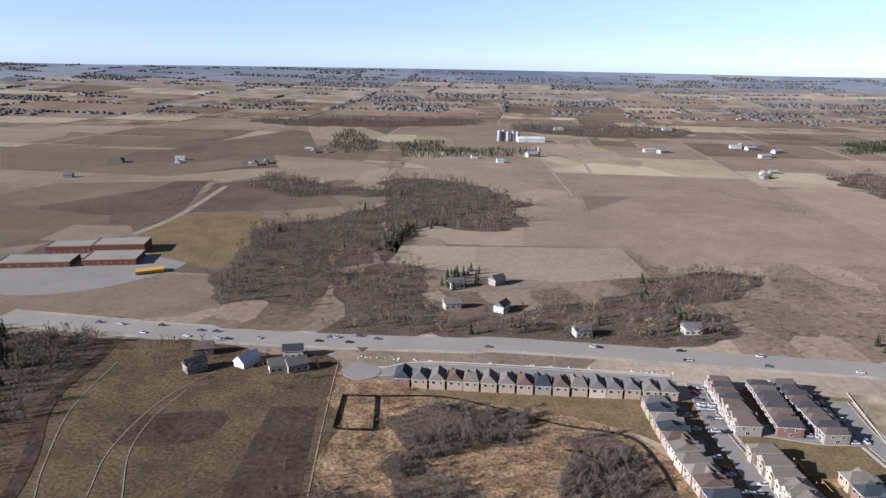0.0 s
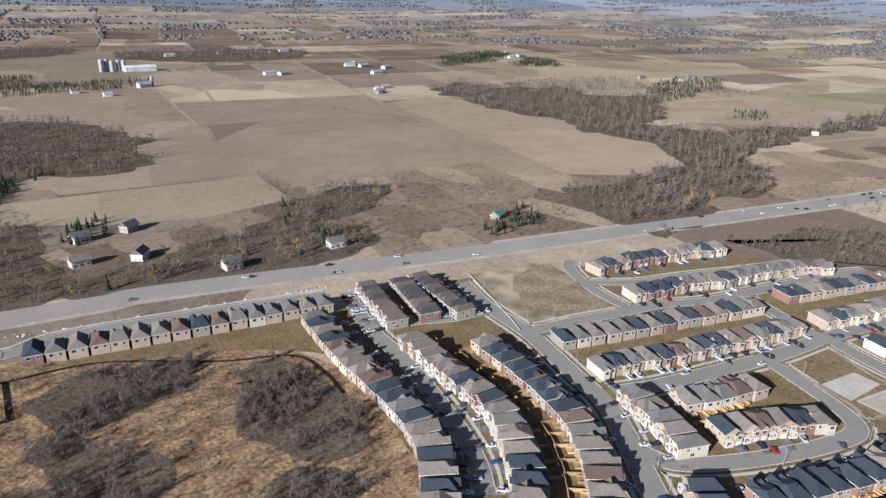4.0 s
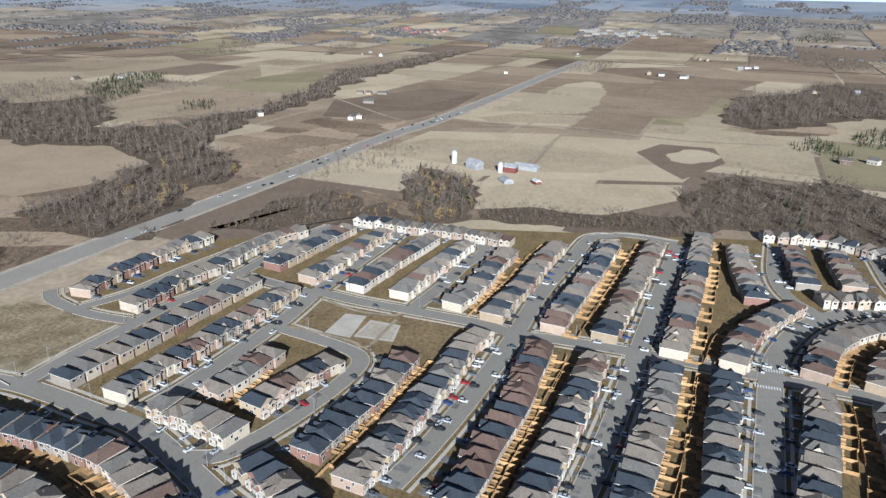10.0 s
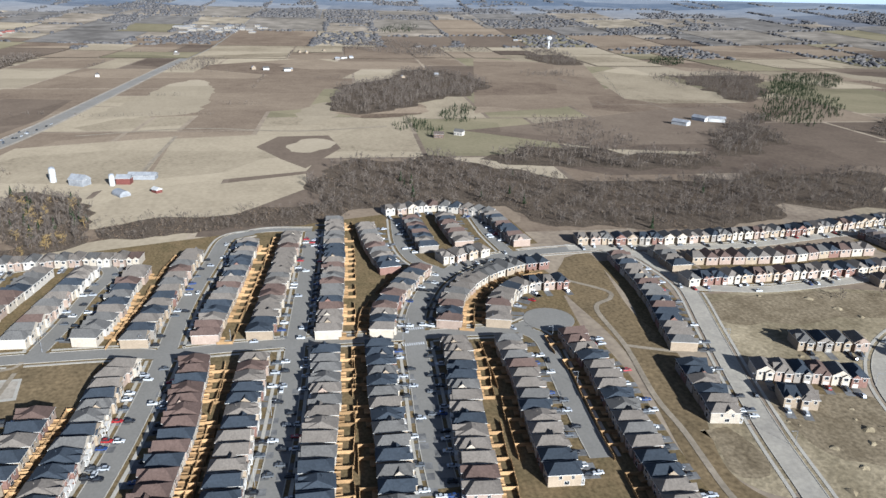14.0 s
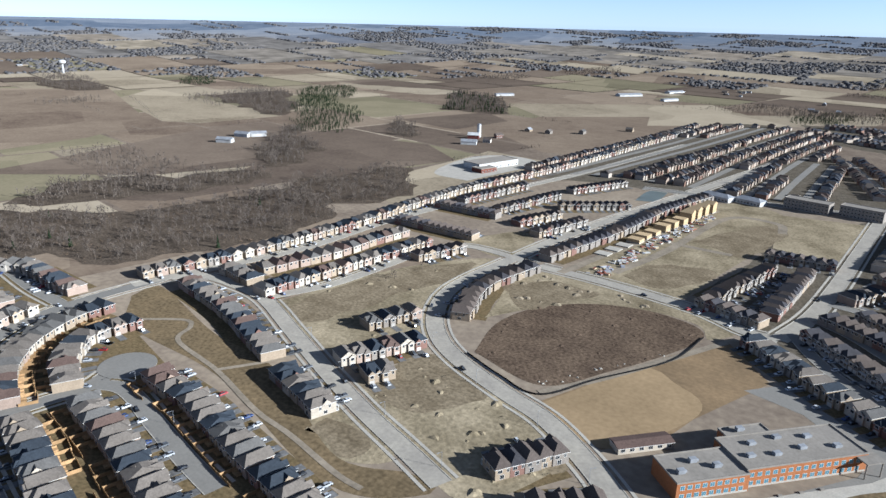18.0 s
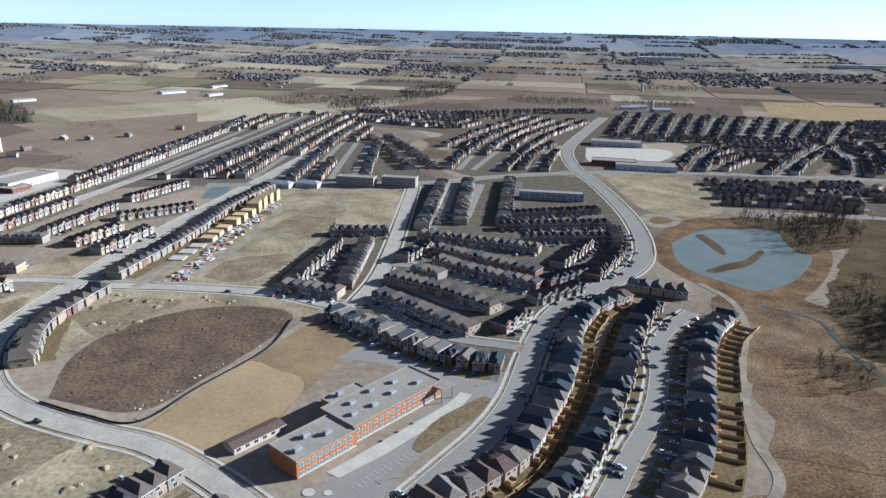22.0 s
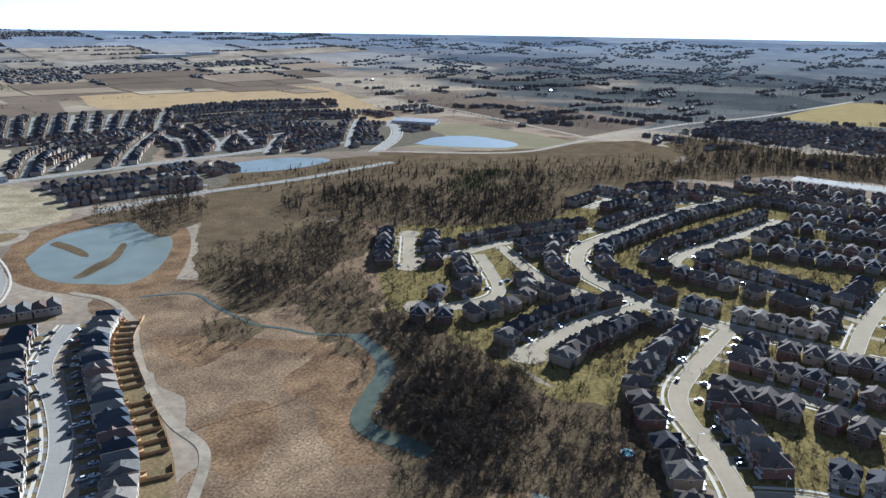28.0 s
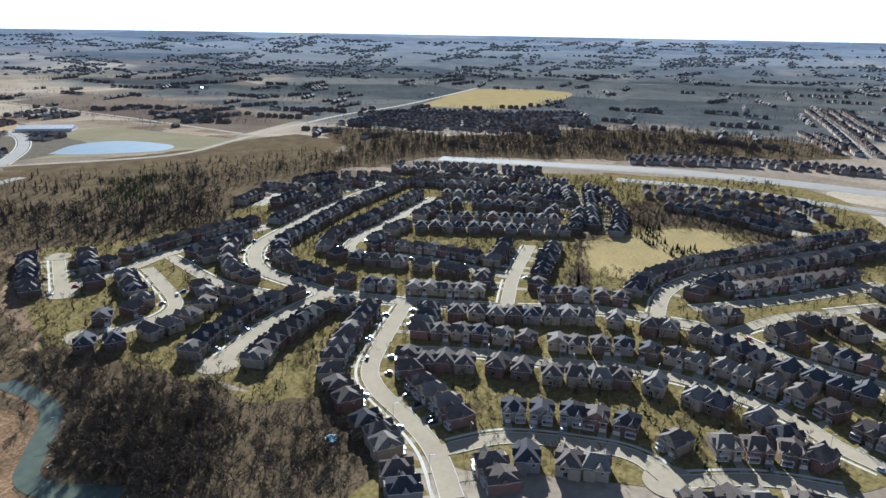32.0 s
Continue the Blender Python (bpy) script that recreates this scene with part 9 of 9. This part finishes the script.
def car_shapes(tall):
    b = Shape()
    prof = ((-2.3, 0.45, 0.75), (-2.2, 0.3, 0.98), (-0.9, 0.28, 1.02), (1.2, 0.28, 1.0), (2.15, 0.3, 0.82), (2.3, 0.42, 0.68))
    loft(b, [[(-0.9, y, z0), (0.9, y, z0), (0.92, y, (z0 + z1) / 2), (0.8, y, z1), (-0.8, y, z1), (-0.92, y, (z0 + z1) / 2)] for y, z0, z1 in prof])
    t = 1.45 + 0.25 * tall
    b.box(-0.6, 0.6, -1.5 if tall else -0.9, 0.25, t, t + 0.04)
    g = Shape()
    y0 = -2.0 if tall else -1.5
    loft(g, [[(-0.8, y0, 0.98), (0.8, y0, 0.98), (0.72, y0 + 0.1, 1.0), (-0.72, y0 + 0.1, 1.0)], [(-0.78, y0 + 0.45, 0.98), (0.78, y0 + 0.45, 0.98), (0.62, y0 + 0.45, t), (-0.62, y0 + 0.45, t)],
             [(-0.78, 0.3, 0.98), (0.78, 0.3, 0.98), (0.62, 0.3, t), (-0.62, 0.3, t)], [(-0.78, 1.1, 0.98), (0.78, 1.1, 0.98), (0.7, 1.0, 1.0), (-0.7, 1.0, 1.0)]])
    w = Shape()
    for a in range(1):
        k = 10
        for x in (-0.1, 0.1):
            w.v += [(x, 0.33 * math.cos(6.2832 * q / k), 0.33 * math.sin(6.2832 * q / k)) for q in range(k)]
        for q in range(k):
            w.f.append((q, (q + 1) % k, k + (q + 1) % k, k + q))
        w.f += [tuple(range(k))[::-1], tuple(range(k, 2 * k))]
        w.i += [0] * (k + 2)
    return b, g, w


wheel_mesh = car_shapes(0)[2].mesh("wheel", M_RUBBER)
car_first = {}


def car(m, paint, tall):
    if (paint, tall) in car_first:
        return copy_thing(car_first[paint, tall], m)
    base = tagged(new("car"), f"{paint} {'family van' if tall else 'sedan car'} parked or driving on asphalt", "car", "cars of the estate")
    b, g, _ = car_shapes(tall)
    part("body", b.mesh("body", CAR_PAINT[paint]), base)
    part("cabin_glass", g.mesh("windows", M_GLASS), base, "dark glass cabin")
    for x in (-0.82, 0.82):
        for y in (-1.4, 1.4):
            part("wheel", wheel_mesh, base, at=pose(x, y, 0.33))
    base.matrix_basis = m
    car_first[paint, tall] = base
    return base


rng = random.Random(9)
CAR_SPOTS.sort(key=lambda q: q[1])
parked = Joined()
cb, cg, cw = car_shapes(1)
colours = ("white", "white", "black", "grey", "silver", "black", "grey", "black", "white", "silver", "white", "grey", "black", "white", "silver", "red", "blue", "black")
highway_line = smooth(((-308, 457), (-142, 431), (8, 422), (48, 423), (253, 395), (408, 377), (626, 351), (839, 331), (1049, 298)), 1.0)
hn = sides_of(highway_line)
for k in range(64):
    i = rng.randrange(60, len(highway_line) - 2)
    lane = rng.choice((-7.2, -3.6, 3.6, 7.2))
    p = highway_line[i] + hn[i] * lane
    a = math.degrees(math.atan2(hn[i].y, hn[i].x)) + (0 if lane > 0 else 180)
    car(pose(p.x, p.y, 0.075, 0, 0, a), rng.choice(colours), rng.random() < 0.5)
for n, (m, d) in enumerate(CAR_SPOTS):
    paint, tall = rng.choice(colours), rng.random() < 0.5
    if n < 190:
        car(m, paint, tall)
    elif d < 700:
        parked.add(m, cb.v, cb.f, cb.i, (CAR_PAINT[paint],))
        parked.add(m, cg.v, cg.f, cg.i, (M_GLASS,))
for c, h in STREETS[2:60]:
    if h > 7 or h < 4.2:
        continue
    for k in range(0, len(c) - 6, 11):
        if rng.random() < 0.25 and 180 < math.hypot(*c[k]) < 600:
            d = c[k + 1] - c[k]
            d = d / np.hypot(*d)
            s = rng.choice((-1, 1)) * (h - 1.4)
            m = pose(c[k][0] - d[1] * s, c[k][1] + d[0] * s, 0.13, 0, 0, math.degrees(math.atan2(d[1], d[0])) - 90 + (180 if s > 0 else 0))
            paint = rng.choice(colours)
            parked.add(m, cb.v, cb.f, cb.i, (CAR_PAINT[paint],))
            parked.add(m, cg.v, cg.f, cg.i, (M_GLASS,))
parked.done("parked_cars", "white, black and grey cars parked along streets", "cars")
bus = Joined()
for k in range(9):
    q = Shape()
    q.box(-1.2, 1.2, -5.5, 4.2, 0.5, 3.0)
    q.box(-1.1, 1.1, 4.2, 5.6, 0.5, 1.6)
    q.box(-1.22, 1.22, -5.2, 4.0, 1.9, 2.5, 1)
    bus.add(pose(-256 + k * 2.2, 560 + k * 1.2, 0.1, 0, 0, 20), q.v, q.f, q.i, (M_BUS, M_GLASS))
bus.done("school_buses", "row of parked yellow school buses", "buses")

# ---- street lamps ----
lamp_first = None
for c, h in STREETS:
    if not 4.2 < h < 7:
        continue
    for k in range(5, len(c) - 3, 12):
        if not 190 < math.hypot(*c[k]) < 400:
            continue
        d = c[k + 1] - c[k]
        d = d / np.hypot(*d)
        x, y = c[k][0] - d[1] * (h + 1.2), c[k][1] + d[0] * (h + 1.2)
        m = pose(x, y, 0.02, 0, 0, math.degrees(math.atan2(d[1], d[0])) - 90)
        if lamp_first:
            copy_thing(lamp_first, m)
            continue
        lamp_first = tagged(new("street_lamp"), "slim grey street lamp beside the kerb", "street lamp", "street lamps")
        s = Shape()
        s.tube(0, 0, 0, 8, 0.11, 0.07, 8)
        part("pole", s.mesh("pole", M_STEEL), lamp_first)
        s = Shape()
        s.box(0, 2.2, -0.05, 0.05, 7.85, 7.97)
        arm = part("arm", s.mesh("arm", M_STEEL), lamp_first)
        s = Shape()
        s.box(1.9, 2.7, -0.16, 0.16, 7.78, 7.94)
        part("lamp_head", s.mesh("lamp_head", M_STEEL), arm)
        lamp_first.matrix_basis = m

# ---- road markings ----
highway_ob = bpy.data.objects["highway"]
for lo, hi in ((-10.2, -9.95), (9.95, 10.2), (-0.3, -0.1), (0.1, 0.3)):
    q = Shape()
    ribbon("", highway_line, lo, hi, 0.075, None, 0, q)
    part("lane_line", q.mesh("lane_line", M_PAINT), highway_ob)
q = Shape()
for i in range(0, len(highway_line) - 8, 12):
    for lane in (-5.2, 5.2):
        a, b = highway_line[i] + hn[i] * lane, highway_line[i + 4] + hn[i + 4] * lane
        w = hn[i] * 0.09
        q.add([(*(a - w), 0.075), (*(b - w), 0.075), (*(b + w), 0.075), (*(a + w), 0.075)], [(0, 1, 2, 3)])
part("dashed_line", q.mesh("dashed_line", M_PAINT), highway_ob)
stripe = box_mesh("stripe", M_PAINT, -1.4, 1.4, -0.28, 0.28, 0, 0.012)
crossing = tagged(new("crosswalk"), "white striped crosswalk on the asphalt", "crosswalk", kind="structure")
for x in (330, 348):
    for k in range(10):
        part("stripe", stripe, crossing, at=pose(x, -62.5 - k * 1.25 - (x - 340) * 0.18, 0.145))

# a round garden pool
pool = tagged(new("swimming_pool"), "small blue swimming pool in a garden", "pool")
pool.matrix_basis = pose(-254, -124, 0.02)
s = Shape()
s.tube(0, 0, 0, 1.1, 3.0, 3.0, 20)
part("rim", s.mesh("rim", M_WHITE), pool)
s = Shape()
s.tube(0, 0, 1.0, 1.12, 2.8, 2.8, 20)
part("water", s.mesh("water", material("pool_water", (0.1, 0.35, 0.5), 0.1)), pool, "clear blue pool water")
